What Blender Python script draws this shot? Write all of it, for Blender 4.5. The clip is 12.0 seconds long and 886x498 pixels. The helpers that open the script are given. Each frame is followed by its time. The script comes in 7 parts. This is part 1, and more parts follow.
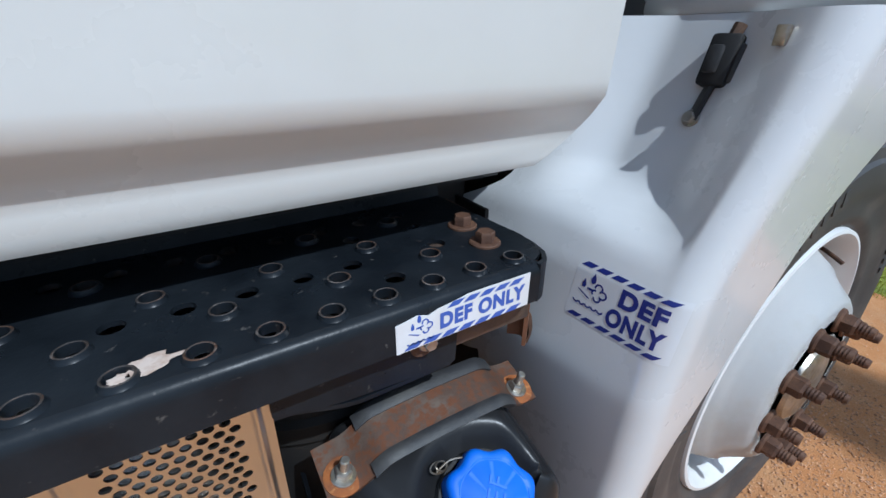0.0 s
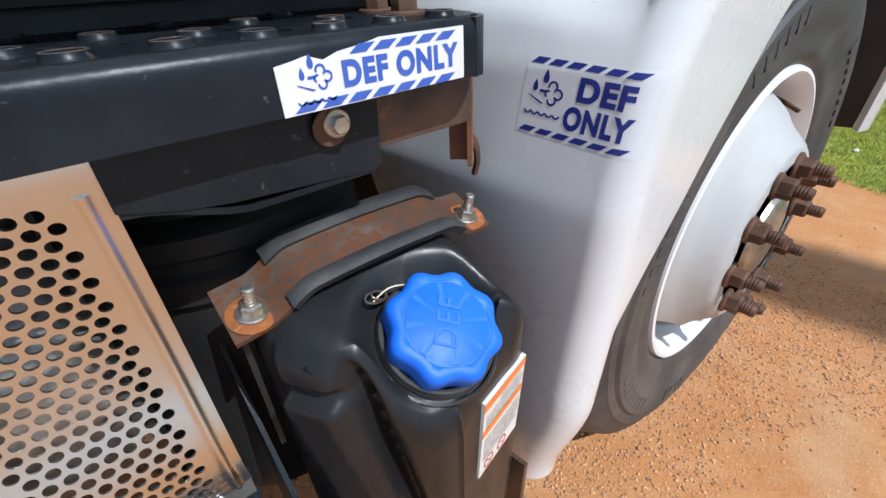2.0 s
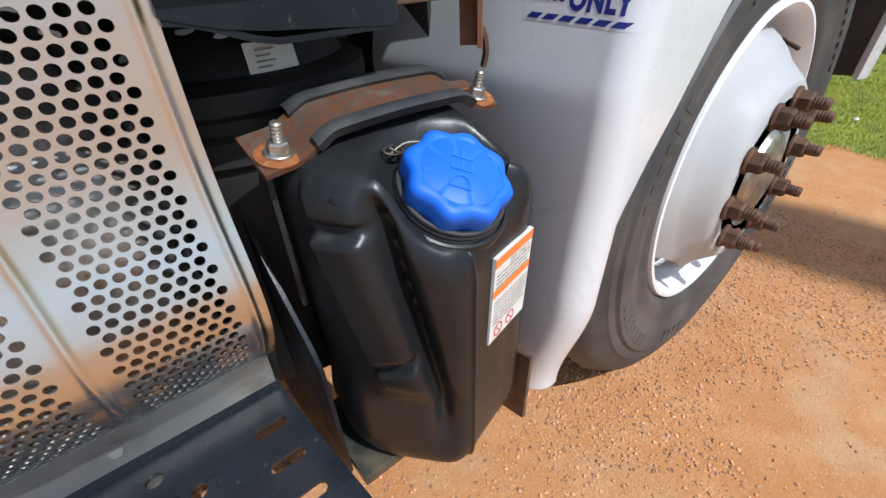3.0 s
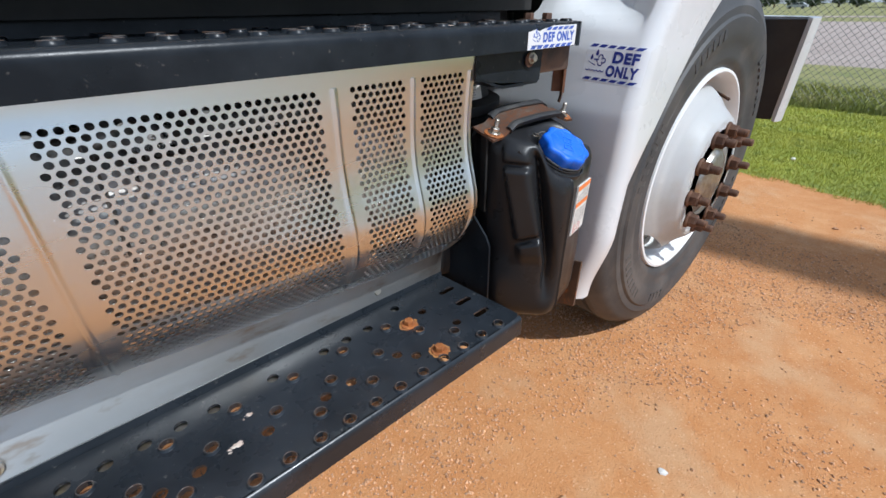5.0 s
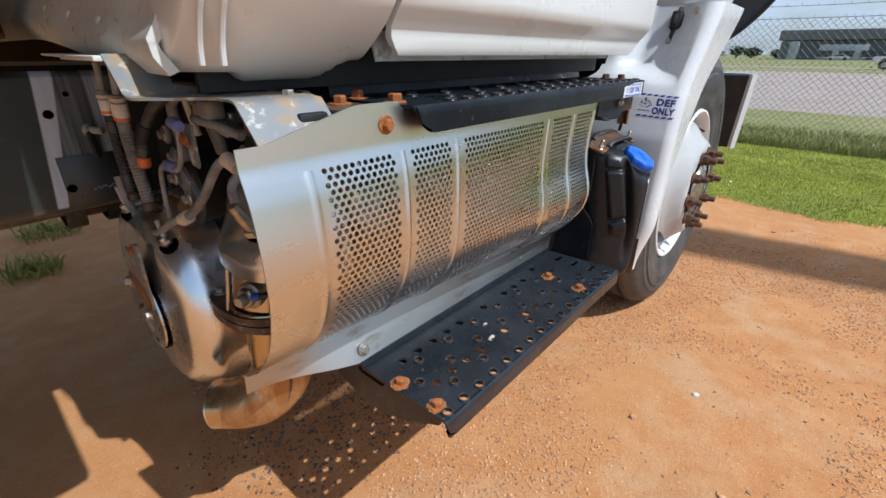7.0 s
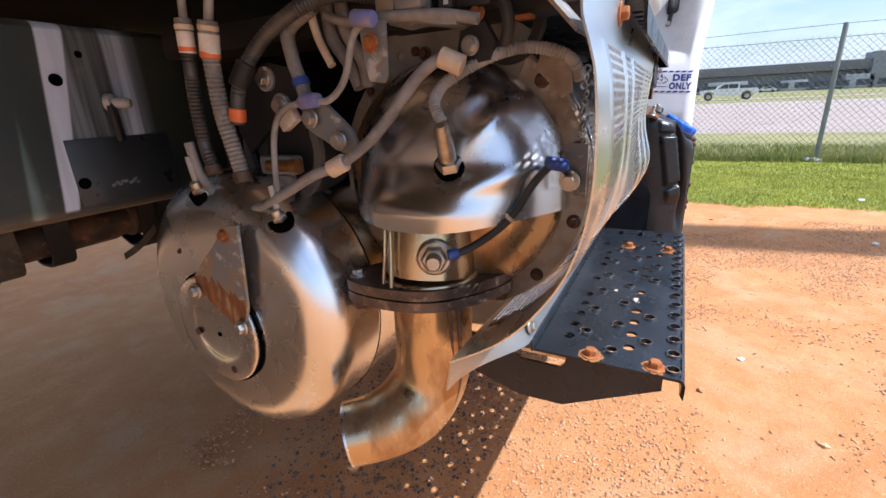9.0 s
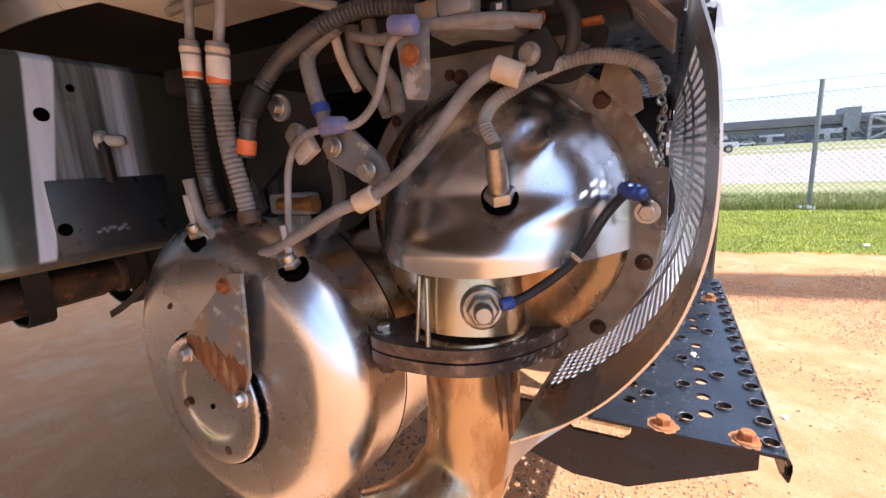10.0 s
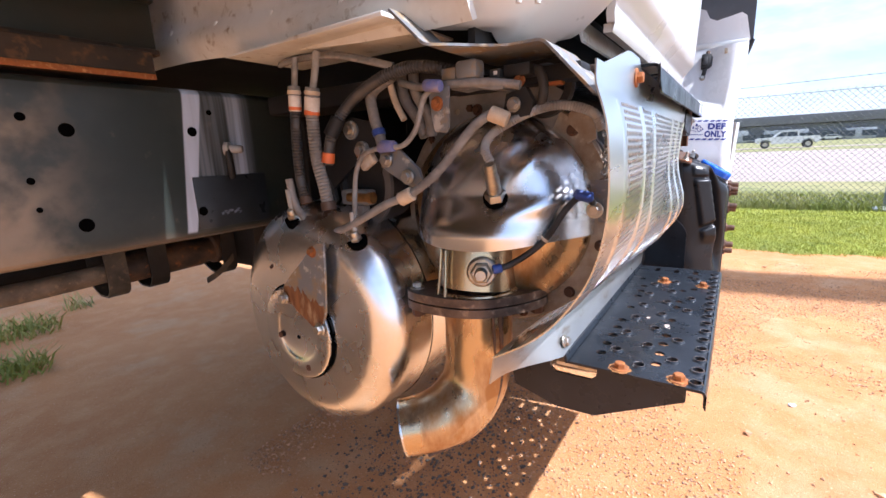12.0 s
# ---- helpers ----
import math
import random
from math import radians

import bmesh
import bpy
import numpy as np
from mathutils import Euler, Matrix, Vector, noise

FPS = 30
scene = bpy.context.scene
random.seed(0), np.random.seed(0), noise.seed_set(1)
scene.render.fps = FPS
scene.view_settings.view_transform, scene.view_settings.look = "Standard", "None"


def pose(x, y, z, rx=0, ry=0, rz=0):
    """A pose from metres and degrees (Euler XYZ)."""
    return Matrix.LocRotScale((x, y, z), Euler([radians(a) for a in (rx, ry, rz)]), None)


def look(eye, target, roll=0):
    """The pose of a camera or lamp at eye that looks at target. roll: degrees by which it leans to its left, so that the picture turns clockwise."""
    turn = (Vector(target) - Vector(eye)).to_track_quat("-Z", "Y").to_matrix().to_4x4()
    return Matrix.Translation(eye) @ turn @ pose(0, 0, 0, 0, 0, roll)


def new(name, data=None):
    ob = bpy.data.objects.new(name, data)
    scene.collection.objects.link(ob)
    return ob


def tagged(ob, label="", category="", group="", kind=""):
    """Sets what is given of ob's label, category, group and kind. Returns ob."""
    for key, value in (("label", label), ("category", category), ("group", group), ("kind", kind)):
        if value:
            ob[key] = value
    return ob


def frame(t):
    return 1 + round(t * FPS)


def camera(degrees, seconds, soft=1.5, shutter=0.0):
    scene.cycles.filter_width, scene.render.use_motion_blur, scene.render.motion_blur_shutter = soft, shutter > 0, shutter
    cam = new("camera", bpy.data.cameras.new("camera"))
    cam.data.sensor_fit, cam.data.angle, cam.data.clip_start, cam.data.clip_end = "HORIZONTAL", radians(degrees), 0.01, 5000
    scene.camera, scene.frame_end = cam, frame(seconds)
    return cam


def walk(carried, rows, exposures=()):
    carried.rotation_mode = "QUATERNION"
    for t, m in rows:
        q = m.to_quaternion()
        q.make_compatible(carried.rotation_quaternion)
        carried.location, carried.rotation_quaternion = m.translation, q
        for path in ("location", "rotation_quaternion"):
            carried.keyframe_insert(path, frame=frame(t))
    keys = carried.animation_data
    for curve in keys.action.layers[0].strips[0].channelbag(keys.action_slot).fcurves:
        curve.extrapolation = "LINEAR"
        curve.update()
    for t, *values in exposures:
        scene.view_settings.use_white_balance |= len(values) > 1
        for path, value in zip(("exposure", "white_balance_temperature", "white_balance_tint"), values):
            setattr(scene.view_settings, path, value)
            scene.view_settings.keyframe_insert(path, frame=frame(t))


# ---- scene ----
cam = camera(91.4, 12.0)
PATH = [
    (0, (0.132, -0.051, 1.114), (1.105, 1.465, 0.245), 0.5),
    (0.5, (0.175, -0.03, 1.07), (1.239, 1.376, 0.126), -0.5),
    (1, (0.188, -0.018, 1.023), (1.248, 1.344, 0.012), -1.6),
    (1.5, (0.169, -0.036, 0.994), (1.219, 1.303, -0.057), -2.3),
    (2, (0.158, -0.054, 0.973), (1.199, 1.269, -0.106), -2.8),
    (2.5, (0.125, -0.075, 0.955), (1.157, 1.239, -0.145), -3.2),
    (3, (0.103, -0.098, 0.902), (1.125, 1.199, -0.227), -3.0),
    (3.2, (0.092, -0.111, 0.883), (1.109, 1.174, -0.263), -2.7),
    (4.8, (-0.274, -0.238, 0.959), (0.866, 1.061, -0.048), -1.1),
    (5, (-0.33, -0.272, 0.969), (0.829, 1.037, -0.002), -0.9),
    (5.5, (-0.484, -0.319, 0.994), (0.713, 1.019, 0.114), -0.7),
    (6, (-0.619, -0.303, 0.998), (0.592, 1.06, 0.175), -1.2),
    (6.5, (-0.781, -0.236, 1.002), (0.508, 1.051, 0.175), -0.5),
    (7, (-0.883, -0.228, 1.011), (0.49, 0.968, 0.184), 0.3),
    (7.5, (-1.022, -0.213, 0.996), (0.409, 0.916, 0.173), 0.7),
    (7.7, (-1.066, -0.17, 0.969), (0.403, 0.915, 0.152), 0.7),
    (9.3, (-1.045, 0.159, 0.828), (0.655, 1.053, 0.27), -3.3),
    (9.5, (-1.031, 0.173, 0.819), (0.687, 1.073, 0.327), -3.3),
    (10, (-1.008, 0.208, 0.817), (0.728, 1.115, 0.414), -3.3),
    (10.5, (-1.008, 0.221, 0.821), (0.745, 1.123, 0.481), -2.9),
    (11, (-1.03, 0.21, 0.829), (0.73, 1.101, 0.501), -2.2),
    (11.5, (-1.09, 0.164, 0.825), (0.642, 1.096, 0.459), -2.6),
    (12, (-1.158, 0.075, 0.842), (0.457, 1.172, 0.41), -2.6),
]
# the clip's camera lifts its picture as it moves in behind the shield
EXPOSURES = [(0.0, -0.48, 5300, 5), (0.6, -0.2, 5400, 5), (1.5, -0.08, 5650, 7), (3.2, -0.06, 5750, 8), (5.0, -0.14, 5700, 7), (7.7, -0.05, 5750, 7), (9.3, 0.76, 5680, 16), (10.3, 1.16, 5560, 18), (11.0, 1.22, 5560, 18), (11.5, 1.12, 5600, 18), (12.0, 0.96, 5650, 17)]
walk(cam, [(t, look(eye, target, roll)) for t, eye, target, roll in PATH], EXPOSURES)

# ---- daylight ----
SUN_WAY = Vector((-0.06, 0.37, -0.49))
sun = new("sun", bpy.data.lights.new("sun", "SUN"))
sun.data.energy, sun.data.angle, sun.data.color = 4.7, radians(0.6), (1.0, 0.97, 0.92)
sun.matrix_world = look((0, 0, 30), Vector((0, 0, 30)) + SUN_WAY)

world = bpy.data.worlds.new("world")
scene.world = world
world.use_nodes = True
wn, wl = world.node_tree.nodes, world.node_tree.links
wn.clear()
sky = wn.new("ShaderNodeTexSky")
sky.sky_type, sky.sun_disc = "NISHITA", False
sky.sun_elevation, sky.sun_rotation, sky.dust_density = radians(52.6), radians(171), 1.5
coord, mapping, cloud = wn.new("ShaderNodeTexCoord"), wn.new("ShaderNodeMapping"), wn.new("ShaderNodeTexNoise")
mapping.inputs["Scale"].default_value = (1.6, 1.6, 5.0)
cloud.inputs["Scale"].default_value, cloud.inputs["Detail"].default_value, cloud.inputs["Roughness"].default_value = 2.2, 7, 0.6
ramp = wn.new("ShaderNodeValToRGB")
ramp.color_ramp.elements[0].position, ramp.color_ramp.elements[1].position = 0.40, 0.68
mix = wn.new("ShaderNodeMix")
mix.data_type = "RGBA"
mix.inputs[7].default_value = (5.3, 6.0, 7.0, 1)
bg, wout = wn.new("ShaderNodeBackground"), wn.new("ShaderNodeOutputWorld")
bg.inputs["Strength"].default_value = 0.128
wl.new(coord.outputs["Generated"], mapping.inputs["Vector"])
wl.new(mapping.outputs["Vector"], cloud.inputs["Vector"])
wl.new(cloud.outputs["Fac"], ramp.inputs["Fac"])
wl.new(ramp.outputs["Color"], mix.inputs[0])
wl.new(sky.outputs["Color"], mix.inputs[6])
wl.new(mix.outputs[2], bg.inputs["Color"])
wl.new(bg.outputs["Background"], wout.inputs["Surface"])
scene.view_settings.exposure = 0.0


# ---- materials ----
def material(name, base, rough=0.5, metal=0.0, second=None, scale=8.0, spread=(0.4, 0.65), third=None, third_scale=60.0,
             third_spread=(0.55, 0.7), bump=0.0, bump_scale=200.0, coat=0.0, rough_var=0.0, stretch=(1, 1, 1), random_tint=0.0,
             second_rough=None, second_metal=None, transmission=0.0, specular=0.5):
    """A surface with a base colour, large patches of a second colour, small specks of a third, uneven gloss and fine relief."""
    m = bpy.data.materials.new(name)
    m.use_nodes = True
    n, l = m.node_tree.nodes, m.node_tree.links
    p = n["Principled BSDF"]
    p.inputs["Roughness"].default_value, p.inputs["Metallic"].default_value = rough, metal
    p.inputs["Coat Weight"].default_value, p.inputs["Coat Roughness"].default_value = coat, 0.06
    p.inputs["Transmission Weight"].default_value = transmission
    p.inputs["Specular IOR Level"].default_value = specular
    p.inputs["Base Color"].default_value = (*base, 1)
    tc, mp = n.new("ShaderNodeTexCoord"), n.new("ShaderNodeMapping")
    mp.inputs["Scale"].default_value = stretch
    l.new(tc.outputs["Object"], mp.inputs["Vector"])

    def noise_of(sc, detail=6, ro=0.6):
        t = n.new("ShaderNodeTexNoise")
        t.inputs["Scale"].default_value, t.inputs["Detail"].default_value, t.inputs["Roughness"].default_value = sc, detail, ro
        l.new(mp.outputs["Vector"], t.inputs["Vector"])
        return t.outputs["Fac"]

    def ranged(fac, lo, hi, to_lo=0.0, to_hi=1.0):
        r = n.new("ShaderNodeMapRange")
        r.inputs["From Min"].default_value, r.inputs["From Max"].default_value = lo, hi
        r.inputs["To Min"].default_value, r.inputs["To Max"].default_value = to_lo, to_hi
        l.new(fac, r.inputs["Value"])
        return r.outputs["Result"]

    colour = None

    def blend(fac, other, first):
        x = n.new("ShaderNodeMix")
        x.data_type = "RGBA"
        x.inputs[6].default_value, x.inputs[7].default_value = (*base, 1), (*other, 1)
        if first is not None:
            l.new(first, x.inputs[6])
        l.new(fac, x.inputs[0])
        return x.outputs[2]

    fac2 = None
    if second:
        fac2 = ranged(noise_of(scale), *spread)
        colour = blend(fac2, second, colour)
    if third:
        colour = blend(ranged(noise_of(third_scale, 4), *third_spread), third, colour)
    if random_tint:
        info, hsv = n.new("ShaderNodeObjectInfo"), n.new("ShaderNodeHueSaturation")
        l.new(ranged(info.outputs["Random"], 0, 1, 1 - random_tint, 1 + random_tint), hsv.inputs["Value"])
        hsv.inputs["Color"].default_value = (*base, 1)
        if colour is not None:
            l.new(colour, hsv.inputs["Color"])
        colour = hsv.outputs["Color"]
    if colour is not None:
        l.new(colour, p.inputs["Base Color"])
    if fac2 is not None and second_rough is not None:
        l.new(ranged(fac2, 0, 1, rough, second_rough), p.inputs["Roughness"])
    elif rough_var:
        l.new(ranged(noise_of(scale * 2.3), 0.3, 0.7, max(0.02, rough - rough_var), rough + rough_var), p.inputs["Roughness"])
    if fac2 is not None and second_metal is not None:
        l.new(ranged(fac2, 0, 1, metal, second_metal), p.inputs["Metallic"])
    if bump:
        b = n.new("ShaderNodeBump")
        b.inputs["Strength"].default_value, b.inputs["Distance"].default_value = bump, 0.002
        l.new(noise_of(bump_scale, 5), b.inputs["Height"])
        l.new(b.outputs["Normal"], p.inputs["Normal"])
    return m


WHITE = material("white_paint", (0.685, 0.688, 0.688), 0.28, second=(0.63, 0.635, 0.63), scale=3, third=(0.62, 0.58, 0.5), third_scale=90,
                 third_spread=(0.72, 0.8), coat=0.5, rough_var=0.06, bump=0.02, bump_scale=350)
CAB_WHITE = material("cab_paint", (0.68, 0.685, 0.66), 0.30, second=(0.64, 0.635, 0.60), scale=2.5, third=(0.5, 0.45, 0.36), third_scale=70,
                     third_spread=(0.74, 0.82), coat=0.4, rough_var=0.06)
CAB_DUSTY = material("dusty_cab_metal", (0.72, 0.73, 0.70), 0.5, second=(0.55, 0.53, 0.47), scale=6, third=(0.3, 0.24, 0.17), third_scale=40,
                     third_spread=(0.6, 0.75), bump=0.08)
BLACK_STEP = material("black_step_paint", (0.007, 0.009, 0.012), 0.34, second=(0.018, 0.022, 0.027), scale=9, third=(0.13, 0.12, 0.11),
                      third_scale=110, third_spread=(0.66, 0.8), rough_var=0.1, bump=0.10, bump_scale=160, specular=0.20)
# BLACK_STEP's paint made paler and glossier to carry the sky's sheen
SHEEN_STEP = material("sheen_black_step_paint", (0.012, 0.015, 0.019), 0.30, second=(0.022, 0.026, 0.032), scale=9, third=(0.15, 0.14, 0.13),
                      third_scale=110, third_spread=(0.66, 0.8), rough_var=0.09, bump=0.08, bump_scale=160, specular=0.40)
BLACK_FRAME = material("black_frame_paint", (0.024, 0.030, 0.025), 0.36, second=(0.24, 0.175, 0.11), scale=4.2, spread=(0.50, 0.66),
                       third=(0.24, 0.15, 0.085), third_scale=22, third_spread=(0.62, 0.78), rough_var=0.12, bump=0.06)
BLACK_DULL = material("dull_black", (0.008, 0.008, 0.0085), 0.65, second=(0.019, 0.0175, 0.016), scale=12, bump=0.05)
TANK = material("black_moulded_plastic", (0.013, 0.013, 0.014), 0.33, second=(0.02, 0.02, 0.021), scale=7, third=(0.10, 0.09, 0.08),
                third_scale=60, third_spread=(0.74, 0.85), rough_var=0.08, bump=0.05, bump_scale=300, specular=0.28)
DARK_GAP = material("unlit_gap", (0.002, 0.002, 0.002), 0.9, second=(0.003, 0.003, 0.003), scale=20, specular=0.0)
RUBBER = material("black_rubber", (0.022, 0.022, 0.023), 0.62, second=(0.05, 0.047, 0.042), scale=14, bump=0.1)
WORN = material("worn_bare_collar", (0.06, 0.052, 0.048), 0.42, second=(0.11, 0.06, 0.038), scale=45, spread=(0.48, 0.64), third=(0.22, 0.19, 0.17), third_scale=120, third_spread=(0.56, 0.72), metal=0.3)
EDGING = material("worn_rubber_edging", (0.026, 0.026, 0.028), 0.55, second=(0.055, 0.052, 0.048), scale=30, bump=0.2)
TYRE = material("tyre_rubber", (0.050, 0.049, 0.049), 0.58, second=(0.12, 0.105, 0.092), scale=6, spread=(0.45, 0.75), bump=0.15, bump_scale=120,
                third=(0.16, 0.12, 0.09), third_scale=45, third_spread=(0.66, 0.85))
RIM = material("white_wheel_paint", (0.80, 0.80, 0.79), 0.35, second=(0.70, 0.66, 0.58), scale=5, spread=(0.55, 0.8), third=(0.35, 0.2, 0.1),
               third_scale=55, third_spread=(0.76, 0.84), rough_var=0.06)
RUST_BROWN = material("brown_rusted_steel", (0.085, 0.042, 0.026), 0.72, second=(0.15, 0.075, 0.04), scale=40, third=(0.05, 0.028, 0.02),
                      third_scale=150, bump=0.4, bump_scale=260, metal=0.25, random_tint=0.18)
RUST_ORANGE = material("orange_rust", (0.33, 0.105, 0.022), 0.75, second=(0.22, 0.075, 0.025), scale=60, third=(0.5, 0.24, 0.08), third_scale=180,
                       bump=0.3, bump_scale=300, metal=0.15, random_tint=0.15)
RUST_STAIN = material("yellow_rust_stain", (0.33, 0.15, 0.04), 0.7, second=(0.26, 0.09, 0.025), scale=70, third=(0.10, 0.06, 0.04), third_scale=130, third_spread=(0.56, 0.7), bump=0.15)
RUST_STRAP = material("rust_speckled_strap", (0.10, 0.062, 0.044), 0.6, second=(0.17, 0.13, 0.10), scale=16, spread=(0.55, 0.75), third=(0.15, 0.058, 0.026),
                      third_scale=120, third_spread=(0.45, 0.6), bump=0.25, metal=0.35)
RUST_BRACKET = material("rust_stained_bracket", (0.14, 0.085, 0.055), 0.6, second=(0.05, 0.04, 0.035), scale=14, third=(0.30, 0.12, 0.045),
                        third_scale=35, third_spread=(0.58, 0.7), bump=0.2, metal=0.3)
ZINC = material("zinc_plated_steel", (0.52, 0.50, 0.46), 0.38, metal=0.9, second=(0.36, 0.30, 0.22), scale=40, third=(0.62, 0.55, 0.38),
                third_scale=90, bump=0.1, random_tint=0.1)
SHEET = material("brushed_aluminised_sheet", (0.72, 0.73, 0.71), 0.29, metal=1.0, second=(0.69, 0.70, 0.70), scale=5, third=(0.66, 0.63, 0.58),
                 third_scale=35, third_spread=(0.64, 0.9), rough_var=0.07, bump=0.05, bump_scale=240, stretch=(0.25, 1, 1))
SHEET_DULL = material("dull_dirty_sheet", (0.50, 0.50, 0.49), 0.42, metal=0.9, second=(0.40, 0.37, 0.33), scale=7, third=(0.30, 0.22, 0.15), third_scale=28,
                      third_spread=(0.58, 0.76), rough_var=0.08, bump=0.06, stretch=(0.4, 1, 1))
GALV = material("mottled_galvanised_plate", (0.22, 0.23, 0.235), 0.5, metal=0.3, second=(0.34, 0.25, 0.15), scale=26, spread=(0.48, 0.60),
                third=(0.52, 0.50, 0.46), third_scale=50, third_spread=(0.58, 0.68), bump=0.12, second_rough=0.7)
STAINLESS = material("polished_stainless", (0.80, 0.82, 0.84), 0.26, metal=1.0, second=(0.70, 0.71, 0.72), scale=5, third=(0.55, 0.49, 0.42),
                     third_scale=30, third_spread=(0.70, 0.92), rough_var=0.05, bump=0.03, bump_scale=90)
CAN_STEEL = material("dull_can_steel", (0.50, 0.48, 0.45), 0.3, metal=0.8, second=(0.36, 0.33, 0.30), scale=12, third=(0.12, 0.09, 0.07),
                     third_scale=40, rough_var=0.06)
HEATED = material("heat_tinted_steel", (0.58, 0.45, 0.28), 0.24, metal=0.95, second=(0.36, 0.18, 0.06), scale=15, spread=(0.44, 0.60),
                  third=(0.12, 0.075, 0.05), third_scale=26, third_spread=(0.60, 0.82), bump=0.1, second_rough=0.42, second_metal=0.6,
                  stretch=(1, 1, 0.42))
RING = material("dusty_tan_steel", (0.38, 0.335, 0.27), 0.55, metal=0.25, second=(0.22, 0.15, 0.09), scale=18, third=(0.45, 0.38, 0.28), third_scale=60, bump=0.1)
HOSE = material("dusty_brown_loom", (0.27, 0.255, 0.235), 0.7, second=(0.15, 0.14, 0.128), scale=30, third=(0.30, 0.27, 0.24), third_scale=90, bump=0.2)
HOSE_PALE = material("dusty_pale_conduit", (0.36, 0.35, 0.33), 0.6, second=(0.20, 0.185, 0.165), scale=30, bump=0.15)
HOSE_DARK = material("black_corrugated_conduit", (0.035, 0.036, 0.038), 0.40, second=(0.085, 0.078, 0.07), scale=22, bump=0.1)
CREAM = material("cream_plastic_clip", (0.66, 0.53, 0.38), 0.5, second=(0.5, 0.38, 0.25), scale=40, bump=0.05)
VIOLET = material("violet_blue_clip", (0.16, 0.18, 0.42), 0.45, second=(0.3, 0.27, 0.34), scale=50, bump=0.05)
BLUE_PLUG = material("blue_plug", (0.03, 0.07, 0.33), 0.4, second=(0.06, 0.1, 0.3), scale=60)
WHITE_BAND = material("white_band", (0.72, 0.66, 0.58), 0.6, second=(0.55, 0.47, 0.38), scale=50)
ORANGE_BAND = material("orange_band", (0.75, 0.17, 0.04), 0.5, second=(0.55, 0.13, 0.04), scale=50)
BLUE_CAP = material("blue_cap_plastic", (0.012, 0.125, 0.66), 0.52, second=(0.02, 0.15, 0.68), scale=14, third=(0.06, 0.2, 0.6), third_scale=120,
                    third_spread=(0.68, 0.8), rough_var=0.06, bump=0.04, bump_scale=400)
DECAL_WHITE = material("white_decal", (0.76, 0.76, 0.77), 0.32, second=(0.70, 0.69, 0.68), scale=30, third=(0.45, 0.40, 0.34), third_scale=160, third_spread=(0.72, 0.8))
DECAL_CLEAR = material("pale_decal", (0.68, 0.69, 0.70), 0.28, second=(0.66, 0.67, 0.68), scale=30, coat=0.5)
DECAL_BLUE = material("blue_print", (0.012, 0.022, 0.18), 0.4, second=(0.018, 0.03, 0.21), scale=60)
DECAL_BLUE_PALE = material("mid_blue_print", (0.05, 0.11, 0.44), 0.35, second=(0.07, 0.13, 0.45), scale=60)
LABEL_PAPER = material("label_paper", (0.74, 0.71, 0.66), 0.45, second=(0.66, 0.62, 0.56), scale=40)
LABEL_ORANGE = material("orange_print", (0.85, 0.22, 0.03), 0.45, second=(0.75, 0.2, 0.04), scale=60)
LABEL_INK = material("grey_print", (0.20, 0.19, 0.18), 0.5, second=(0.3, 0.28, 0.26), scale=90)
LABEL_RED = material("red_print", (0.55, 0.03, 0.03), 0.5, second=(0.5, 0.04, 0.04), scale=90)
WOOD_SILL = material("rust_brown_sill", (0.06, 0.036, 0.02), 0.8, second=(0.03, 0.022, 0.015), scale=9, third=(0.2, 0.09, 0.03), third_scale=30, bump=0.2)
GREEN_DARK = material("dark_green_body_paint", (0.014, 0.02, 0.013), 0.5, second=(0.03, 0.024, 0.014), scale=6, bump=0.08)
SCUFFED_DARK = material("dull_scuffed_primer", (0.27, 0.29, 0.33), 0.32, second=(0.15, 0.163, 0.185), scale=26, spread=(0.40, 0.66), third=(0.02, 0.02, 0.022), third_scale=50, third_spread=(0.6, 0.8), stretch=(1, 1, 0.15))
STRAP_DUST = material("dusty_strap_steel", (0.085, 0.072, 0.055), 0.6, second=(0.04, 0.036, 0.03), scale=18, third=(0.16, 0.11, 0.07), third_scale=60, bump=0.15)
SHAFT_DUST = material("mud_dusted_shaft", (0.26, 0.20, 0.14), 0.65, second=(0.13, 0.10, 0.07), scale=16, third=(0.34, 0.24, 0.15), third_scale=60, bump=0.15)
UNLIT_RAIL = material("unlit_rail_black", (0.034, 0.040, 0.044), 0.34, second=(0.022, 0.025, 0.028), scale=8, rough_var=0.08, bump=0.03)
WHITE_SPLAT = material("dried_white_paint", (0.62, 0.52, 0.45), 0.6, second=(0.42, 0.28, 0.2), scale=90, bump=0.2)
CHAIN = material("dull_chain_steel", (0.2, 0.19, 0.17), 0.45, metal=0.8, second=(0.2, 0.15, 0.1), scale=60)

FENCE = material("galvanised_wire", (0.10, 0.102, 0.105), 0.6, metal=0.3, second=(0.14, 0.135, 0.13), scale=20)
POST = material("grey_fence_post", (0.20, 0.21, 0.21), 0.55, metal=0.4, second=(0.26, 0.26, 0.25), scale=10)
RUST_STREAK = material("streaked_brown_rust", (0.30, 0.13, 0.045), 0.65, second=(0.12, 0.05, 0.025), scale=40, third=(0.45, 0.30, 0.16), third_scale=70, bump=0.25, metal=0.2, stretch=(1, 1, 0.25))
ROAD = material("pale_concrete_road", (0.37, 0.30, 0.255), 0.85, second=(0.32, 0.255, 0.215), scale=0.5, third=(0.36, 0.28, 0.23), third_scale=3, bump=0.05)
WALL_GREY = material("grey_metal_cladding", (0.23, 0.245, 0.265), 0.6, second=(0.26, 0.27, 0.29), scale=0.3)
WALL_PALE = material("pale_panel", (0.42, 0.44, 0.46), 0.6, second=(0.36, 0.38, 0.4), scale=0.4)
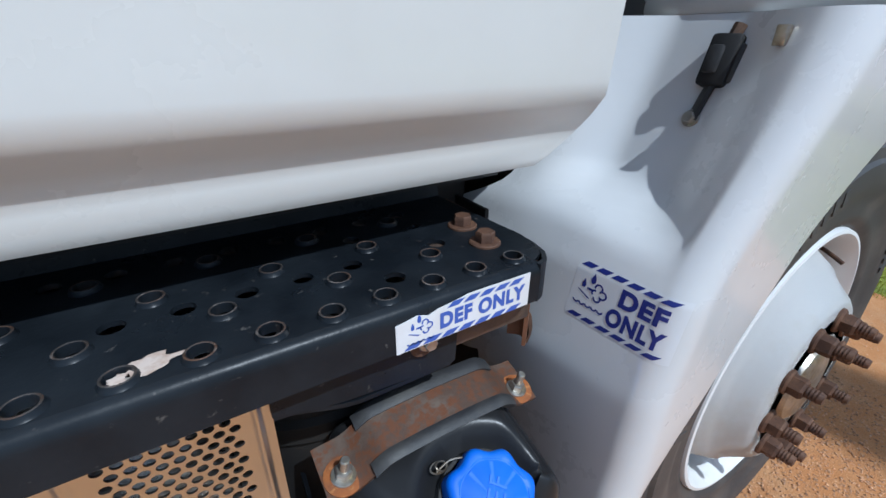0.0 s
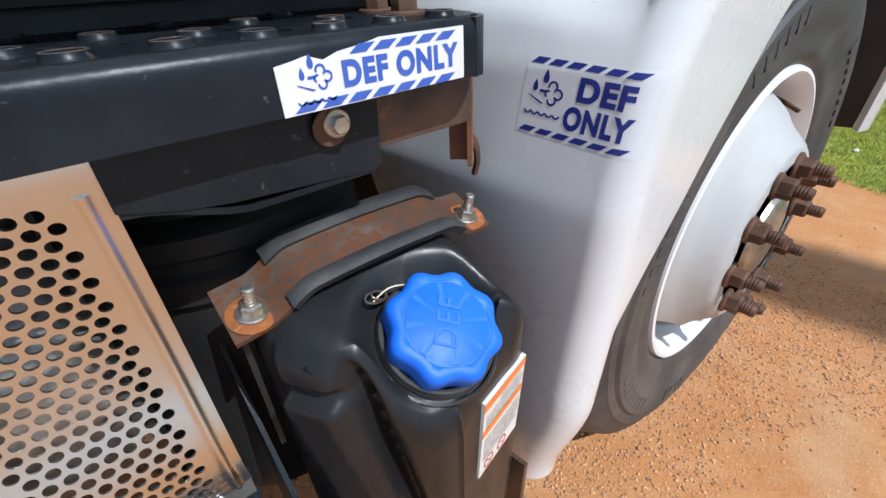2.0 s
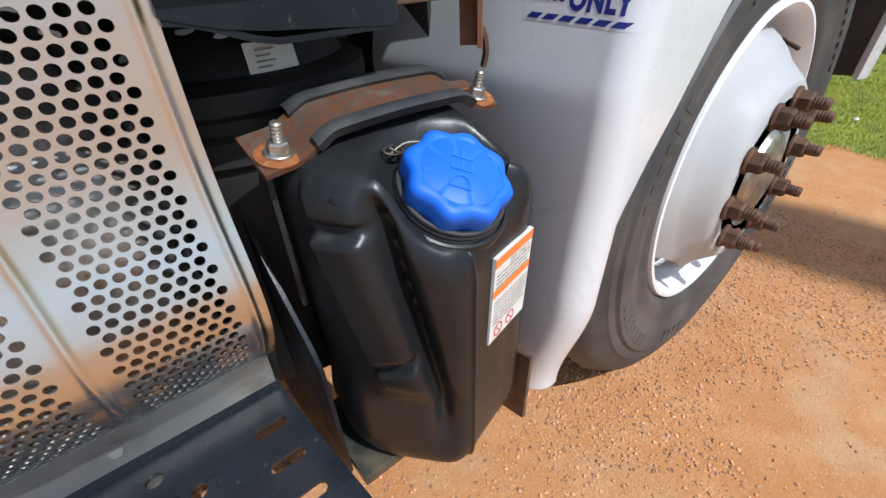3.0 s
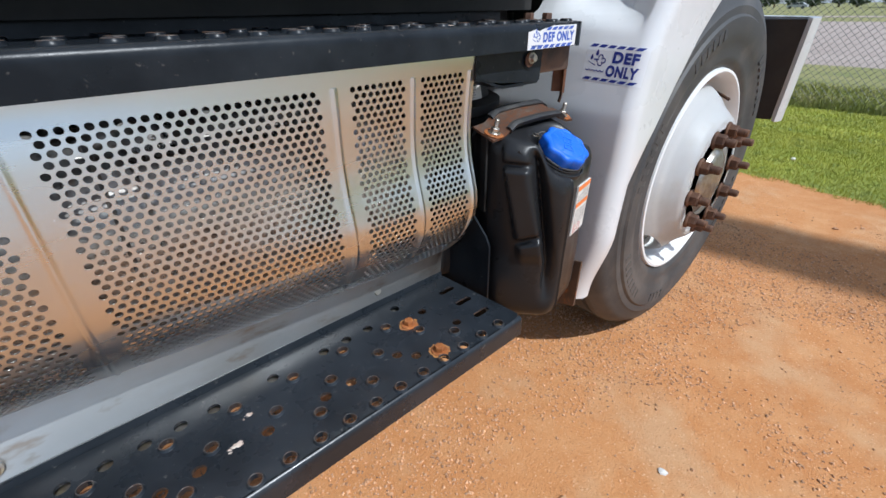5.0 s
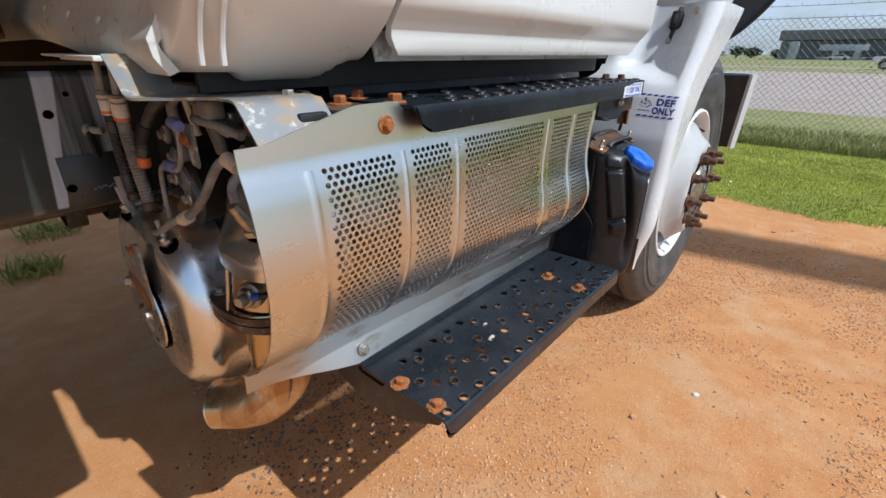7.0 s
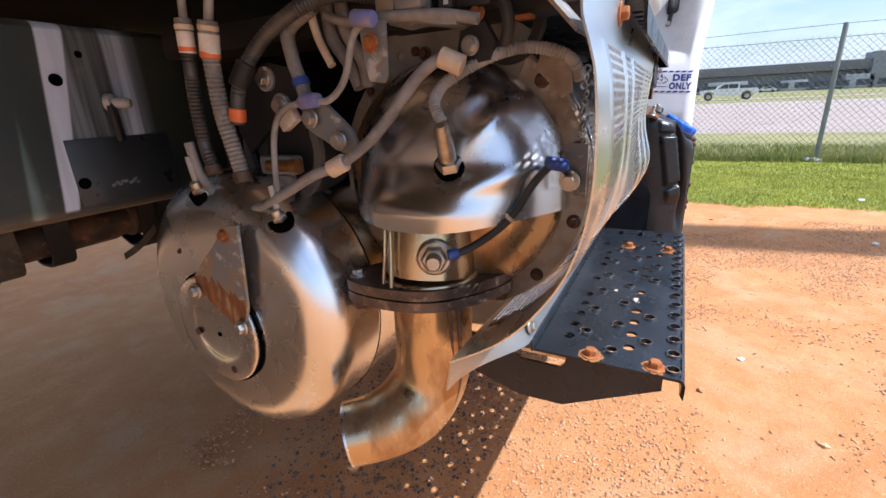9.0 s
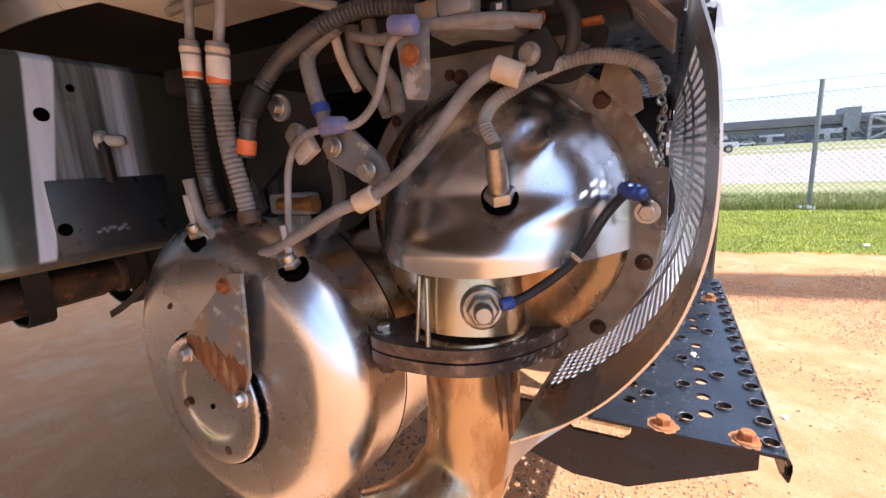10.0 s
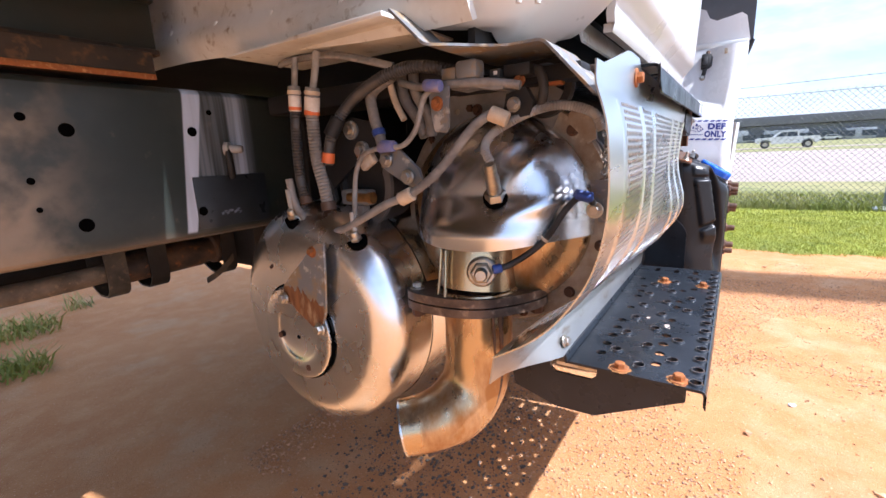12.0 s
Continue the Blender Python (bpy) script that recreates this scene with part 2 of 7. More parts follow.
GLASS_DARK = material("dark_window_glass", (0.03, 0.045, 0.06), 0.1, second=(0.05, 0.065, 0.08), scale=0.5)
LEAF = material("grass_blades", (0.31, 0.325, 0.03), 0.6, second=(0.45, 0.43, 0.05), scale=1.6, third=(0.12, 0.17, 0.025), third_scale=9, third_spread=(0.54, 0.72))
LEAF_DRY = material("tall_verge_grass", (0.27, 0.30, 0.05), 0.65, second=(0.42, 0.38, 0.13), scale=2.0, third=(0.10, 0.14, 0.03), third_scale=9)
TREE = material("far_foliage", (0.06, 0.085, 0.04), 0.8, second=(0.085, 0.11, 0.055), scale=2)
PEBBLE = material("ochre_pebbles", (0.58, 0.32, 0.165), 0.85, second=(0.44, 0.235, 0.12), scale=25, third=(0.42, 0.28, 0.19), third_scale=70)
GRIT = material("grey_brown_grit", (0.17, 0.12, 0.085), 0.85, second=(0.11, 0.08, 0.06), scale=30, third=(0.27, 0.20, 0.15), third_scale=60)
FLANGE = material("scorched_flange_steel", (0.17, 0.125, 0.095), 0.5, metal=0.5, second=(0.07, 0.05, 0.04), scale=24, third=(0.30, 0.22, 0.16), third_scale=60, bump=0.3, bump_scale=150)


def island_tint(m, spread):
    """Lets each loose piece of one mesh differ in brightness."""
    n, l = m.node_tree.nodes, m.node_tree.links
    p = n["Principled BSDF"]
    geo, hsv, r = n.new("ShaderNodeNewGeometry"), n.new("ShaderNodeHueSaturation"), n.new("ShaderNodeMapRange")
    r.inputs["To Min"].default_value, r.inputs["To Max"].default_value = 1 - spread, 1 + spread
    l.new(geo.outputs["Random Per Island"], r.inputs["Value"])
    l.new(r.outputs["Result"], hsv.inputs["Value"])
    l.new(p.inputs["Base Color"].links[0].from_socket, hsv.inputs["Color"])
    l.new(hsv.outputs["Color"], p.inputs["Base Color"])


LITTER = material("white_paper_scraps", (0.72, 0.70, 0.66), 0.7, second=(0.6, 0.56, 0.5), scale=80)


def ground_material():
    """Packed orange clay with grit and damp stains near the truck, turf beyond a ragged line."""
    m = bpy.data.materials.new("packed_orange_clay")
    m.use_nodes = True
    n, l = m.node_tree.nodes, m.node_tree.links
    p = n["Principled BSDF"]
    p.inputs["Roughness"].default_value = 0.92
    p.inputs["Specular IOR Level"].default_value = 0.25
    tc = n.new("ShaderNodeTexCoord")

    def tex(sc, detail=8, ro=0.6):
        t = n.new("ShaderNodeTexNoise")
        t.inputs["Scale"].default_value, t.inputs["Detail"].default_value, t.inputs["Roughness"].default_value = sc, detail, ro
        l.new(tc.outputs["Object"], t.inputs["Vector"])
        return t.outputs["Fac"]

    def ranged(fac, lo, hi, a=0.0, b=1.0):
        r = n.new("ShaderNodeMapRange")
        for k, v in (("From Min", lo), ("From Max", hi), ("To Min", a), ("To Max", b)):
            r.inputs[k].default_value = v
        l.new(fac, r.inputs["Value"])
        return r.outputs["Result"]

    def blend(fac, a, b):
        x = n.new("ShaderNodeMix")
        x.data_type = "RGBA"
        for i, v in ((6, a), (7, b)):
            if isinstance(v, tuple):
                x.inputs[i].default_value = (*v, 1)
            else:
                l.new(v, x.inputs[i])
        l.new(fac, x.inputs[0])
        return x.outputs[2]

    clay = blend(ranged(tex(1.3), 0.35, 0.68), (0.565, 0.262, 0.100), (0.485, 0.205, 0.071))
    clay = blend(ranged(tex(9), 0.45, 0.75), clay, (0.60, 0.315, 0.140))
    clay = blend(ranged(tex(2.6, 5, 0.65), 0.52, 0.66, 0.0, 0.75), clay, (0.56, 0.335, 0.175))
    clay = blend(ranged(tex(0.85, 7, 0.68), 0.58, 0.70, 0.0, 0.6), clay, (0.40, 0.178, 0.068))
    clay = blend(ranged(tex(70, 5, 0.7), 0.58, 0.76, 0.0, 0.7), clay, (0.34, 0.145, 0.06))
    clay = blend(ranged(tex(160, 3, 0.7), 0.60, 0.70), clay, (0.72, 0.46, 0.27))
    clay = blend(ranged(tex(240, 3, 0.7), 0.62, 0.70), clay, (0.25, 0.10, 0.045))
    l.new(clay, p.inputs["Base Color"])
    add = n.new("ShaderNodeMath")
    add.operation = "ADD"
    l.new(tex(85, 8, 0.8), add.inputs[0])
    l.new(tex(190, 4, 0.7), add.inputs[1])
    b = n.new("ShaderNodeBump")
    b.inputs["Strength"].default_value, b.inputs["Distance"].default_value = 0.55, 0.007
    l.new(add.outputs["Value"], b.inputs["Height"])
    l.new(b.outputs["Normal"], p.inputs["Normal"])
    return m


CLAY = ground_material()
island_tint(PEBBLE, 0.38)
island_tint(GRIT, 0.4)
TURF = material("mown_turf_soil", (0.28, 0.33, 0.04), 0.9, second=(0.19, 0.22, 0.05), scale=1.2, third=(0.26, 0.21, 0.09), third_scale=14, third_spread=(0.6, 0.75), bump=0.5, bump_scale=60)
# unseen pale ground, added so the heat shield reflects a neutral tone
UNSEEN_PALE = material("unseen_pale_ground", (0.46, 0.43, 0.39), 0.9, second=(0.38, 0.34, 0.30), scale=1.5, third=(0.30, 0.25, 0.2), third_scale=30, bump=0.3, bump_scale=60)
VERGE = material("dry_verge_turf", (0.19, 0.19, 0.055), 0.9, second=(0.27, 0.24, 0.09), scale=0.25, third=(0.14, 0.16, 0.04), third_scale=1.5)


# ---- building tools ----
def mesh_of(name, bm, mat, angle=32):
    bmesh.ops.recalc_face_normals(bm, faces=bm.faces) if len(bm.faces) < 4000 else None
    me = bpy.data.meshes.new(name)
    bm.to_mesh(me)
    bm.free()
    me.materials.append(mat)
    me.shade_smooth()
    me.set_sharp_from_angle(angle=radians(angle))
    return me


def thing(name, base, label, category, group="", kind=""):
    ob = new(name)
    ob.empty_display_size = 0.05
    ob.matrix_basis = Matrix.Translation(base)
    return tagged(ob, label, category, group, kind)


def hang(ob, parent):
    ob.parent = parent
    if parent.type == "EMPTY":
        ob.matrix_parent_inverse = Matrix.Translation(-parent.location)
    elif parent.parent is None and parent.type == "MESH":
        ob.matrix_parent_inverse = parent.matrix_basis.inverted()
    else:
        ob.matrix_parent_inverse = parent.matrix_basis.inverted()
    return ob


def part(name, bm, mat, parent, label="", angle=32):
    ob = hang(new(name, mesh_of(name, bm, mat, angle)), parent)
    return tagged(ob, label)


def part_of(name, mesh, m, parent, label=""):
    ob = new(name, mesh)
    ob.matrix_basis = m
    return tagged(hang(ob, parent), label)


def solid(name, bm, mat, label, category, group="", kind="", angle=32):
    return tagged(new(name, mesh_of(name, bm, mat, angle)), label, category, group, kind)


def facing(origin, axis, side=None):
    """A frame at origin whose z runs along axis."""
    z = Vector(axis).normalized()
    x = Vector(side) if side else (Vector((1, 0, 0)) if abs(z.x) < 0.9 else Vector((0, 1, 0)))
    x = (x - z * x.dot(z)).normalized()
    y = z.cross(x)
    m = Matrix((x, y, z)).transposed().to_4x4()
    m.translation = origin
    return m


def lathe(bm, prof, m=Matrix(), seg=24, lobe=None):
    """Turn (radius, height) pairs round m's z axis."""
    rows = []
    for r, h in prof:
        row = []
        for i in range(seg):
            a = 2 * math.pi * i / seg
            k = lobe(a, r) if lobe else r
            row.append(bm.verts.new(m @ Vector((k * math.cos(a), k * math.sin(a), h))))
        rows.append(row)
    for a, b in zip(rows, rows[1:]):
        for i in range(seg):
            bm.faces.new((a[i], a[(i + 1) % seg], b[(i + 1) % seg], b[i]))
    if prof[0][0] > 1e-5 and prof[0] != prof[-1]:
        bm.faces.new(rows[0][::-1])
        bm.faces.new(rows[-1])
    return bm


def ring(bm, prof, m=Matrix(), seg=24):
    """Turn a closed outline of (radius, height) pairs round m's z axis."""
    rows = [[bm.verts.new(m @ Vector((r * math.cos(2 * math.pi * i / seg), r * math.sin(2 * math.pi * i / seg), h))) for i in range(seg)] for r, h in prof]
    for k in range(len(rows)):
        a, b = rows[k], rows[(k + 1) % len(rows)]
        for i in range(seg):
            bm.faces.new((a[i], a[(i + 1) % seg], b[(i + 1) % seg], b[i]))
    return bm


def box(bm, lo, hi, bevel=0.0, m=Matrix()):
    lo, hi = Vector(lo), Vector(hi)
    c, s = (lo + hi) / 2, hi - lo
    got = bmesh.ops.create_cube(bm, size=1, matrix=m @ Matrix.Translation(c) @ Matrix.Diagonal((*s, 1)))
    if bevel:
        edges = {e for v in got["verts"] for e in v.link_edges}
        bmesh.ops.bevel(bm, geom=list(edges), offset=bevel, segments=2, affect="EDGES", profile=0.5)
    return bm


def spline(pts, n=8):
    pts = [Vector(p) for p in pts]
    out = []
    for i in range(len(pts) - 1):
        a, b = pts[max(i - 1, 0)], pts[i]
        c, d = pts[i + 1], pts[min(i + 2, len(pts) - 1)]
        for k in range(n):
            t = k / n
            out.append(0.5 * (2 * b + (c - a) * t + (2 * a - 5 * b + 4 * c - d) * t * t + (3 * b - a - 3 * c + d) * t ** 3))
    out.append(pts[-1])
    return out


def tube(bm, pts, r, seg=12, n=8, smooth=True, rib=0.0, squash=1.0, hollow=False):
    """A pipe along pts; r is a radius or a function of the share of the way; rib makes corrugations."""
    way = spline(pts, n) if smooth else [Vector(p) for p in pts]
    if rib:
        dense = []
        for a, b in zip(way, way[1:]):
            k = max(1, round((b - a).length / (rib * 0.5)))
            dense += [a.lerp(b, j / k) for j in range(k)]
        way = dense + [way[-1]]
    up, rows = None, []
    for i, p in enumerate(way):
        d = (way[min(i + 1, len(way) - 1)] - way[max(i - 1, 0)]).normalized()
        if up is None:
            up = d.orthogonal().normalized()
        up = (up - d * up.dot(d)).normalized()
        side = d.cross(up)
        k = r(i / (len(way) - 1)) if callable(r) else r
        if rib:
            k *= 1.0 if i % 2 else 0.86
        rows.append([bm.verts.new(p + (up * math.cos(2 * math.pi * j / seg) + side * math.sin(2 * math.pi * j / seg) * squash) * k) for j in range(seg)])
    for a, b in zip(rows, rows[1:]):
        for j in range(seg):
            bm.faces.new((a[j], a[(j + 1) % seg], b[(j + 1) % seg], b[j]))
    if not hollow:
        bm.faces.new(rows[0][::-1])
        bm.faces.new(rows[-1])
    return bm


def sheet(bm, f, nu, nv, th):
    """A plate of thickness th on the surface f(u, v), u and v from 0 to 1."""
    def normal(u, v):
        e = 1e-3
        a = f(min(u + e, 1), v) - f(max(u - e, 0), v)
        b = f(u, min(v + e, 1)) - f(u, max(v - e, 0))
        k = a.cross(b)
        return k.normalized() if k.length > 1e-12 else Vector((0, 0, 1))
    top, low = [], []
    for i in range(nu + 1):
        ru, rl = [], []
        for j in range(nv + 1):
            u, v = i / nu, j / nv
            p = f(u, v)
            ru.append(bm.verts.new(p))
            rl.append(bm.verts.new(p - normal(u, v) * th))
        top.append(ru)
        low.append(rl)
    for i in range(nu):
        for j in range(nv):
            bm.faces.new((top[i][j], top[i + 1][j], top[i + 1][j + 1], top[i][j + 1]))
            bm.faces.new((low[i][j], low[i][j + 1], low[i + 1][j + 1], low[i + 1][j]))
    for i in range(nu):
        bm.faces.new((top[i][0], low[i][0], low[i + 1][0], top[i + 1][0]))
        bm.faces.new((top[i][nv], top[i + 1][nv], low[i + 1][nv], low[i][nv]))
    for j in range(nv):
        bm.faces.new((top[0][j], top[0][j + 1], low[0][j + 1], low[0][j]))
        bm.faces.new((top[nu][j], low[nu][j], low[nu][j + 1], top[nu][j + 1]))
    return bm


def along(pts, u):
    """A point on a polyline by the share of its length."""
    pts = [Vector(p) for p in pts]
    cut = [0.0]
    for a, b in zip(pts, pts[1:]):
        cut.append(cut[-1] + (b - a).length)
    s = u * cut[-1]
    for i in range(len(pts) - 1):
        if s <= cut[i + 1] or i == len(pts) - 2:
            return pts[i].lerp(pts[i + 1], (s - cut[i]) / max(cut[i + 1] - cut[i], 1e-9))


def plate(bm, outline, holes, place, th, slots=()):
    """A flat plate with an outline, round holes (x, y, r) and long slots (x, y, r, half length) in the plane of the pose place, th thick below it."""
    flat = bmesh.new()

    def loop(points):
        vs = [flat.verts.new((x, y, 0)) for x, y in points]
        return [flat.edges.new((vs[i], vs[(i + 1) % len(vs)])) for i in range(len(vs))]

    edges = loop(outline)
    for x, y, r in holes:
        edges += loop([(x + r * math.cos(2 * math.pi * i / 14), y + r * math.sin(2 * math.pi * i / 14)) for i in range(14)])
    for x, y, r, k in slots:
        edges += loop([(x + (k if math.cos(a) > 0 else -k) + r * math.cos(a), y + r * math.sin(a)) for a in [2 * math.pi * (i + 0.5) / 16 for i in range(16)]])
    bmesh.ops.triangle_fill(flat, use_beauty=True, use_dissolve=False, edges=edges, normal=(0, 0, 1))
    flat.verts.index_update()
    up = [bm.verts.new(place @ v.co) for v in flat.verts]
    dn = [bm.verts.new(place @ (v.co - Vector((0, 0, th)))) for v in flat.verts]
    for fc in flat.faces:
        k = [v.index for v in fc.verts]
        if fc.normal.z < 0:
            k.reverse()
        bm.faces.new([up[i] for i in k])
        bm.faces.new([dn[i] for i in reversed(k)])
    for e in flat.edges:
        if len(e.link_faces) == 1:
            a, b = (v.index for v in e.verts)
            bm.faces.new((up[a], up[b], dn[b], dn[a]))
    flat.free()
    return bm


def smooth(a, b, x):
    t = min(max((x - a) / (b - a), 0), 1)
    return t * t * (3 - 2 * t)


def bolt_mesh(name, mat, r=0.009, h=0.009, washer=0.0, shank=0.0, nut=False):
    """A hexagon head with a bevelled crown on its washer, with a threaded end if there is a shank."""
    bm = bmesh.new()
    z = 0.0
    if washer:
        lathe(bm, [(washer, 0), (washer, 0.0015), (washer * 0.93, 0.0025), (r, 0.0025)], seg=20)
        z = 0.002
    lathe(bm, [(r, z), (r, z + h * 0.82), (r * 0.86, z + h)], seg=6)
    if shank:
        prof = [(r * 0.5, z + h - 0.001)]
        k = 0
        while k * 0.0016 < shank:
            prof += [(r * (0.56 if k % 2 else 0.5), z + h + k * 0.0016)]
            k += 1
        lathe(bm, prof + [(r * 0.42, z + h + shank)], seg=12)
    return mesh_of(name, bm, mat)


BOLT_ORANGE = bolt_mesh("bolt", RUST_ORANGE, 0.0095, 0.010, 0.0155)
BOLT_BROWN = bolt_mesh("bolt", RUST_BROWN, 0.0092, 0.010, 0.0145)
BOLT_ZINC = bolt_mesh("bolt", ZINC, 0.0075, 0.007, 0.011)
BOLT_SMALL = bolt_mesh("bolt", ZINC, 0.0060, 0.006, 0.0085)
BOLT_SMALL_BROWN = bolt_mesh("bolt", RUST_BROWN, 0.0060, 0.006, 0.0085)
STUD_ZINC = bolt_mesh("stud_nut", ZINC, 0.0085, 0.009, 0.0125, shank=0.016)


# ---- the yard and what lies beyond ----
def ground_height(x, y):
    z = -0.18 * smooth(3.4, 6.9, x) - 0.10 * smooth(8, 14, x)
    near = 1 - smooth(5, 9, math.hypot(x, y))
    return z + near * (0.010 * noise.noise(Vector((x * 0.9, y * 0.9, 0))) + 0.004 * noise.noise(Vector((x * 5, y * 5, 3))))


def build_ground():
    def lines(lo, hi, step):
        near = list(np.arange(lo, hi, step))
        far, d = [], step
        while d < 3000:
            d *= 1.5
            far.append(d)
        return [lo - k for k in reversed(far)] + near + [hi + k for k in far]
    xs, ys = lines(-3.0, 4.6, 0.05), lines(-3.0, 4.0, 0.05)
    verts = [(x, y, ground_height(x, y)) for x in xs for y in ys]
    n = len(ys)
    faces, slots = [], []
    for i in range(len(xs) - 1):
        for j in range(n - 1):
            faces.append((i * n + j, (i + 1) * n + j, (i + 1) * n + j + 1, i * n + j + 1))
            x, y = (xs[i] + xs[i + 1]) / 2, (ys[j] + ys[j + 1]) / 2
            edge = 2.92 + 0.10 * noise.noise(Vector((y * 1.7, 0, 0))) + 0.05 * noise.noise(Vector((y * 7, 2, 0)))
            unseen_edge = -2.3 + 0.25 * noise.noise(Vector((x * 0.8, 4, 0)))
            slots.append((3 if y < unseen_edge and x < 2.4 else 0) if x < edge and y < 9 else (1 if x < 8.0 else 2))
    me = bpy.data.meshes.new("ground")
    me.from_pydata(verts, [], faces)
    for m in (CLAY, TURF, VERGE, UNSEEN_PALE):
        me.materials.append(m)
    me.polygons.foreach_set("material_index", slots)
    me.shade_smooth()
    tagged(new("ground", me), "packed orange clay yard between turf and unseen pale ground added for reflections", "ground", kind="structure")


build_ground()


def blades(name, count, area, height, width, mat, label, lean=0.5, keep=None):
    rnd = random.Random(name)
    verts, faces = [], []
    for _ in range(count):
        x, y = rnd.uniform(area[0], area[1]), rnd.uniform(area[2], area[3])
        if keep and not keep(x, y, rnd):
            continue
        h, a = rnd.uniform(*height), rnd.uniform(0, 6.283)
        w = width * rnd.uniform(0.6, 1.4)
        z = ground_height(x, y) - 0.004
        dx, dy = math.cos(a) * w, math.sin(a) * w
        lx, ly = (rnd.gauss(0, lean) * h for _ in range(2))
        k = len(verts)
        verts += [(x - dx, y - dy, z), (x + dx, y + dy, z), (x + lx * 0.4 + dx * 0.7, y + ly * 0.4 + dy * 0.7, z + h * 0.6),
                  (x + lx * 0.4 - dx * 0.7, y + ly * 0.4 - dy * 0.7, z + h * 0.6), (x + lx, y + ly, z + h)]
        faces += [(k, k + 1, k + 2, k + 3), (k + 3, k + 2, k + 4)]
    me = bpy.data.meshes.new(name)
    me.from_pydata(verts, [], faces)
    me.materials.append(mat)
    return tagged(new(name, me), label, "grass", kind="stuff")


def turf_edge(x, y, rnd):
    edge = 2.90 + 0.12 * noise.noise(Vector((y * 1.7, 0, 0))) + 0.07 * noise.noise(Vector((y * 7, 2, 0)))
    return x > edge + abs(rnd.gauss(0, 0.075)) - 0.06 + 0.05 * noise.noise(Vector((x * 9, y * 9, 7)))


blades("turf_grass", 170000, (2.75, 4.6, -3.6, 2.2), (0.010, 0.032), 0.0016, LEAF, "short bright green turf at the edge of the clay", 0.6, turf_edge)
blades("far_turf_grass", 90000, (4.5, 6.9, -4.6, 2.9), (0.012, 0.036), 0.003, LEAF, "short bright green turf towards the fence", 0.6)
blades("verge_grass", 34000, (6.75, 8.5, -5.6, 3.6), (0.04, 0.17), 0.005, LEAF_DRY, "tall uncut grass along the chain link fence", 0.35)


def tuft(x, y, r, count):
    """Weeds behind the truck."""
    return blades("weed_tuft", count, (x - r, x + r, y - r, y + r), (0.03, 0.12), 0.004, LEAF_DRY, "straggly green weed tuft on the clay", 0.7,
                  lambda a, b, rnd: math.hypot(a - x, b - y) < r * rnd.random() ** 0.5 * 1.2)


for wx, wy, wr, wc in ((-0.62, 3.17, 0.16, 450), (-0.78, 2.56, 0.12, 400), (-0.30, 3.42, 0.08, 100), (-0.45, 4.2, 0.3, 500), (0.1, 4.6, 0.3, 400)):
    tuft(wx, wy, wr, wc)

bm = bmesh.new()
box(bm, (8.8, -400, -0.5), (46, 400, -0.262))
solid("road", bm, ROAD, "pale sunlit concrete road beyond the fence", "road", kind="structure")
bm = bmesh.new()
box(bm, (60, -500, -0.5), (66, 500, -0.26))
solid("road_far", bm, ROAD, "far pale service road across the field", "road", kind="structure")


def build_fence():
    fx, y0, y1, z0, z1 = 6.95, -8.8, 5.6, -0.16, 1.44
    fence = thing("fence", (fx, -1.6, -0.2), "galvanised chain link fence with barbed wire on grey posts", "fence")
    verts, faces = [], []

    def wire(a, b, r):
        d = (Vector(b) - Vector(a)).normalized()
        u = d.orthogonal().normalized()
        v = d.cross(u)
        k = len(verts)
        for p in (Vector(a), Vector(b)):
            for j in range(3):
                verts.append(p + (u * math.cos(2.094 * j) + v * math.sin(2.094 * j)) * r)
        faces.extend([(k + j, k + (j + 1) % 3, k + 3 + (j + 1) % 3, k + 3 + j) for j in range(3)])
    h, step = z1 - z0, 0.078
    y = y0 - h
    while y < y1:
        for s in (1, -1):
            ya, yb = (y, y + h) if s == 1 else (y + h, y)
            wire((fx + 0.003 * s, ya, z0), (fx + 0.003 * s, yb, z1), 0.0025)
        wire((fx, y + h + 0.02, z1 - 0.01), (fx, y + h - 0.01, z1 + 0.03), 0.002)
        y += step
    me = bpy.data.meshes.new("chain_link")
    me.from_pydata(verts, [], faces)
    me.materials.append(FENCE)
    hang(new("chain_link", me), fence)
    for z, sag in ((1.60, 0.02), (1.44, 0.0)):
        bm = bmesh.new()
        tube(bm, [(fx, y0 + i * 0.9, z - sag * math.sin(i * math.pi / 4) ** 2) for i in range(17)], 0.0032, 5, 3)
        for i in range(90):
            q = y0 + 0.16 * i
            if z > 1.5:
                tube(bm, [(fx - 0.012, q, z - 0.012), (fx + 0.012, q + 0.01, z + 0.014)], 0.002, 4, 1, smooth=False)
        part("barbed_wire" if z > 1.5 else "top_wire", bm, FENCE, fence)
    for k in (-2, -1, 0, 1):
        bm = bmesh.new()
        lathe(bm, [(0.03, -0.3), (0.03, 1.66), (0.026, 1.675)], Matrix.Translation((fx - 0.035, -1.63 + 3.6 * k, -0.2 + 0.13)), 12)
        part("fence_post", bm, POST, fence)


build_fence()


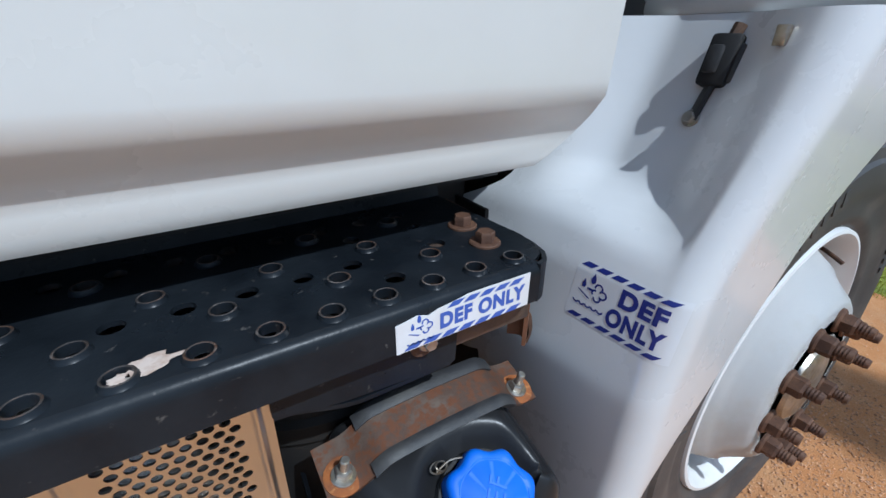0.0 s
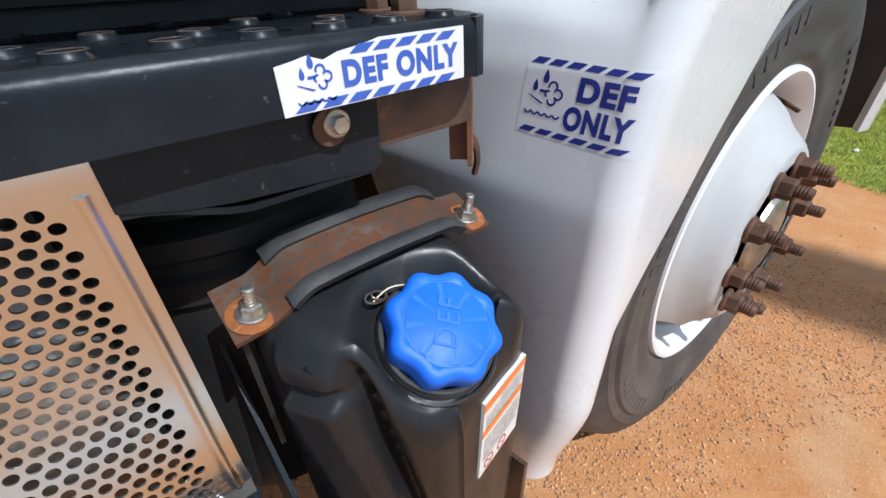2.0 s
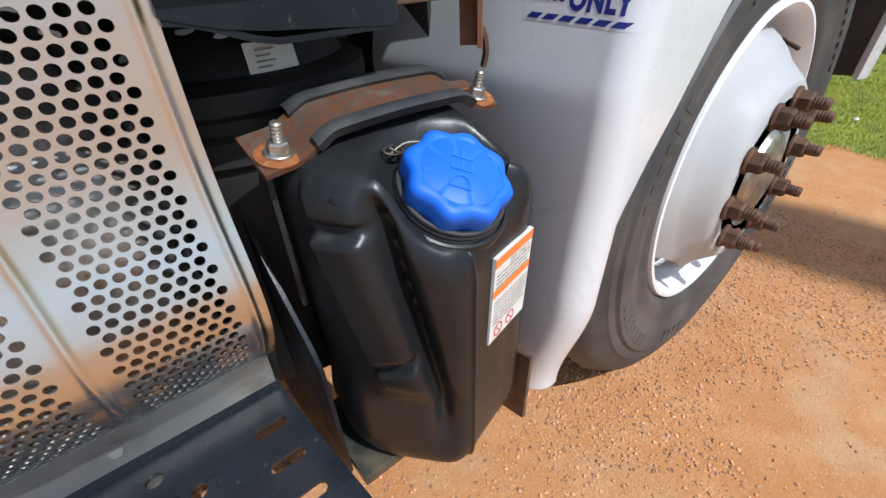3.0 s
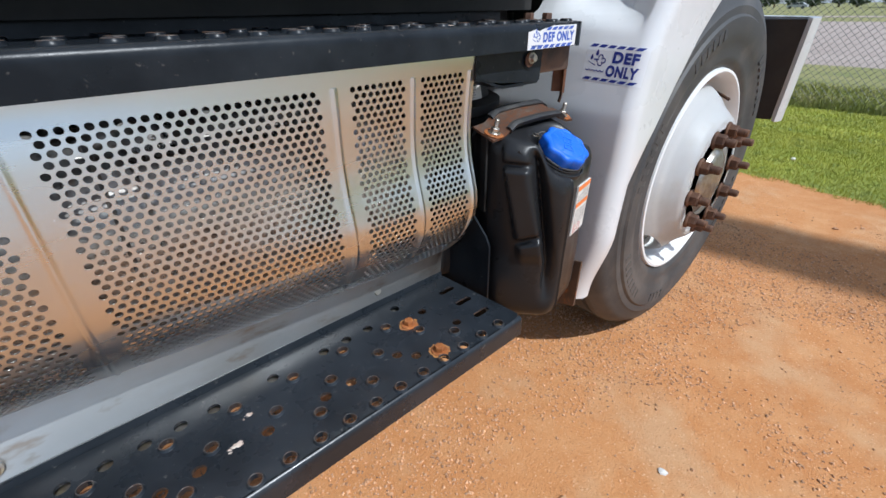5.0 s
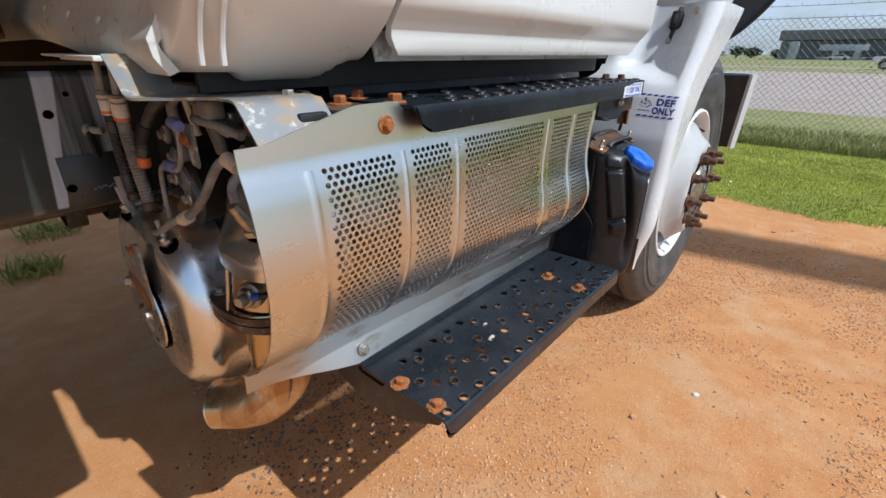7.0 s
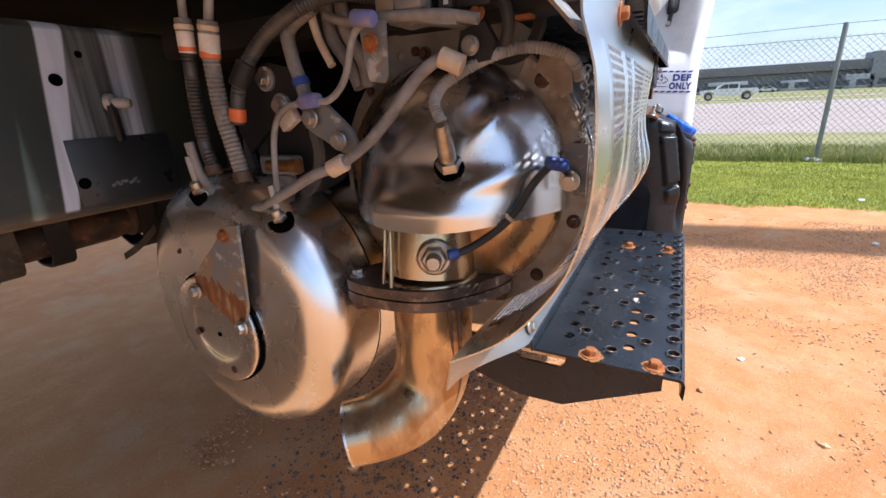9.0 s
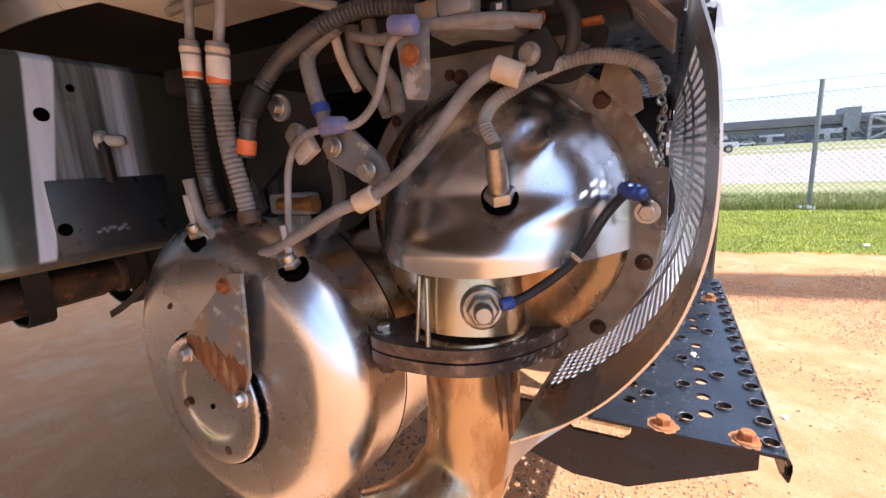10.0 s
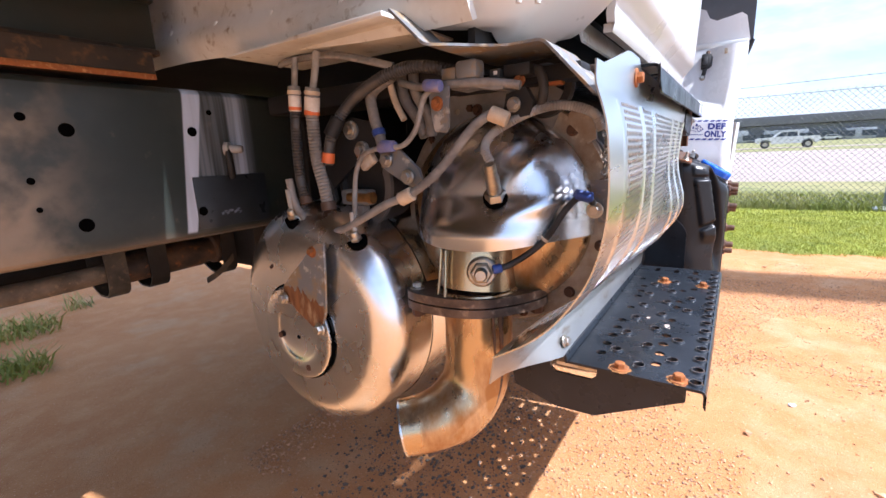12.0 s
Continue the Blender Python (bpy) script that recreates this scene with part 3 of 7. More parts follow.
def build_depot():
    """The long low building on the horizon."""
    x = 165.0
    house = thing("depot_building", (x, -20, -0.3), "long grey flat-roofed industrial building on the horizon", "building")
    bm = bmesh.new()
    box(bm, (x, -75, -1), (x + 30, 17, 4.4))
    part("wall", bm, WALL_GREY, house)
    bm = bmesh.new()
    box(bm, (x - 3, -75, 4.6), (x + 31, 17.5, 7.1), 0.1)
    part("roof_band", bm, material("weathered_roof_fascia", (0.14, 0.14, 0.15), 0.7, second=(0.17, 0.17, 0.18), scale=0.2), house)
    for a, b, z0, z1, w in ((12.5, 14.5, -1, 4.2, WALL_PALE), (-2, 8, -1, 3.4, WALL_PALE), (-16, -6, 0, 3.0, WALL_PALE), (-30, -24, -1, 2.6, WALL_PALE), (-44, -38, -1, 3.4, WALL_PALE)):
        bm = bmesh.new()
        box(bm, (x - 4, a, z0), (x + 1, b, z1), 0.1)
        part("panel", bm, w, house)
    for k in range(16):
        y = 6.5 - 4.4 * k
        bm = bmesh.new()
        box(bm, (x - 4.15, y - 1.5, 0.5), (x - 3.9, y + 1.5, 2.0))
        window = part("window", bm, GLASS_DARK, house)
        bm = bmesh.new()
        box(bm, (x - 4.3, y - 1.6, 0.35), (x - 4.0, y + 1.6, 0.5))
        part("sill", bm, WALL_PALE, window)
    bm = bmesh.new()
    box(bm, (x - 4, -46.5, -1), (x + 4, -43, 8.8))
    part("tower", bm, WALL_GREY, house)
    bm = bmesh.new()
    for a, b in (((-48, -0.5), (-48, 6.2)), ((-60, -0.5), (-60, 6.2)), ((-48, 6), (-60, 6)), ((-48, 6), (-60, -0.2)), ((-48, -0.2), (-60, 6)), ((-48, 3), (-60, 3))):
        tube(bm, [(x - 6, a[0], a[1]), (x - 6, b[0], b[1])], 0.35, 5, 1, smooth=False)
    part("steel_bracing", bm, WALL_PALE, house)


build_depot()


def far_tree(x, y, h, w, seed):
    rnd = random.Random(seed)
    tree = thing("far_tree", (x, y, -0.4), "dark green tree far across the field", "tree", "trees on the horizon")
    bm = bmesh.new()
    tube(bm, [(x, y, -0.4), (x, y + 0.1, h * 0.35), (x + 0.1, y, h * 0.6)], lambda u: 0.28 * (1 - 0.6 * u), 7, 3)
    part("trunk", bm, RUST_BROWN, tree)
    verts, faces = [], []
    for _ in range(420):
        a, b = rnd.uniform(0, 6.28), rnd.random()
        rr = w * (0.35 + 0.65 * math.sin(b * 2.9)) * rnd.uniform(0.3, 1.0) * (0.75 + 0.25 * math.sin(3 * a + seed))
        c = Vector((x + rr * math.cos(a), y + rr * math.sin(a), h * (0.25 + 0.75 * b)))
        s = w * rnd.uniform(0.10, 0.2)
        k = len(verts)
        for _ in range(3):
            verts.append(c + Vector((rnd.gauss(0, s), rnd.gauss(0, s), rnd.gauss(0, s * 0.7))))
        faces.append((k, k + 1, k + 2))
    me = bpy.data.meshes.new("crown")
    me.from_pydata(verts, [], faces)
    me.materials.append(TREE)
    hang(new("crown", me), tree)


for i, (tx, ty, th_, tw) in enumerate(((190, 27, 3.6, 4.5), (200, 33, 4.2, 4), (200, 40, 3.0, 5), (210, 47, 3.4, 5), (205, 52, 5.0, 3.2), (220, 60, 3.2, 6), (200, 21, 2.8, 4))):
    far_tree(tx, ty, th_ * 0.75, tw * 0.7, i)

def build_pickup(x, y):
    """Seen from its side, its nose towards +y."""
    g = -0.26
    car = thing("pickup_truck", (x, y, g), "white crew cab pickup truck on the far road", "pickup truck")

    def slab(name, prof, y0, y1, mat, parent, label=""):
        bm = bmesh.new()
        plate(bm, prof, [], Matrix(((0, 0, 1, y1), (1, 0, 0, y), (0, 1, 0, g), (0, 0, 0, 1))), y1 - y0)
        return part(name, bm, mat, parent, label)
    side = [(2.75, 0.55), (2.85, 0.75), (2.82, 1.05), (2.6, 1.14), (1.25, 1.20), (-2.75, 1.22), (-2.85, 1.0), (-2.85, 0.62), (-2.4, 0.50), (-2.35, 0.75), (-2.05, 0.98), (-1.65, 0.98), (-1.35, 0.75), (-1.3, 0.48), (1.35, 0.46),
            (1.4, 0.75), (1.7, 0.98), (2.1, 0.98), (2.4, 0.75), (2.45, 0.5)]
    paint = material("white_car_paint", (0.78, 0.78, 0.77), 0.25, second=(0.72, 0.71, 0.69), scale=1.5, coat=0.4)
    slab("body", side, x - 0.95, x + 0.95, paint, car)
    cabin = slab("cabin", [(1.30, 1.19), (0.55, 1.82), (-0.75, 1.86), (-1.0, 1.80), (-1.05, 1.19)], x - 0.85, x + 0.85, paint, car)
    for a, b in (((1.02, 1.24), (0.50, 1.70)), ((0.0, 1.24), (-0.85, 1.72))):
        slab("window", [(a[0], a[1]), (b[0] if a[0] > 0.5 else a[0], b[1]), (0.06 if a[0] > 0.5 else b[0], 1.72), (0.06 if a[0] > 0.5 else b[0] - 0.05, 1.24)], x - 0.862, x - 0.848, GLASS_DARK, cabin)
    for wy in (1.9, -1.85):
        for wx in (x - 0.86, x + 0.86):
            bm = bmesh.new()
            ring(bm, [(0.24, -0.11), (0.38, -0.12), (0.40, -0.08), (0.40, 0.08), (0.38, 0.12), (0.24, 0.11)], facing((wx, y + wy, g + 0.40), (-1, 0, 0)), 28)
            wheel = part("wheel", bm, RUBBER, car, "black tyre")
            bm = bmesh.new()
            lathe(bm, [(0.25, -0.05), (0.25, 0.08), (0.20, 0.06), (0.07, 0.07), (0.0, 0.08)], facing((wx, y + wy, g + 0.40), (-1, 0, 0)), 20)
            part("rim", bm, ZINC, wheel)


build_pickup(61.6, -4.3)


def parked_car(x, y, seed):
    rnd = random.Random(seed)
    g = -0.28
    car = thing("parked_car", (x, y, g), "small pale car parked before the far building", "car", "cars by the building")
    bm = bmesh.new()
    plate(bm, [(2.1, 0.4), (2.2, 0.75), (1.2, 0.95), (0.6, 1.42), (-1.0, 1.45), (-1.7, 1.0), (-2.15, 0.95), (-2.2, 0.4)], [], Matrix(((0, 0, 1, x + 0.85), (1, 0, 0, y), (0, 1, 0, g), (0, 0, 0, 1))), 1.7)
    part("body", bm, WALL_PALE if seed % 2 else WHITE, car)
    bm = bmesh.new()
    plate(bm, [(1.0, 0.98), (0.55, 1.34), (-0.95, 1.36), (-1.45, 1.0)], [], Matrix(((0, 0, 1, x - 0.84), (1, 0, 0, y), (0, 1, 0, g), (0, 0, 0, 1))), 0.03)
    part("window", bm, GLASS_DARK, car)
    for wy in (1.35, -1.35):
        bm = bmesh.new()
        lathe(bm, [(0.33, -0.1), (0.33, 0.1), (0.0, 0.1)], facing((x - 0.8, y + wy, g + 0.33), (-1, 0, 0)), 16)
        part("wheel", bm, RUBBER, car)


for i, (px, py) in enumerate(((150, 3.2), (152, -14.0), (151, -19.5), (150, 33.0))):
    parked_car(px, py, i)

# unseen pole added out in the yard to cast the shadow across the clay
bm = bmesh.new()
lathe(bm, [(0.28, -0.3), (0.27, 3.0), (0.25, 11.0), (0.0, 11.05)], Matrix.Translation((3.18, -7.6, 0)), 14)
solid("utility_pole", bm, RUST_BROWN, "unseen pole added to cast a shadow across the clay", "pole")


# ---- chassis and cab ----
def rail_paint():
    """Greenish black rail paint: mud towards the back, a leaning stripe of light and the sheen beside it put into the
    colour.
    """
    m = material("rail_paint", (0.020, 0.027, 0.022), 0.44, second=(0.034, 0.038, 0.030), scale=7, third=(0.10, 0.08, 0.055), third_scale=26,
                 third_spread=(0.66, 0.84), rough_var=0.1, bump=0.05)
    n, l = m.node_tree.nodes, m.node_tree.links
    p = n["Principled BSDF"]
    geo, sep, tex = n.new("ShaderNodeNewGeometry"), n.new("ShaderNodeSeparateXYZ"), n.new("ShaderNodeTexNoise")
    l.new(geo.outputs["Position"], sep.inputs[0])
    l.new(geo.outputs["Position"], tex.inputs["Vector"])
    tex.inputs["Scale"].default_value, tex.inputs["Detail"].default_value = 9.0, 7.0
    x, z, wob = sep.outputs["X"], sep.outputs["Z"], tex.outputs["Fac"]

    def op(kind, a, b):
        k = n.new("ShaderNodeMath")
        k.operation = kind
        for i, v in enumerate((a, b)):
            if isinstance(v, (int, float)):
                k.inputs[i].default_value = v
            else:
                l.new(v, k.inputs[i])
        return k.outputs[0]

    def step(v, lo, hi, to=1.0):
        r = n.new("ShaderNodeMapRange")
        r.interpolation_type = "SMOOTHSTEP"
        for name, val in (("From Min", lo), ("From Max", hi), ("To Min", 0.0), ("To Max", to)):
            r.inputs[name].default_value = val
        l.new(v, r.inputs["Value"])
        return r.outputs["Result"]

    def over(fac, colour):
        k = n.new("ShaderNodeMix")
        k.data_type = "RGBA"
        l.new(p.inputs["Base Color"].links[0].from_socket, k.inputs[6])
        k.inputs[7].default_value = (*colour, 1)
        l.new(fac, k.inputs[0])
        l.new(k.outputs[2], p.inputs["Base Color"])

    back = op("ADD", x, op("MULTIPLY", wob, 0.30))
    over(op("MULTIPLY", step(op("MULTIPLY", back, -1), 0.745, 0.83), step(wob, 0.36, 0.58, 0.95)), (0.27, 0.20, 0.13))
    low = op("ADD", z, op("MULTIPLY", wob, 0.05))
    over(step(op("MULTIPLY", low, -1), -0.752, -0.728, 0.7), (0.15, 0.11, 0.075))
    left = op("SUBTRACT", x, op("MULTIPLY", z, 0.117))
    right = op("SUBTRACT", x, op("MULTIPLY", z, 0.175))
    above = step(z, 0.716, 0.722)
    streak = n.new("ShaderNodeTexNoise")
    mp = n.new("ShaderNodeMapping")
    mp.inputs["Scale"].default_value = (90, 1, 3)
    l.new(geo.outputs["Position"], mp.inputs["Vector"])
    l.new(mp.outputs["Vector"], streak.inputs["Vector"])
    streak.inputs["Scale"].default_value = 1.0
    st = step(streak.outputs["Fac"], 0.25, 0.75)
    # sheen right of the stripe, painted in as a paler streaky field
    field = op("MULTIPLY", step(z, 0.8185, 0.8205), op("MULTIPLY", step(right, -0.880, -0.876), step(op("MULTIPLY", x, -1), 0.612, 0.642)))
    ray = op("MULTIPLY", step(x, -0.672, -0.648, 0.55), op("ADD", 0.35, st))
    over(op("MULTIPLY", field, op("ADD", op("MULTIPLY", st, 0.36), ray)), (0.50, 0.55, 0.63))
    # band of light on the rail, painted in as a pale leaning stripe
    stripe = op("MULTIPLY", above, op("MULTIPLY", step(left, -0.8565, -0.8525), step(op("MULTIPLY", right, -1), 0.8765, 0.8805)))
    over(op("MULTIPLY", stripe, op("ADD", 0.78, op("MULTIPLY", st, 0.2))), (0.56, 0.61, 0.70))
    return m


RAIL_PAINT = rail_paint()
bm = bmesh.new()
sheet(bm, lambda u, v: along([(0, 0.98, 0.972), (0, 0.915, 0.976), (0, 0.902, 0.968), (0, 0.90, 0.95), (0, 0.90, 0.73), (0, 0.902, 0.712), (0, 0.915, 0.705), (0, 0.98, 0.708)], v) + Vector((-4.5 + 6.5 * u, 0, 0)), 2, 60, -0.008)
rail = solid("frame_rail", bm, RAIL_PAINT, "black steel chassis rail with mud and a painted light stripe and sheen", "chassis rail", angle=25)
for hx, hz, hr in ((-0.734, 0.900, 0.0085), (-0.915, 0.900, 0.010), (-0.916, 0.758, 0.0105), (-0.963, 0.917, 0.006), (-0.698, 0.935, 0.005), (-0.968, 0.829, 0.005), (-0.966, 0.788, 0.004)):
    bm = bmesh.new()
    lathe(bm, [(hr, 0), (hr * 0.9, 0.0012), (0.0, 0.0012)], facing((hx, 0.8998, hz), (0, -1, 0)), 16)
    part("bolt_hole", bm, DARK_GAP, rail)
bm = bmesh.new()
lathe(bm, [(0.0085, 0), (0.008, 0.0012), (0.0, 0.0012)], facing((-0.738, 0.8975, 0.756), (0, -1, 0)), 16)
part("bolt_hole", bm, DARK_GAP, rail)
rng = random.Random(31)
for k in range(9):
    bm = bmesh.new()
    sx, sz = -0.702 + 0.0045 * k + rng.uniform(-0.002, 0.002), 0.746 + rng.uniform(-0.003, 0.003)
    sheet(bm, lambda u, v: Vector((sx + 0.005 * u + 0.0015 * math.sin(4 * v), 0.8970, sz + 0.004 * v + 0.002 * u)), 3, 3, 0.0005)
    part("scratch", bm, SCUFFED_DARK, rail)
bm = bmesh.new()
sheet(bm, lambda u, v: Vector((-4.4 + 6.3 * u, 1.62 + 0.006, 0.71 + 0.26 * v)), 1, 1, 0.01)
solid("far_frame_rail", bm, BLACK_DULL, "black steel chassis rail on the far side", "chassis rail")
# thin dark sheet added for the unlit stretch of rail below the sheen
bm = bmesh.new()
box(bm, (-0.748, 0.8978, 0.7225), (-0.60, 0.8998, 0.819), 0.0006)
solid("frame_patch_plate", bm, UNLIT_RAIL, "thin dark sheet standing in for the unlit rail below the sheen", "plate")
clamp = thing("rail_clamp", (-0.676, 0.89, 0.86), "dark bent clamp bolted through the chassis rail", "clamp")
bm = bmesh.new()
tube(bm, [(-0.684, 0.880, 0.868), (-0.684, 0.876, 0.846), (-0.680, 0.882, 0.815)], 0.010, 12, 4, squash=0.6)
part("leg", bm, BLACK_DULL, clamp)
bm = bmesh.new()
lathe(bm, [(0.0, 0.026), (0.006, 0.026), (0.0075, 0.022), (0.0075, 0.004), (0.013, 0.002), (0.013, -0.006), (0.0, -0.006)], facing((-0.682, 0.880, 0.868), (0.62, -0.72, -0.05)), 12)
part("bolt", bm, HOSE_PALE, clamp, "dusty grey bolt")

bm = bmesh.new()
box(bm, (-4.5, 0.902, 0.985), (-0.776, 1.0, 1.028), 0.003)
solid("sill_beam", bm, WOOD_SILL, "rusty brown sill lying on the chassis rail", "beam")
# unseen far sill, added to block the bright horizon under the body
bm = bmesh.new()
box(bm, (-4.5, 1.58, 0.982), (-0.3, 1.66, 1.128), 0.004)
solid("far_sill_beam", bm, WOOD_SILL, "rusty brown sill added on the far rail to close off the horizon", "beam")
bearer = thing("body_bearer", (-2.6, 0.99, 1.03), "dark green bearer with rusty edges under the truck body", "beam")
bm = bmesh.new()
box(bm, (-4.5, 0.945, 1.03), (-0.748, 1.04, 1.13), 0.004)
part("web", bm, GREEN_DARK, bearer)
bm = bmesh.new()
box(bm, (-4.5, 0.928, 1.114), (-0.748, 0.946, 1.130), 0.003)
part("upper_flange", bm, GREEN_DARK, bearer)
bm = bmesh.new()
box(bm, (-4.5, 0.930, 1.0295), (-0.750, 0.946, 1.040), 0.003)
part("lower_flange", bm, WOOD_SILL, bearer, "rusty lower flange")
bm = bmesh.new()
box(bm, (-4.5, 0.8985, 0.9835), (-0.778, 0.903, 0.9925), 0.001)
solid("rust_strip", bm, RUST_ORANGE, "orange rusted packing strip below the sill", "strip")
bm = bmesh.new()
box(bm, (-4.6, 0.10, 1.132), (-0.755, 2.2, 2.3), 0.02)
solid("cargo_box", bm, GREEN_DARK, "dark green cargo box behind the cab", "cargo box")

# parts under the rail: a shaft, spring hangers and a crossmember
shaft = thing("drive_shaft", (-1.2, 1.66, 0.532), "dusty brown drive shaft under the chassis", "drive shaft")
bm = bmesh.new()
tube(bm, [(-4.0, 1.66, 0.512), (-1.2, 1.66, 0.520), (-0.66, 1.66, 0.528)], 0.029, 16, 3)
part("slim_tube", bm, SHAFT_DUST, shaft, "mud dusted slim shaft tube")
bm = bmesh.new()
lathe(bm, [(0.029, 0.0), (0.046, 0.02), (0.048, 0.04), (0.048, 0.27), (0.042, 0.285), (0.042, 0.31), (0.052, 0.315), (0.052, 0.345), (0.0, 0.36)], facing((-0.66, 1.66, 0.530), (1, 0, 0.02)), 24)
part("thick_tube", bm, RUST_BRACKET, shaft)
# beam added to keep the gap above the shaft dark
bm = bmesh.new()
box(bm, (-4.2, 1.78, 0.522), (-0.05, 1.86, 0.72), 0.008)
solid("inner_beam", bm, BLACK_DULL, "dull black beam added to fill the dark gap between the rails", "beam")
for hx0, hx1, hz, hmat in ((-0.690, -0.634, 0.457, STRAP_DUST), (-0.574, -0.519, 0.459, BLACK_DULL), (-0.336, -0.284, 0.446, BLACK_DULL)):
    guard = thing("shaft_guard", (hx0, 1.60, hz), "broad steel strap looped under the drive shaft", "guard strap", "straps round the drive shaft")
    loop_pts = [(0, 1.60, 0.74), (0, 1.60, hz + 0.045), (0, 1.606, hz + 0.018), (0, 1.626, hz), (0, 1.69, hz - 0.002), (0, 1.74, hz + 0.02), (0, 1.752, hz + 0.05), (0, 1.752, 0.74)]
    bm = bmesh.new()
    sheet(bm, lambda u, v: along(loop_pts, u) + Vector((hx0 + (hx1 - hx0) * v, 0, 0)), 48, 2, 0.006)
    part("strap", bm, hmat, guard)
    for by in (1.597, 1.755):
        bm = bmesh.new()
        box(bm, (hx0 - 0.004, by - 0.006, 0.70), (hx1 + 0.004, by + 0.006, 0.735), 0.002)
        part("lug", bm, BLACK_DULL, guard)
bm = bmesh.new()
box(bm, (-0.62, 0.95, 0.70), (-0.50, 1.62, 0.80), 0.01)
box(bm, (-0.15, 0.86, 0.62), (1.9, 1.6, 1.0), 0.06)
# dark box added to hide the sunlit ground right of the shaft
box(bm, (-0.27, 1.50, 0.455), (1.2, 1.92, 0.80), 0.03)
solid("engine_block", bm, BLACK_DULL, "unseen dark engine mass with an added box that hides bright ground", "engine")
bm = bmesh.new()
sheet(bm, lambda u, v: Vector((-0.300 - 0.108 * u, 1.594 - 0.004 * math.sin(3 * u), 0.518 - 0.062 * u - 0.010 * math.sin(2.6 * u) - (0.026 - 0.006 * u) * v)), 10, 2, 0.004)
solid("torn_flap", bm, STRAP_DUST, "torn dusty rubber flap hanging below the shaft", "flap")

# cab: door, corner panel, rear wall, floor
cab = thing("truck_cab", (0, 0.3, 1.0), "white painted truck cab with a closed door", "truck cab")
DOOR = [(0, 0.258, 1.0075), (0, 0.244, 1.007), (0, 0.240, 1.0105), (0, 0.2385, 1.019), (0, 0.2385, 1.035), (0, 0.2365, 1.042), (0, 0.2148, 1.068), (0, 0.2118, 1.0715), (0, 0.2106, 1.075), (0, 0.203, 1.25), (0, 0.213, 1.75)]


def door_front(z):
    return 0.424 + 0.050 * smooth(1.004, 1.046, z) - 0.004 * smooth(1.05, 1.08, z) + 0.03 * smooth(1.08, 1.7, z)


def door_skin(u, v):
    p = along(DOOR, v)
    x0 = -0.452 + 0.030 * max(0, 1 - (p.z - 1.0) / 0.03) ** 2 - 0.012 * smooth(1.0, 1.2, p.z)
    return Vector((x0 + (door_front(p.z) - x0) * u, p.y, p.z))


bm = bmesh.new()
sheet(bm, door_skin, 12, 60, 0.012)
part("door", bm, CAB_WHITE, cab, "closed white door with a bevelled lower edge", angle=50)


CORNER = [(0, 0.345, 0.977), (0, 0.325, 0.982), (0, 0.290, 1.002), (0, 0.262, 1.022), (0, 0.245, 1.036)] + DOOR[5:]


def corner_low(x):
    return 0.977 + 0.024 * smooth(-0.512, -0.478, x) + 0.012 * smooth(-0.612, -0.628, x)


def corner_skin(u, v):
    x = -0.464 - 0.222 * u
    p = along(CORNER, v)
    return Vector((x, p.y + 0.05 * smooth(-0.60, -0.69, x) ** 2, max(p.z, corner_low(x)) if p.z < 1.0 else p.z))


bm = bmesh.new()
sheet(bm, corner_skin, 26, 50, -0.010)
part("corner_panel", bm, CAB_WHITE, cab, angle=50)


def corner_turn(u, v):
    a = u * math.pi / 2
    p = corner_skin(1, v)
    return Vector((p.x - 0.010 * math.sin(a), p.y + (0.350 - p.y) * (1 - math.cos(a)) if p.y < 0.35 else p.y, p.z))


bm = bmesh.new()
sheet(bm, corner_turn, 12, 50, -0.008)
part("corner_return", bm, CAB_WHITE, cab, angle=50)
for rx in (-0.662, -0.678):
    bm = bmesh.new()
    tube(bm, [Vector((rx, along(DOOR, v).y + 0.05 * smooth(-0.60, -0.69, rx) ** 2 - 0.001, along(DOOR, v).z - 0.01)) for v in (0.02, 0.05, 0.09, 0.14, 0.3, 0.9)], 0.0035, 8, 3)
    part("seam_ridge", bm, CAB_WHITE, cab)


def rear_skin(u, v):
    y = 0.335 + 1.75 * u
    z0 = 0.986 + 0.046 * smooth(0.36, 1.05, y)
    return Vector((-0.692 - 0.02 * math.exp(-((v - 0.04) / 0.03) ** 2), y, z0 + 0.75 * v))


bm = bmesh.new()
sheet(bm, rear_skin, 20, 40, -0.012)
part("rear_wall", bm, CAB_DUSTY, cab, "dusty beige rear wall with pressed dimples", angle=50)
for k in range(11):
    y = 0.46 + 0.075 * k
    bm = bmesh.new()
    z0 = 0.99 + 0.046 * smooth(0.36, 1.05, y)
    tube(bm, [(-0.694, y, z0 + 0.012), (-0.697, y, z0 + 0.02), (-0.697, y, z0 + (0.045 if k % 2 else 0.03)), (-0.694, y, z0 + (0.052 if k % 2 else 0.037))], 0.006, 8, 3)
    part("pressed_rib", bm, CAB_DUSTY, cab)
bm = bmesh.new()
box(bm, (-0.67, 0.32, 1.045), (0.60, 2.3, 1.075), 0.004)
part("floor_pan", bm, BLACK_DULL, cab)
bm = bmesh.new()
box(bm, (-0.675, 0.235, 1.45), (0.95, 2.3, 2.75), 0.05)
part("cab_shell", bm, CAB_WHITE, cab)
bm = bmesh.new()
sheet(bm, lambda u, v: Vector((-0.44 + 0.82 * u, 0.285 + 0.012 * v, 1.000 + 0.04 * v)), 1, 1, 0.004)
part("inner_sill", bm, CAB_DUSTY, cab)
bm = bmesh.new()
box(bm, (0.50, 0.335, 0.80), (0.52, 0.9, 1.40))
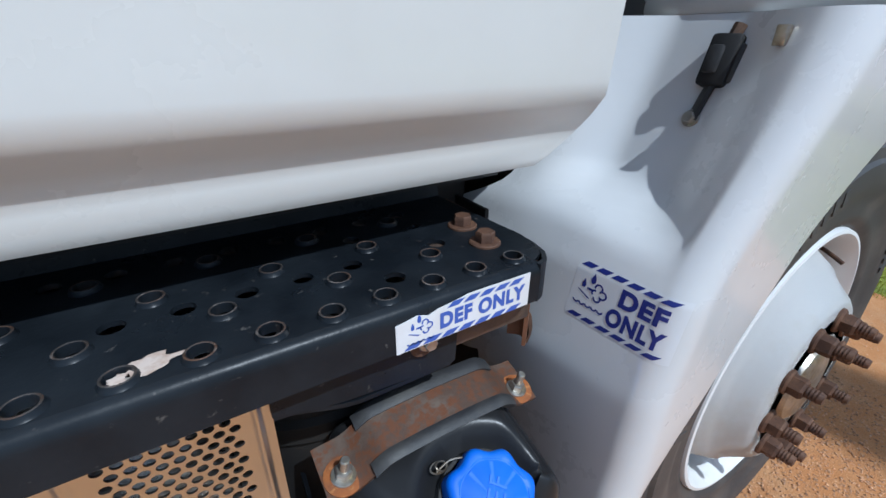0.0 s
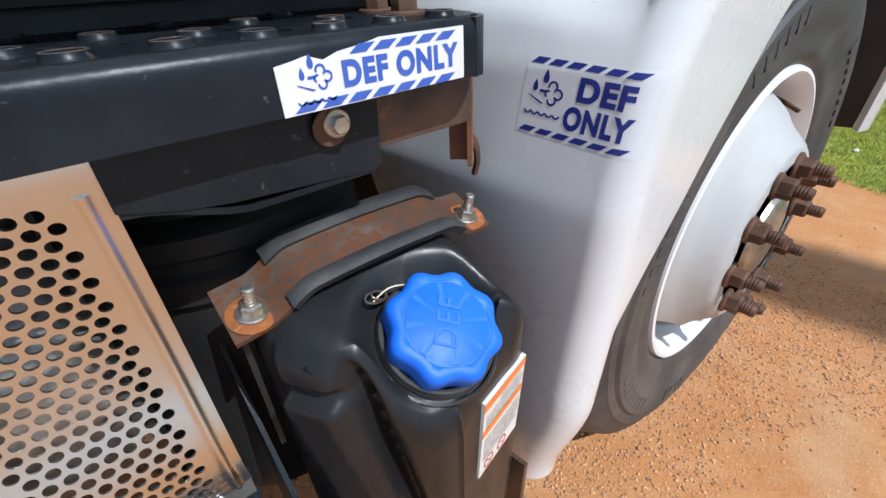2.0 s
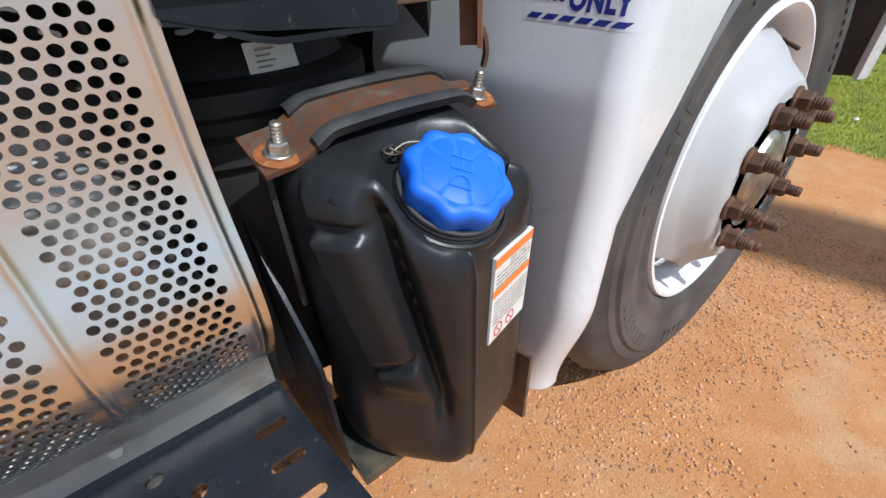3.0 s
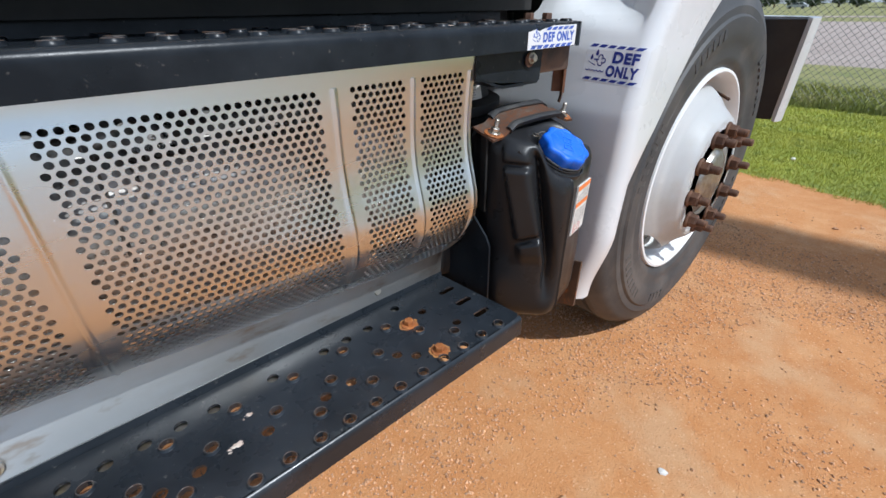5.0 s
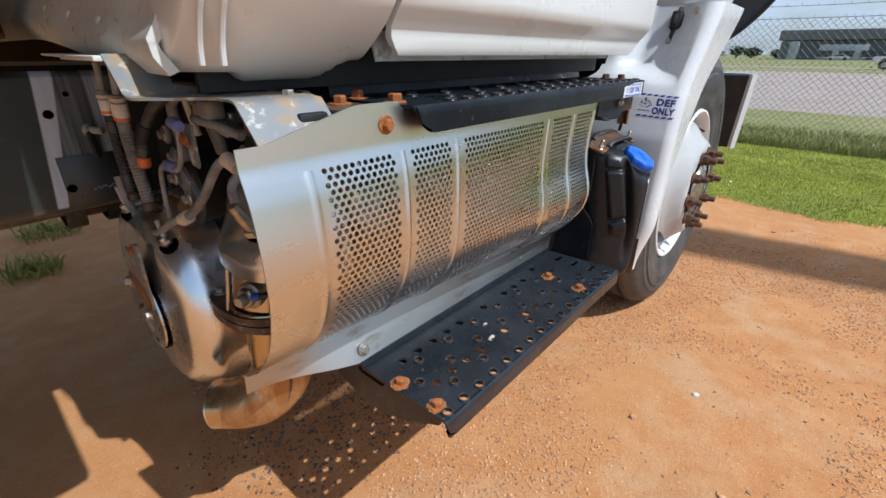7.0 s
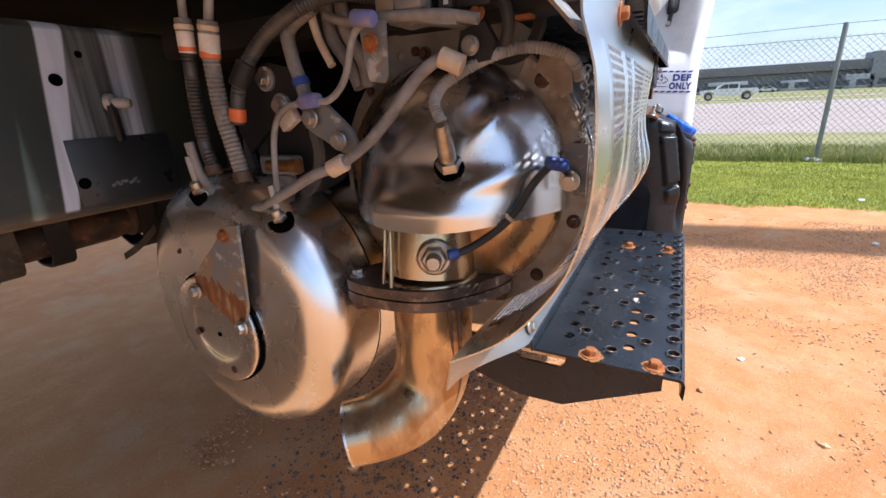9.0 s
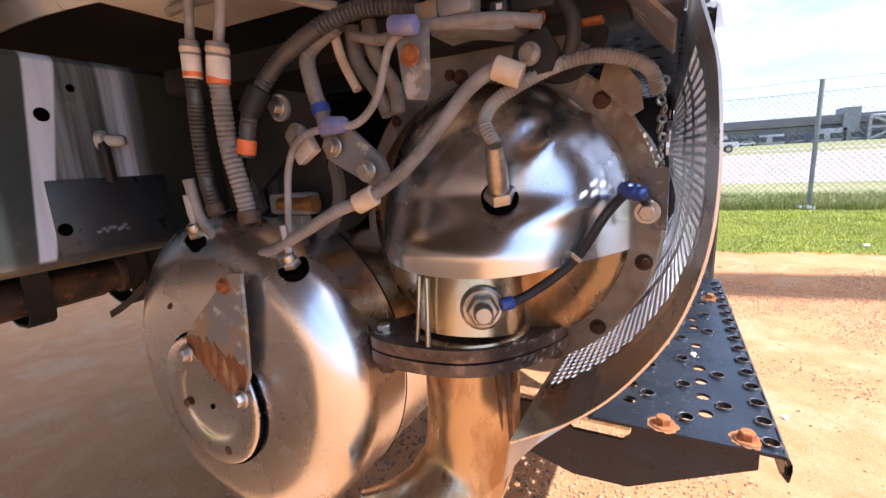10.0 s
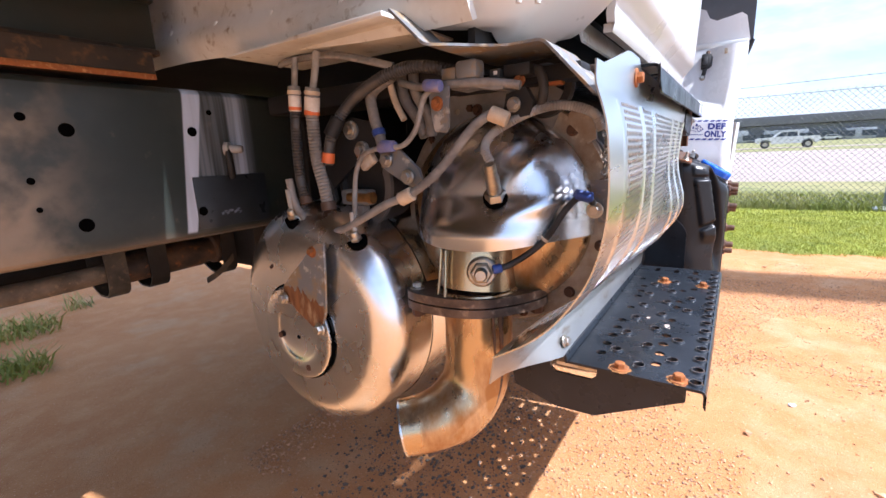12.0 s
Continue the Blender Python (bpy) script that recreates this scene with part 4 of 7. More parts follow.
part("firewall", bm, BLACK_DULL, cab)
# added dark panel standing in for the shaded void under the door
bm = bmesh.new()
box(bm, (-0.66, 0.352, 0.965), (0.47, 0.362, 1.05))
part("inner_rail", bm, BLACK_DULL, cab)
bm = bmesh.new()
box(bm, (-0.67, 2.2, 0.93), (0.60, 2.25, 1.50))
part("far_door", bm, CAB_WHITE, cab)


# ---- hood and fender ----
WX, WZ = 1.086, 0.512


def ridge_x(z):
    """The fender's outer rear corner leans forward as it rises."""
    pts = ((0.36, 0.440), (0.45, 0.440), (0.56, 0.444), (0.685, 0.456), (0.79, 0.461), (0.90, 0.482), (0.98, 0.516), (1.065, 0.553), (1.14, 0.582))
    for (a, b), (c, d) in zip(pts, pts[1:]):
        if z <= c:
            return b + (d - b) * (z - a) / (c - a)
    return pts[-1][1]


ARCH_EDGE = ((0.36, 0.455), (0.50, 0.468), (0.60, 0.480), (0.647, 0.494), (0.67, 0.508), (0.715, 0.537), (0.761, 0.572), (0.822, 0.612), (0.869, 0.648), (0.912, 0.680), (1.0, 0.755), (1.14, 0.885))


def arch_x(z):
    """The edge of the wheel arch, which runs almost straight up and forward."""
    for (a, b), (c, d) in zip(ARCH_EDGE, ARCH_EDGE[1:]):
        if z <= c:
            return b + (d - b) * (z - a) / (c - a)
    return ARCH_EDGE[-1][1]


def fender_y(z):
    return 0.094 - 0.02 * smooth(0.9, 1.14, z) + 0.035 * smooth(0.55, 0.37, z)


def rear_face(y, z):
    """How far forward the fender's rear face lies."""
    yo, rx = fender_y(z), ridge_x(z)
    if y < yo + 0.032:
        return rx + 0.034 * (1 - math.sqrt(max(0, 1 - min(1, 1 - (y - yo) / 0.032) ** 2)))
    ledge = 0.940 + 0.16 * (y - 0.15)
    scoop = smooth(ledge - 0.014, ledge + 0.032, z) * smooth(0.318, 0.245, y) * smooth(0.105, 0.195, y)
    lip = 0.014 * smooth(0.255, 0.34, y) * smooth(0.9, 1.0, z)
    x = rx + 0.040 * scoop - lip
    return x - 0.13 * (y - yo - 0.032) * smooth(1.0, 0.93, z) * smooth(0.6, 0.8, z)


def fender_skin(u, v):
    z = 0.372 + 0.768 * v
    yo = fender_y(z)
    rx, ax = ridge_x(z), max(arch_x(z), ridge_x(z) + 0.038)
    inner = 0.345 + 0.09 * smooth(0.97, 0.90, z) - 0.19 * smooth(0.62, 0.37, z)
    split = 0.55
    if u < split:
        k = u / split
        y = inner + (yo + 0.032 - inner) * k
        return Vector((rear_face(y, z), y, z))
    k = (u - split) / (1 - split)
    if k < 0.45:
        a = k / 0.45 * math.pi / 2
        return Vector((rx + 0.034 * (1 - math.cos(a)), yo + 0.032 * (1 - math.sin(a)), z))
    q = (k - 0.45) / 0.55
    x0 = rx + 0.034
    return Vector((x0 + (max(ax, x0 + 0.01) - x0) * q, yo + 0.002 * q * q, z))


fender = thing("hood_fender", (0.5, 0.15, 0.37), "glossy white moulded fender and hood side over the front wheel", "fender")
bm = bmesh.new()
sheet(bm, fender_skin, 72, 80, 0.007)
part("fender_panel", bm, WHITE, fender, angle=60)


# cowl end with its stepped outline
bm = bmesh.new()
box(bm, (0.622, 0.075, 1.139), (0.70, 0.30, 1.158), 0.006)
part("joint_ledge", bm, CAB_WHITE, fender)
bm = bmesh.new()
plate(bm, [(0.072, 1.156), (0.305, 1.156), (0.305, 1.275), (0.245, 1.282), (0.20, 1.262), (0.188, 1.236), (0.168, 1.225), (0.10, 1.238), (0.086, 1.226)], [], Matrix(((0, 0, -1, 0.632), (1, 0, 0, 0), (0, 1, 0, 0), (0, 0, 0, 1))), 0.03)
part("cowl_end", bm, WHITE, fender)


# the open hood, tipped forward, with its dark inner side towards the cab
hood = thing("open_hood", (1.62, 0.6, 1.05), "open hood tipped forward with its dark grey inner side showing", "hood")
bm = bmesh.new()
rim = [(0.058, 1.9), (0.058, 1.32), (0.075, 1.262), (0.10, 1.22), (0.136, 1.169), (0.177, 1.122), (0.211, 1.090), (0.25, 1.066), (0.305, 1.053), (0.42, 1.048), (1.6, 1.05), (1.6, 1.9)]
plate(bm, rim, [], Matrix(((0, 0, -1, 1.60), (1, 0, 0, 0), (0, 1, 0, 0), (0, 0, 0, 1))), 0.02)
part("inner_panel", bm, material("dark_grey_hood_lining", (0.06, 0.063, 0.07), 0.5, second=(0.085, 0.088, 0.095), scale=5), hood)
bm = bmesh.new()
tube(bm, [(1.594, y, z) for y, z in rim[1:11]], 0.008, 8, 3)
part("edge_bead", bm, RUBBER, hood, "dark rubber edge bead")


# ---- front bumper end ----
bumper = thing("bumper_end", (1.55, 0.15, 0.6), "black bumper return with a white outer edge", "bumper")
bm = bmesh.new()
sheet(bm, lambda u, v: Vector((1.50 + 0.058 * u ** 3 + 0.070 * (1 - v), 0.62 - 0.514 * u + 0.022 * (1 - v), 0.60 + 0.325 * v)), 12, 6, 0.012)
part("inner_face", bm, BLACK_DULL, bumper)
bm = bmesh.new()
sheet(bm, lambda u, v: Vector((1.556 + 0.070 * (1 - v) + 0.16 * u, 0.104 + 0.022 * (1 - v) - 0.014 * math.sin(min(u * 4, 1) * 1.57) + 0.2 * u ** 3, 0.597 + 0.333 * v)), 14, 10, -0.014)
part("outer_face", bm, WHITE, bumper)


# ---- front wheel ----
def build_wheel():
    yo = 0.155
    wheel = thing("front_wheel", (WX, 0.27, 0.0), "white steel truck wheel with a worn black tyre and rusty nuts", "wheel")
    m = facing((WX, 0, WZ), (0, -1, 0), (1, 0, 0))
    R = 0.518
    prof = [(0.300, -0.178), (0.318, -0.163), (0.335, -0.158), (0.352, -0.160), (0.372, -0.153), (0.40, -0.146), (0.43, -0.146), (0.436, -0.152), (0.455, -0.152), (0.462, -0.158),
            (0.482, -0.163), (0.497, -0.172), (0.508, -0.188), (R, -0.205), (R, -0.222), (R - 0.012, -0.225), (R - 0.012, -0.235), (R, -0.238),
            (R + 0.001, -0.275), (R - 0.012, -0.278), (R - 0.012, -0.289), (R + 0.001, -0.292), (R + 0.001, -0.33), (R - 0.012, -0.333), (R - 0.012, -0.343), (R, -0.346),
            (R, -0.37), (0.508, -0.39), (0.485, -0.41), (0.44, -0.42), (0.36, -0.41), (0.30, -0.39)]
    bm = bmesh.new()
    ring(bm, prof, m, 120)
    tyre = part("tyre", bm, TYRE, wheel, "worn dusty truck tyre", angle=28)
    # raised sidewall marks, as plain bars
    rnd = random.Random(5)
    bm = bmesh.new()
    for base in (20, 105, 150, 200, 250, 320):
        for k in range(rnd.randint(4, 8)):
            a = math.radians(base + k * 4.2)
            mm = m @ Matrix.Rotation(a, 4, "Z") @ Matrix.Translation((0.405, 0, -0.147))
            box(bm, (-0.013, -0.009, 0), (0.013, 0.006, 0.0022), 0, mm)
    tagged(part("sidewall_mark", bm, TYRE, tyre), kind="stuff")
    bm = bmesh.new()
    rim = [(0.303, -0.186), (0.306, -0.172), (0.303, -0.163), (0.296, -0.162), (0.288, -0.172), (0.280, -0.195), (0.272, -0.225), (0.266, -0.245),
           (0.262, -0.262), (0.272, -0.27), (0.285, -0.25), (0.295, -0.20)]
    ring(bm, rim, m, 96)
    part("rim", bm, RIM, wheel, "white painted steel rim", angle=40)
    # disc that bulges out to the hub, with two hand holes
    bm = bmesh.new()
    dish = [(0.266, -0.240), (0.262, -0.215), (0.255, -0.196), (0.244, -0.182), (0.232, -0.172), (0.219, -0.163), (0.206, -0.150), (0.194, -0.136), (0.184, -0.124), (0.174, -0.117), (0.150, -0.115), (0.110, -0.115)]
    seg, fine = 180, 3
    n = (len(dish) - 1) * fine

    def dish_at(a, k):
        k = min(max(k, 0), len(dish) - 1.0001)
        (r0, h0), (r1, h1) = dish[int(k)], dish[int(k) + 1]
        t = k - int(k)
        r, h = r0 + (r1 - r0) * t, h0 + (h1 - h0) * t
        return m @ Vector((r * math.cos(math.radians(a)), r * math.sin(math.radians(a)), h))

    def hole_at(a, k):
        best = None
        for c in (56, 236):
            da, dk = ((a - c + 180) % 360 - 180) / 21, (k - 2.3) / 2.1
            q = math.hypot(da, dk)
            if best is None or q < best[0]:
                best = (q, c, da, dk)
        return best
    rows = []
    for j in range(n + 1):
        row = []
        for i in range(seg):
            a, k = 360 * i / seg, j / fine
            q, c, da, dk = hole_at(a, k)
            if 0.86 < q < 1.14:
                a, k = c + da / q * 21, 2.3 + dk / q * 2.1
            row.append(bm.verts.new(dish_at(a, k)))
        rows.append(row)
    for j in range(n):
        for i in range(seg):
            if hole_at(360 * (i + 0.5) / seg, (j + 0.5) / fine)[0] > 1:
                bm.faces.new((rows[j][i], rows[j][(i + 1) % seg], rows[j + 1][(i + 1) % seg], rows[j + 1][i]))
    for v in [v for v in bm.verts if not v.link_faces]:
        bm.verts.remove(v)
    bmesh.ops.solidify(bm, geom=bm.faces[:], thickness=0.009)
    part("disc", bm, RIM, wheel, "white wheel disc with oval hand holes", angle=50)
    bm = bmesh.new()
    lathe(bm, [(0.262, -0.262), (0.262, -0.30), (0.0, -0.30)], m, 40)
    lathe(bm, [(0.112, -0.20), (0.108, -0.126), (0.100, -0.123), (0.088, -0.123), (0.082, -0.112), (0.070, -0.106), (0.0, -0.105)], m, 40)
    hub = part("hub", bm, ZINC, wheel, "rusty steel hub with its cap", angle=30)
    nut = bmesh.new()
    lathe(nut, [(0.0245, 0), (0.0245, 0.005), (0.021, 0.008)], seg=20)
    lathe(nut, [(0.0195, 0.008), (0.0195, 0.026), (0.0165, 0.030)], seg=6)
    prof = [(0.0110, 0.028)]
    for k in range(9):
        prof.append((0.0118 if k % 2 else 0.0108, 0.030 + 0.0026 * k))
    lathe(nut, prof + [(0.0095, 0.0555)], seg=14)
    nut_mesh = mesh_of("wheel_nut", nut, RUST_BROWN)
    for k in range(10):
        a = math.radians(8 + 36 * k)
        part_of("wheel_nut", nut_mesh, m @ Matrix.Rotation(a, 4, "Z") @ Matrix.Translation((0.1428, 0, -0.1155 - 0.0205 + 0.02)) @ Matrix.Rotation(a * 1.7, 4, "Z"), wheel)
    bm = bmesh.new()
    va = math.radians(56)
    tube(bm, [m @ Vector((0.272 * math.cos(va), 0.272 * math.sin(va), -0.235)), m @ Vector((0.262 * math.cos(va), 0.262 * math.sin(va), -0.20)), m @ Vector((0.247 * math.cos(va), 0.247 * math.sin(va), -0.165))], 0.0045, 8, 3)
    part("valve_stem", bm, RUST_BROWN, wheel, "brass valve stem")


build_wheel()


# ---- steps ----
def tread(bm, raised, z):
    """Drawn-up collars round the tread holes."""
    for x, y in raised:
        m = Matrix.Translation((x, y, z))
        ring(bm, [(0.0108, -0.001), (0.0108, 0.0001), (0.0098, 0.0012), (0.0090, 0.0034), (0.0082, 0.0038), (0.0075, 0.0034), (0.0073, 0.0015), (0.0073, -0.004)], m, 18)


def rust_ring(x, y, z, r, seed, parent):
    """A thin ragged stain of rust that has spread from below a washer."""
    rnd = random.Random(seed)
    bm = bmesh.new()
    edge = [bm.verts.new((x + r * k * math.cos(a), y + r * k * math.sin(a), z + 0.0004)) for a, k in [(2 * math.pi * i / 30, rnd.uniform(0.86, 1.12)) for i in range(30)]]
    bm.faces.new(edge)
    part("rust_ring", bm, RUST_STAIN, parent, "orange rust stain round the bolt")


def worn_rims(ob, z):
    """Boots have rubbed the paint off the tops of the collars."""
    ob.data.materials.append(WORN)
    for p in ob.data.polygons:
        if p.center.z > z + 0.0034:
            p.material_index = 1


def build_lower_step():
    z = 0.503
    step = thing("lower_step", (-0.17, 0.18, 0.47), "black pressed steel lower cab step with grip holes", "step")
    raised = [(-0.497 + 0.0411 * i, 0.0978) for i in range(16)]
    raised += [(-0.437 + 0.082 * i, 0.134) for i in range(6) if i not in (2, 5)] + [(0.052, 0.134)]
    raised += [(-0.478 + 0.0815 * i, 0.176) for i in range(7)] + [(-0.437 + 0.0822 * i, 0.218) for i in range(6)]
    plain = [(-0.458 + 0.0408 * i, 0.155, 0.0082) for i in range(13) if i not in (4, 6, 9, 11, 12)]
    plain += [(-0.457 + 0.0408 * i, 0.2385, 0.0082) for i in range(11) if i not in (5, 7)]
    plain += [(-0.029, 0.134, 0.008), (0.017, 0.252, 0.008), (0.047, 0.213, 0.008), (0.072, 0.150, 0.008)]
    holes = [(x, y, 0.0107) for x, y in raised] + plain
    bm = bmesh.new()
    slots = [(0.123, y) for y in (0.232, 0.186, 0.141)]
    outline = [(-0.514, 0.089), (0.158, 0.089), (0.166, 0.096), (0.152, 0.276), (-0.514, 0.276)]
    plate(bm, outline, holes, Matrix.Translation((0, 0, z)), 0.004, [(x, y, 0.0065, 0.011) for x, y in slots])
    tread(bm, raised, z)
    worn_rims(part("tread_plate", bm, SHEEN_STEP, step, angle=35), z)
    bm = bmesh.new()
    edge = [(0, 0.0895, z), (0, 0.086, z - 0.0012), (0, 0.0835, z - 0.0045), (0, 0.0825, z - 0.010), (0, 0.0825, z - 0.037)]

    def lip(u, v):
        x = -0.514 + 0.678 * u
        p = along(edge, v)
        return Vector((x, p.y, max(p.z, z - 0.037 + 0.026 * (1 - math.sqrt(max(0, 1 - (min(0, x + 0.488) / 0.026) ** 2))))))
    sheet(bm, lip, 110, 14, -0.004)
    part("front_lip", bm, SHEEN_STEP, step, angle=50)
    bm = bmesh.new()
    sheet(bm, lambda u, v: Vector((-0.516 + 0.668 * u, 0.2765 + 0.003 * v, z - 0.003 + 0.014 * v)), 2, 2, 0.004)
    part("rear_lip", bm, SHEEN_STEP, step)
    m = Matrix(((0, 0, -1, -0.505), (1, 0, 0, 0), (0, 1, 0, 0), (0, 0, 0, 1)))
    for gx, nm in ((-0.505, "gusset"), (0.09, "gusset")):
        m[0][3] = gx
        bm = bmesh.new()
        plate(bm, [(0.108, 0.500), (0.108, 0.475), (0.235, 0.412), (0.300, 0.410), (0.375, 0.432), (0.385, 0.500), (0.312, 0.500), (0.308, 0.480), (0.300, 0.474), (0.242, 0.474), (0.234, 0.482), (0.232, 0.500)], [], m, 0.006)
        part(nm, bm, SHEEN_STEP, step, "black steel gusset under the tread")
    bm = bmesh.new()
    box(bm, (-0.50, 0.235, 0.486), (0.10, 0.30, 0.492))
    part("under_flange", bm, ZINC, step)
    for i, (bx, by) in enumerate(((-0.5, 0.2), (-0.497, 0.119), (0.008, 0.2), (0.004, 0.117))):
        part_of("bolt", BOLT_ORANGE, pose(bx, by, z, 0, 0, 25 * i) @ Matrix.Scale(0.87, 4), step, "rusty orange bolt and washer")
        rust_ring(bx, by, z, 0.0165, i, step)
    return step


lower_step = build_lower_step()


def build_upper_step():
    z = 0.949
    step = thing("upper_step", (-0.05, 0.27, 0.91), "black pressed steel upper cab step with grip holes", "step")
    raised = [(0.357 - 0.0392 * i, 0.1905) for i in range(22)]
    raised += [(0.300 - 0.0804 * i, 0.2307) for i in range(10)] + [(0.260 - 0.0804 * i, 0.2727) for i in range(10)] + [(0.3005 - 0.0804 * i, 0.3148) for i in range(10)]
    plain = [(0.318 - 0.0402 * i, 0.2500, 0.0082) for i in range(20) if i not in (1, 7, 13)] + [(0.318 - 0.0402 * i, 0.3305, 0.0078) for i in range(20)]
    plain += [(0.258, 0.2135, 0.0085), (0.255, 0.2955, 0.0078)]
    raised = [(x, y) for x, y in raised if not (x < -0.42)]
    plain = [p for p in plain if p[0] > -0.43]
    holes = [(x, y, 0.0107) for x, y in raised] + plain
    bm = bmesh.new()
    plate(bm, [(-0.476, 0.1796), (0.372, 0.1796), (0.384, 0.186), (0.392, 0.200), (0.397, 0.225), (0.388, 0.362), (-0.476, 0.362)], holes, Matrix.Translation((0, 0, z)), 0.004)
    tread(bm, raised, z)
    worn_rims(part("tread_plate", bm, BLACK_STEP, step, angle=35), z)
    bm = bmesh.new()
    edge = [(0, 0.180, z), (0, 0.1765, z - 0.0008), (0, 0.1735, z - 0.0028), (0, 0.1718, z - 0.006), (0, 0.1712, z - 0.010), (0, 0.1712, z - 0.036)]

    def lip(u, v):
        x = -0.476 + 0.848 * u
        p = along(edge, v)
        cut = 0.034 * (1 - math.sqrt(max(0, 1 - (min(0, x + 0.440) / 0.036) ** 2)))
        return Vector((x, p.y, max(p.z, z - 0.036 + cut)))
    sheet(bm, lip, 90, 14, -0.004)
    part("front_lip", bm, BLACK_STEP, step, angle=50)
    bm = bmesh.new()
    sheet(bm, lambda u, v: along([(0.371, 0.1712, z), (0.383, 0.176, z), (0.392, 0.188, z), (0.397, 0.208, z), (0.3985, 0.24, z)], u) - Vector((0, 0, 0.001 + 0.036 * v * (1 - 0.45 * smooth(0.3, 1, u)))), 14, 6, -0.004)
    part("front_return", bm, BLACK_STEP, step, angle=50)
    bm = bmesh.new()
    sheet(bm, lambda u, v: Vector((-0.47 + 0.86 * u, 0.362 + 0.003 * v, z - 0.003 + 0.022 * v)), 2, 2, 0.004)
    part("rear_lip", bm, BLACK_STEP, step)
    for i, (bx, by) in enumerate(((-0.461, 0.308), (-0.461, 0.227), (0.361, 0.271), (0.356, 0.228))):
        part_of("bolt", BOLT_ORANGE if bx < 0 else BOLT_BROWN, pose(bx, by, z, 0, 0, 31 * i), step, "rusty bolt and washer")
    return step


upper_step = build_upper_step()


def splat(x, y, z, size, seed, parent):
    """A dried blot of paint with a ragged rim and a few drops."""
    rnd = random.Random(seed)
    bm = bmesh.new()
    for k in range(5):
        r = size * (1 if k == 0 else rnd.uniform(0.1, 0.35))
        cx, cy = (x, y) if k == 0 else (x - size * rnd.uniform(0.6, 1.9), y - size * rnd.uniform(-0.2, 0.9))
        pts = []
        for i in range(22):
            a = 2 * math.pi * i / 22
            q = r * rnd.uniform(0.55, 1.1)
            pts.append((cx + q * math.cos(a) * 1.2, cy + q * math.sin(a) * 0.7))
        top = [bm.verts.new((px, py, z + 0.0009)) for px, py in pts]
        mid = bm.verts.new((cx, cy, z + 0.0014))
        for i in range(22):
            bm.faces.new((mid, top[i], top[(i + 1) % 22]))
    part("paint_blot", bm, WHITE_SPLAT, parent, "dried blot of white paint")


splat(0.098, 0.197, 0.949, 0.014, 2, upper_step)

splat(-0.29, 0.160, 0.503, 0.0075, 3, lower_step)
splat(-0.262, 0.196, 0.503, 0.005, 4, lower_step)


# printed stickers
def letters(text, width, height, mat, place, parent, name="lettering", bold=0.05):
    """Solid letters in the built-in font, drawn condensed to a width and a height about the middle of place."""
    cu = bpy.data.curves.new(name, "FONT")
    cu.body, cu.size, cu.extrude, cu.space_character = text, 1.0, 0.0, 1.12
    cu.offset = bold
    tmp = new("tmp_text", cu)
    me = bpy.data.meshes.new_from_object(tmp.evaluated_get(bpy.context.evaluated_depsgraph_get()))
    bpy.data.objects.remove(tmp)
    bpy.data.curves.remove(cu)
    xs, ys = [v.co.x for v in me.vertices], [v.co.y for v in me.vertices]
    mid = Matrix.Translation((-(max(xs) + min(xs)) / 2, -(max(ys) + min(ys)) / 2, 0))
    me.transform(place @ Matrix.Diagonal((width / (max(xs) - min(xs)), height / (max(ys) - min(ys)), 1, 1)) @ mid)
    me.materials.clear()
    me.materials.append(mat)
    return hang(new(name, me), parent)


def flat(bm, pts, place):
    bm.faces.new([bm.verts.new(place @ Vector((x, y, 0))) for x, y in pts])


def stripe_row(parent, mat, place, x0, x1, y, h, n, slant):
    step = (x1 - x0) / n
    for i in range(n):
        a = x0 + i * step
        bm = bmesh.new()
        flat(bm, [(a, y - h / 2), (a + step * 0.72, y - h / 2), (a + step * 0.72 + slant, y + h / 2), (a + slant, y + h / 2)], place)
        part("stripe", bm, mat, parent)


def vapour_sign(bm, place, s):
    """Two drops over a dash, a puff of curls and a wavy line."""
    def arc(cx, cy, r, a0, a1, w, n=12):
        for i in range(n):
            a, b = (math.radians(a0 + (a1 - a0) * k / n) for k in (i, i + 1))
            flat(bm, [(s * (cx + (r - w) * math.cos(a)), s * (cy + (r - w) * math.sin(a))), (s * (cx + r * math.cos(a)), s * (cy + r * math.sin(a))),
                      (s * (cx + r * math.cos(b)), s * (cy + r * math.sin(b))), (s * (cx + (r - w) * math.cos(b)), s * (cy + (r - w) * math.sin(b)))], place)
    for cx, cy, k in ((-0.02, 0.44, 1.05), (-0.27, 0.20, 0.9)):
        pts = [(cx + k * 0.10 * math.sin(t) * math.sin(t / 2) ** 1.2, cy + k * (0.16 * math.cos(t))) for t in [2 * math.pi * i / 16 for i in range(16)]]
        flat(bm, [(s * x, s * y) for x, y in pts], place)
    flat(bm, [(s * x, s * y) for x, y in ((-0.14, 0.12), (0.04, 0.12), (0.04, 0.05), (-0.14, 0.05))], place)
    flat(bm, [(s * x, s * y) for x, y in ((-0.45, -0.04), (-0.38, -0.04), (0.02, -0.20), (-0.06, -0.22))], place)
    for cx, cy, r, a0, a1 in ((0.20, 0.22, 0.14, -60, 200), (0.36, 0.06, 0.14, -120, 110), (0.22, -0.10, 0.13, -190, 60), (0.10, 0.04, 0.10, 60, 250)):
        arc(cx, cy, r, a0, a1, 0.055)
    for i in range(5):
        arc(-0.48 + 0.20 * i + 0.1, -0.40, 0.115, 190, 350, 0.05, 8)


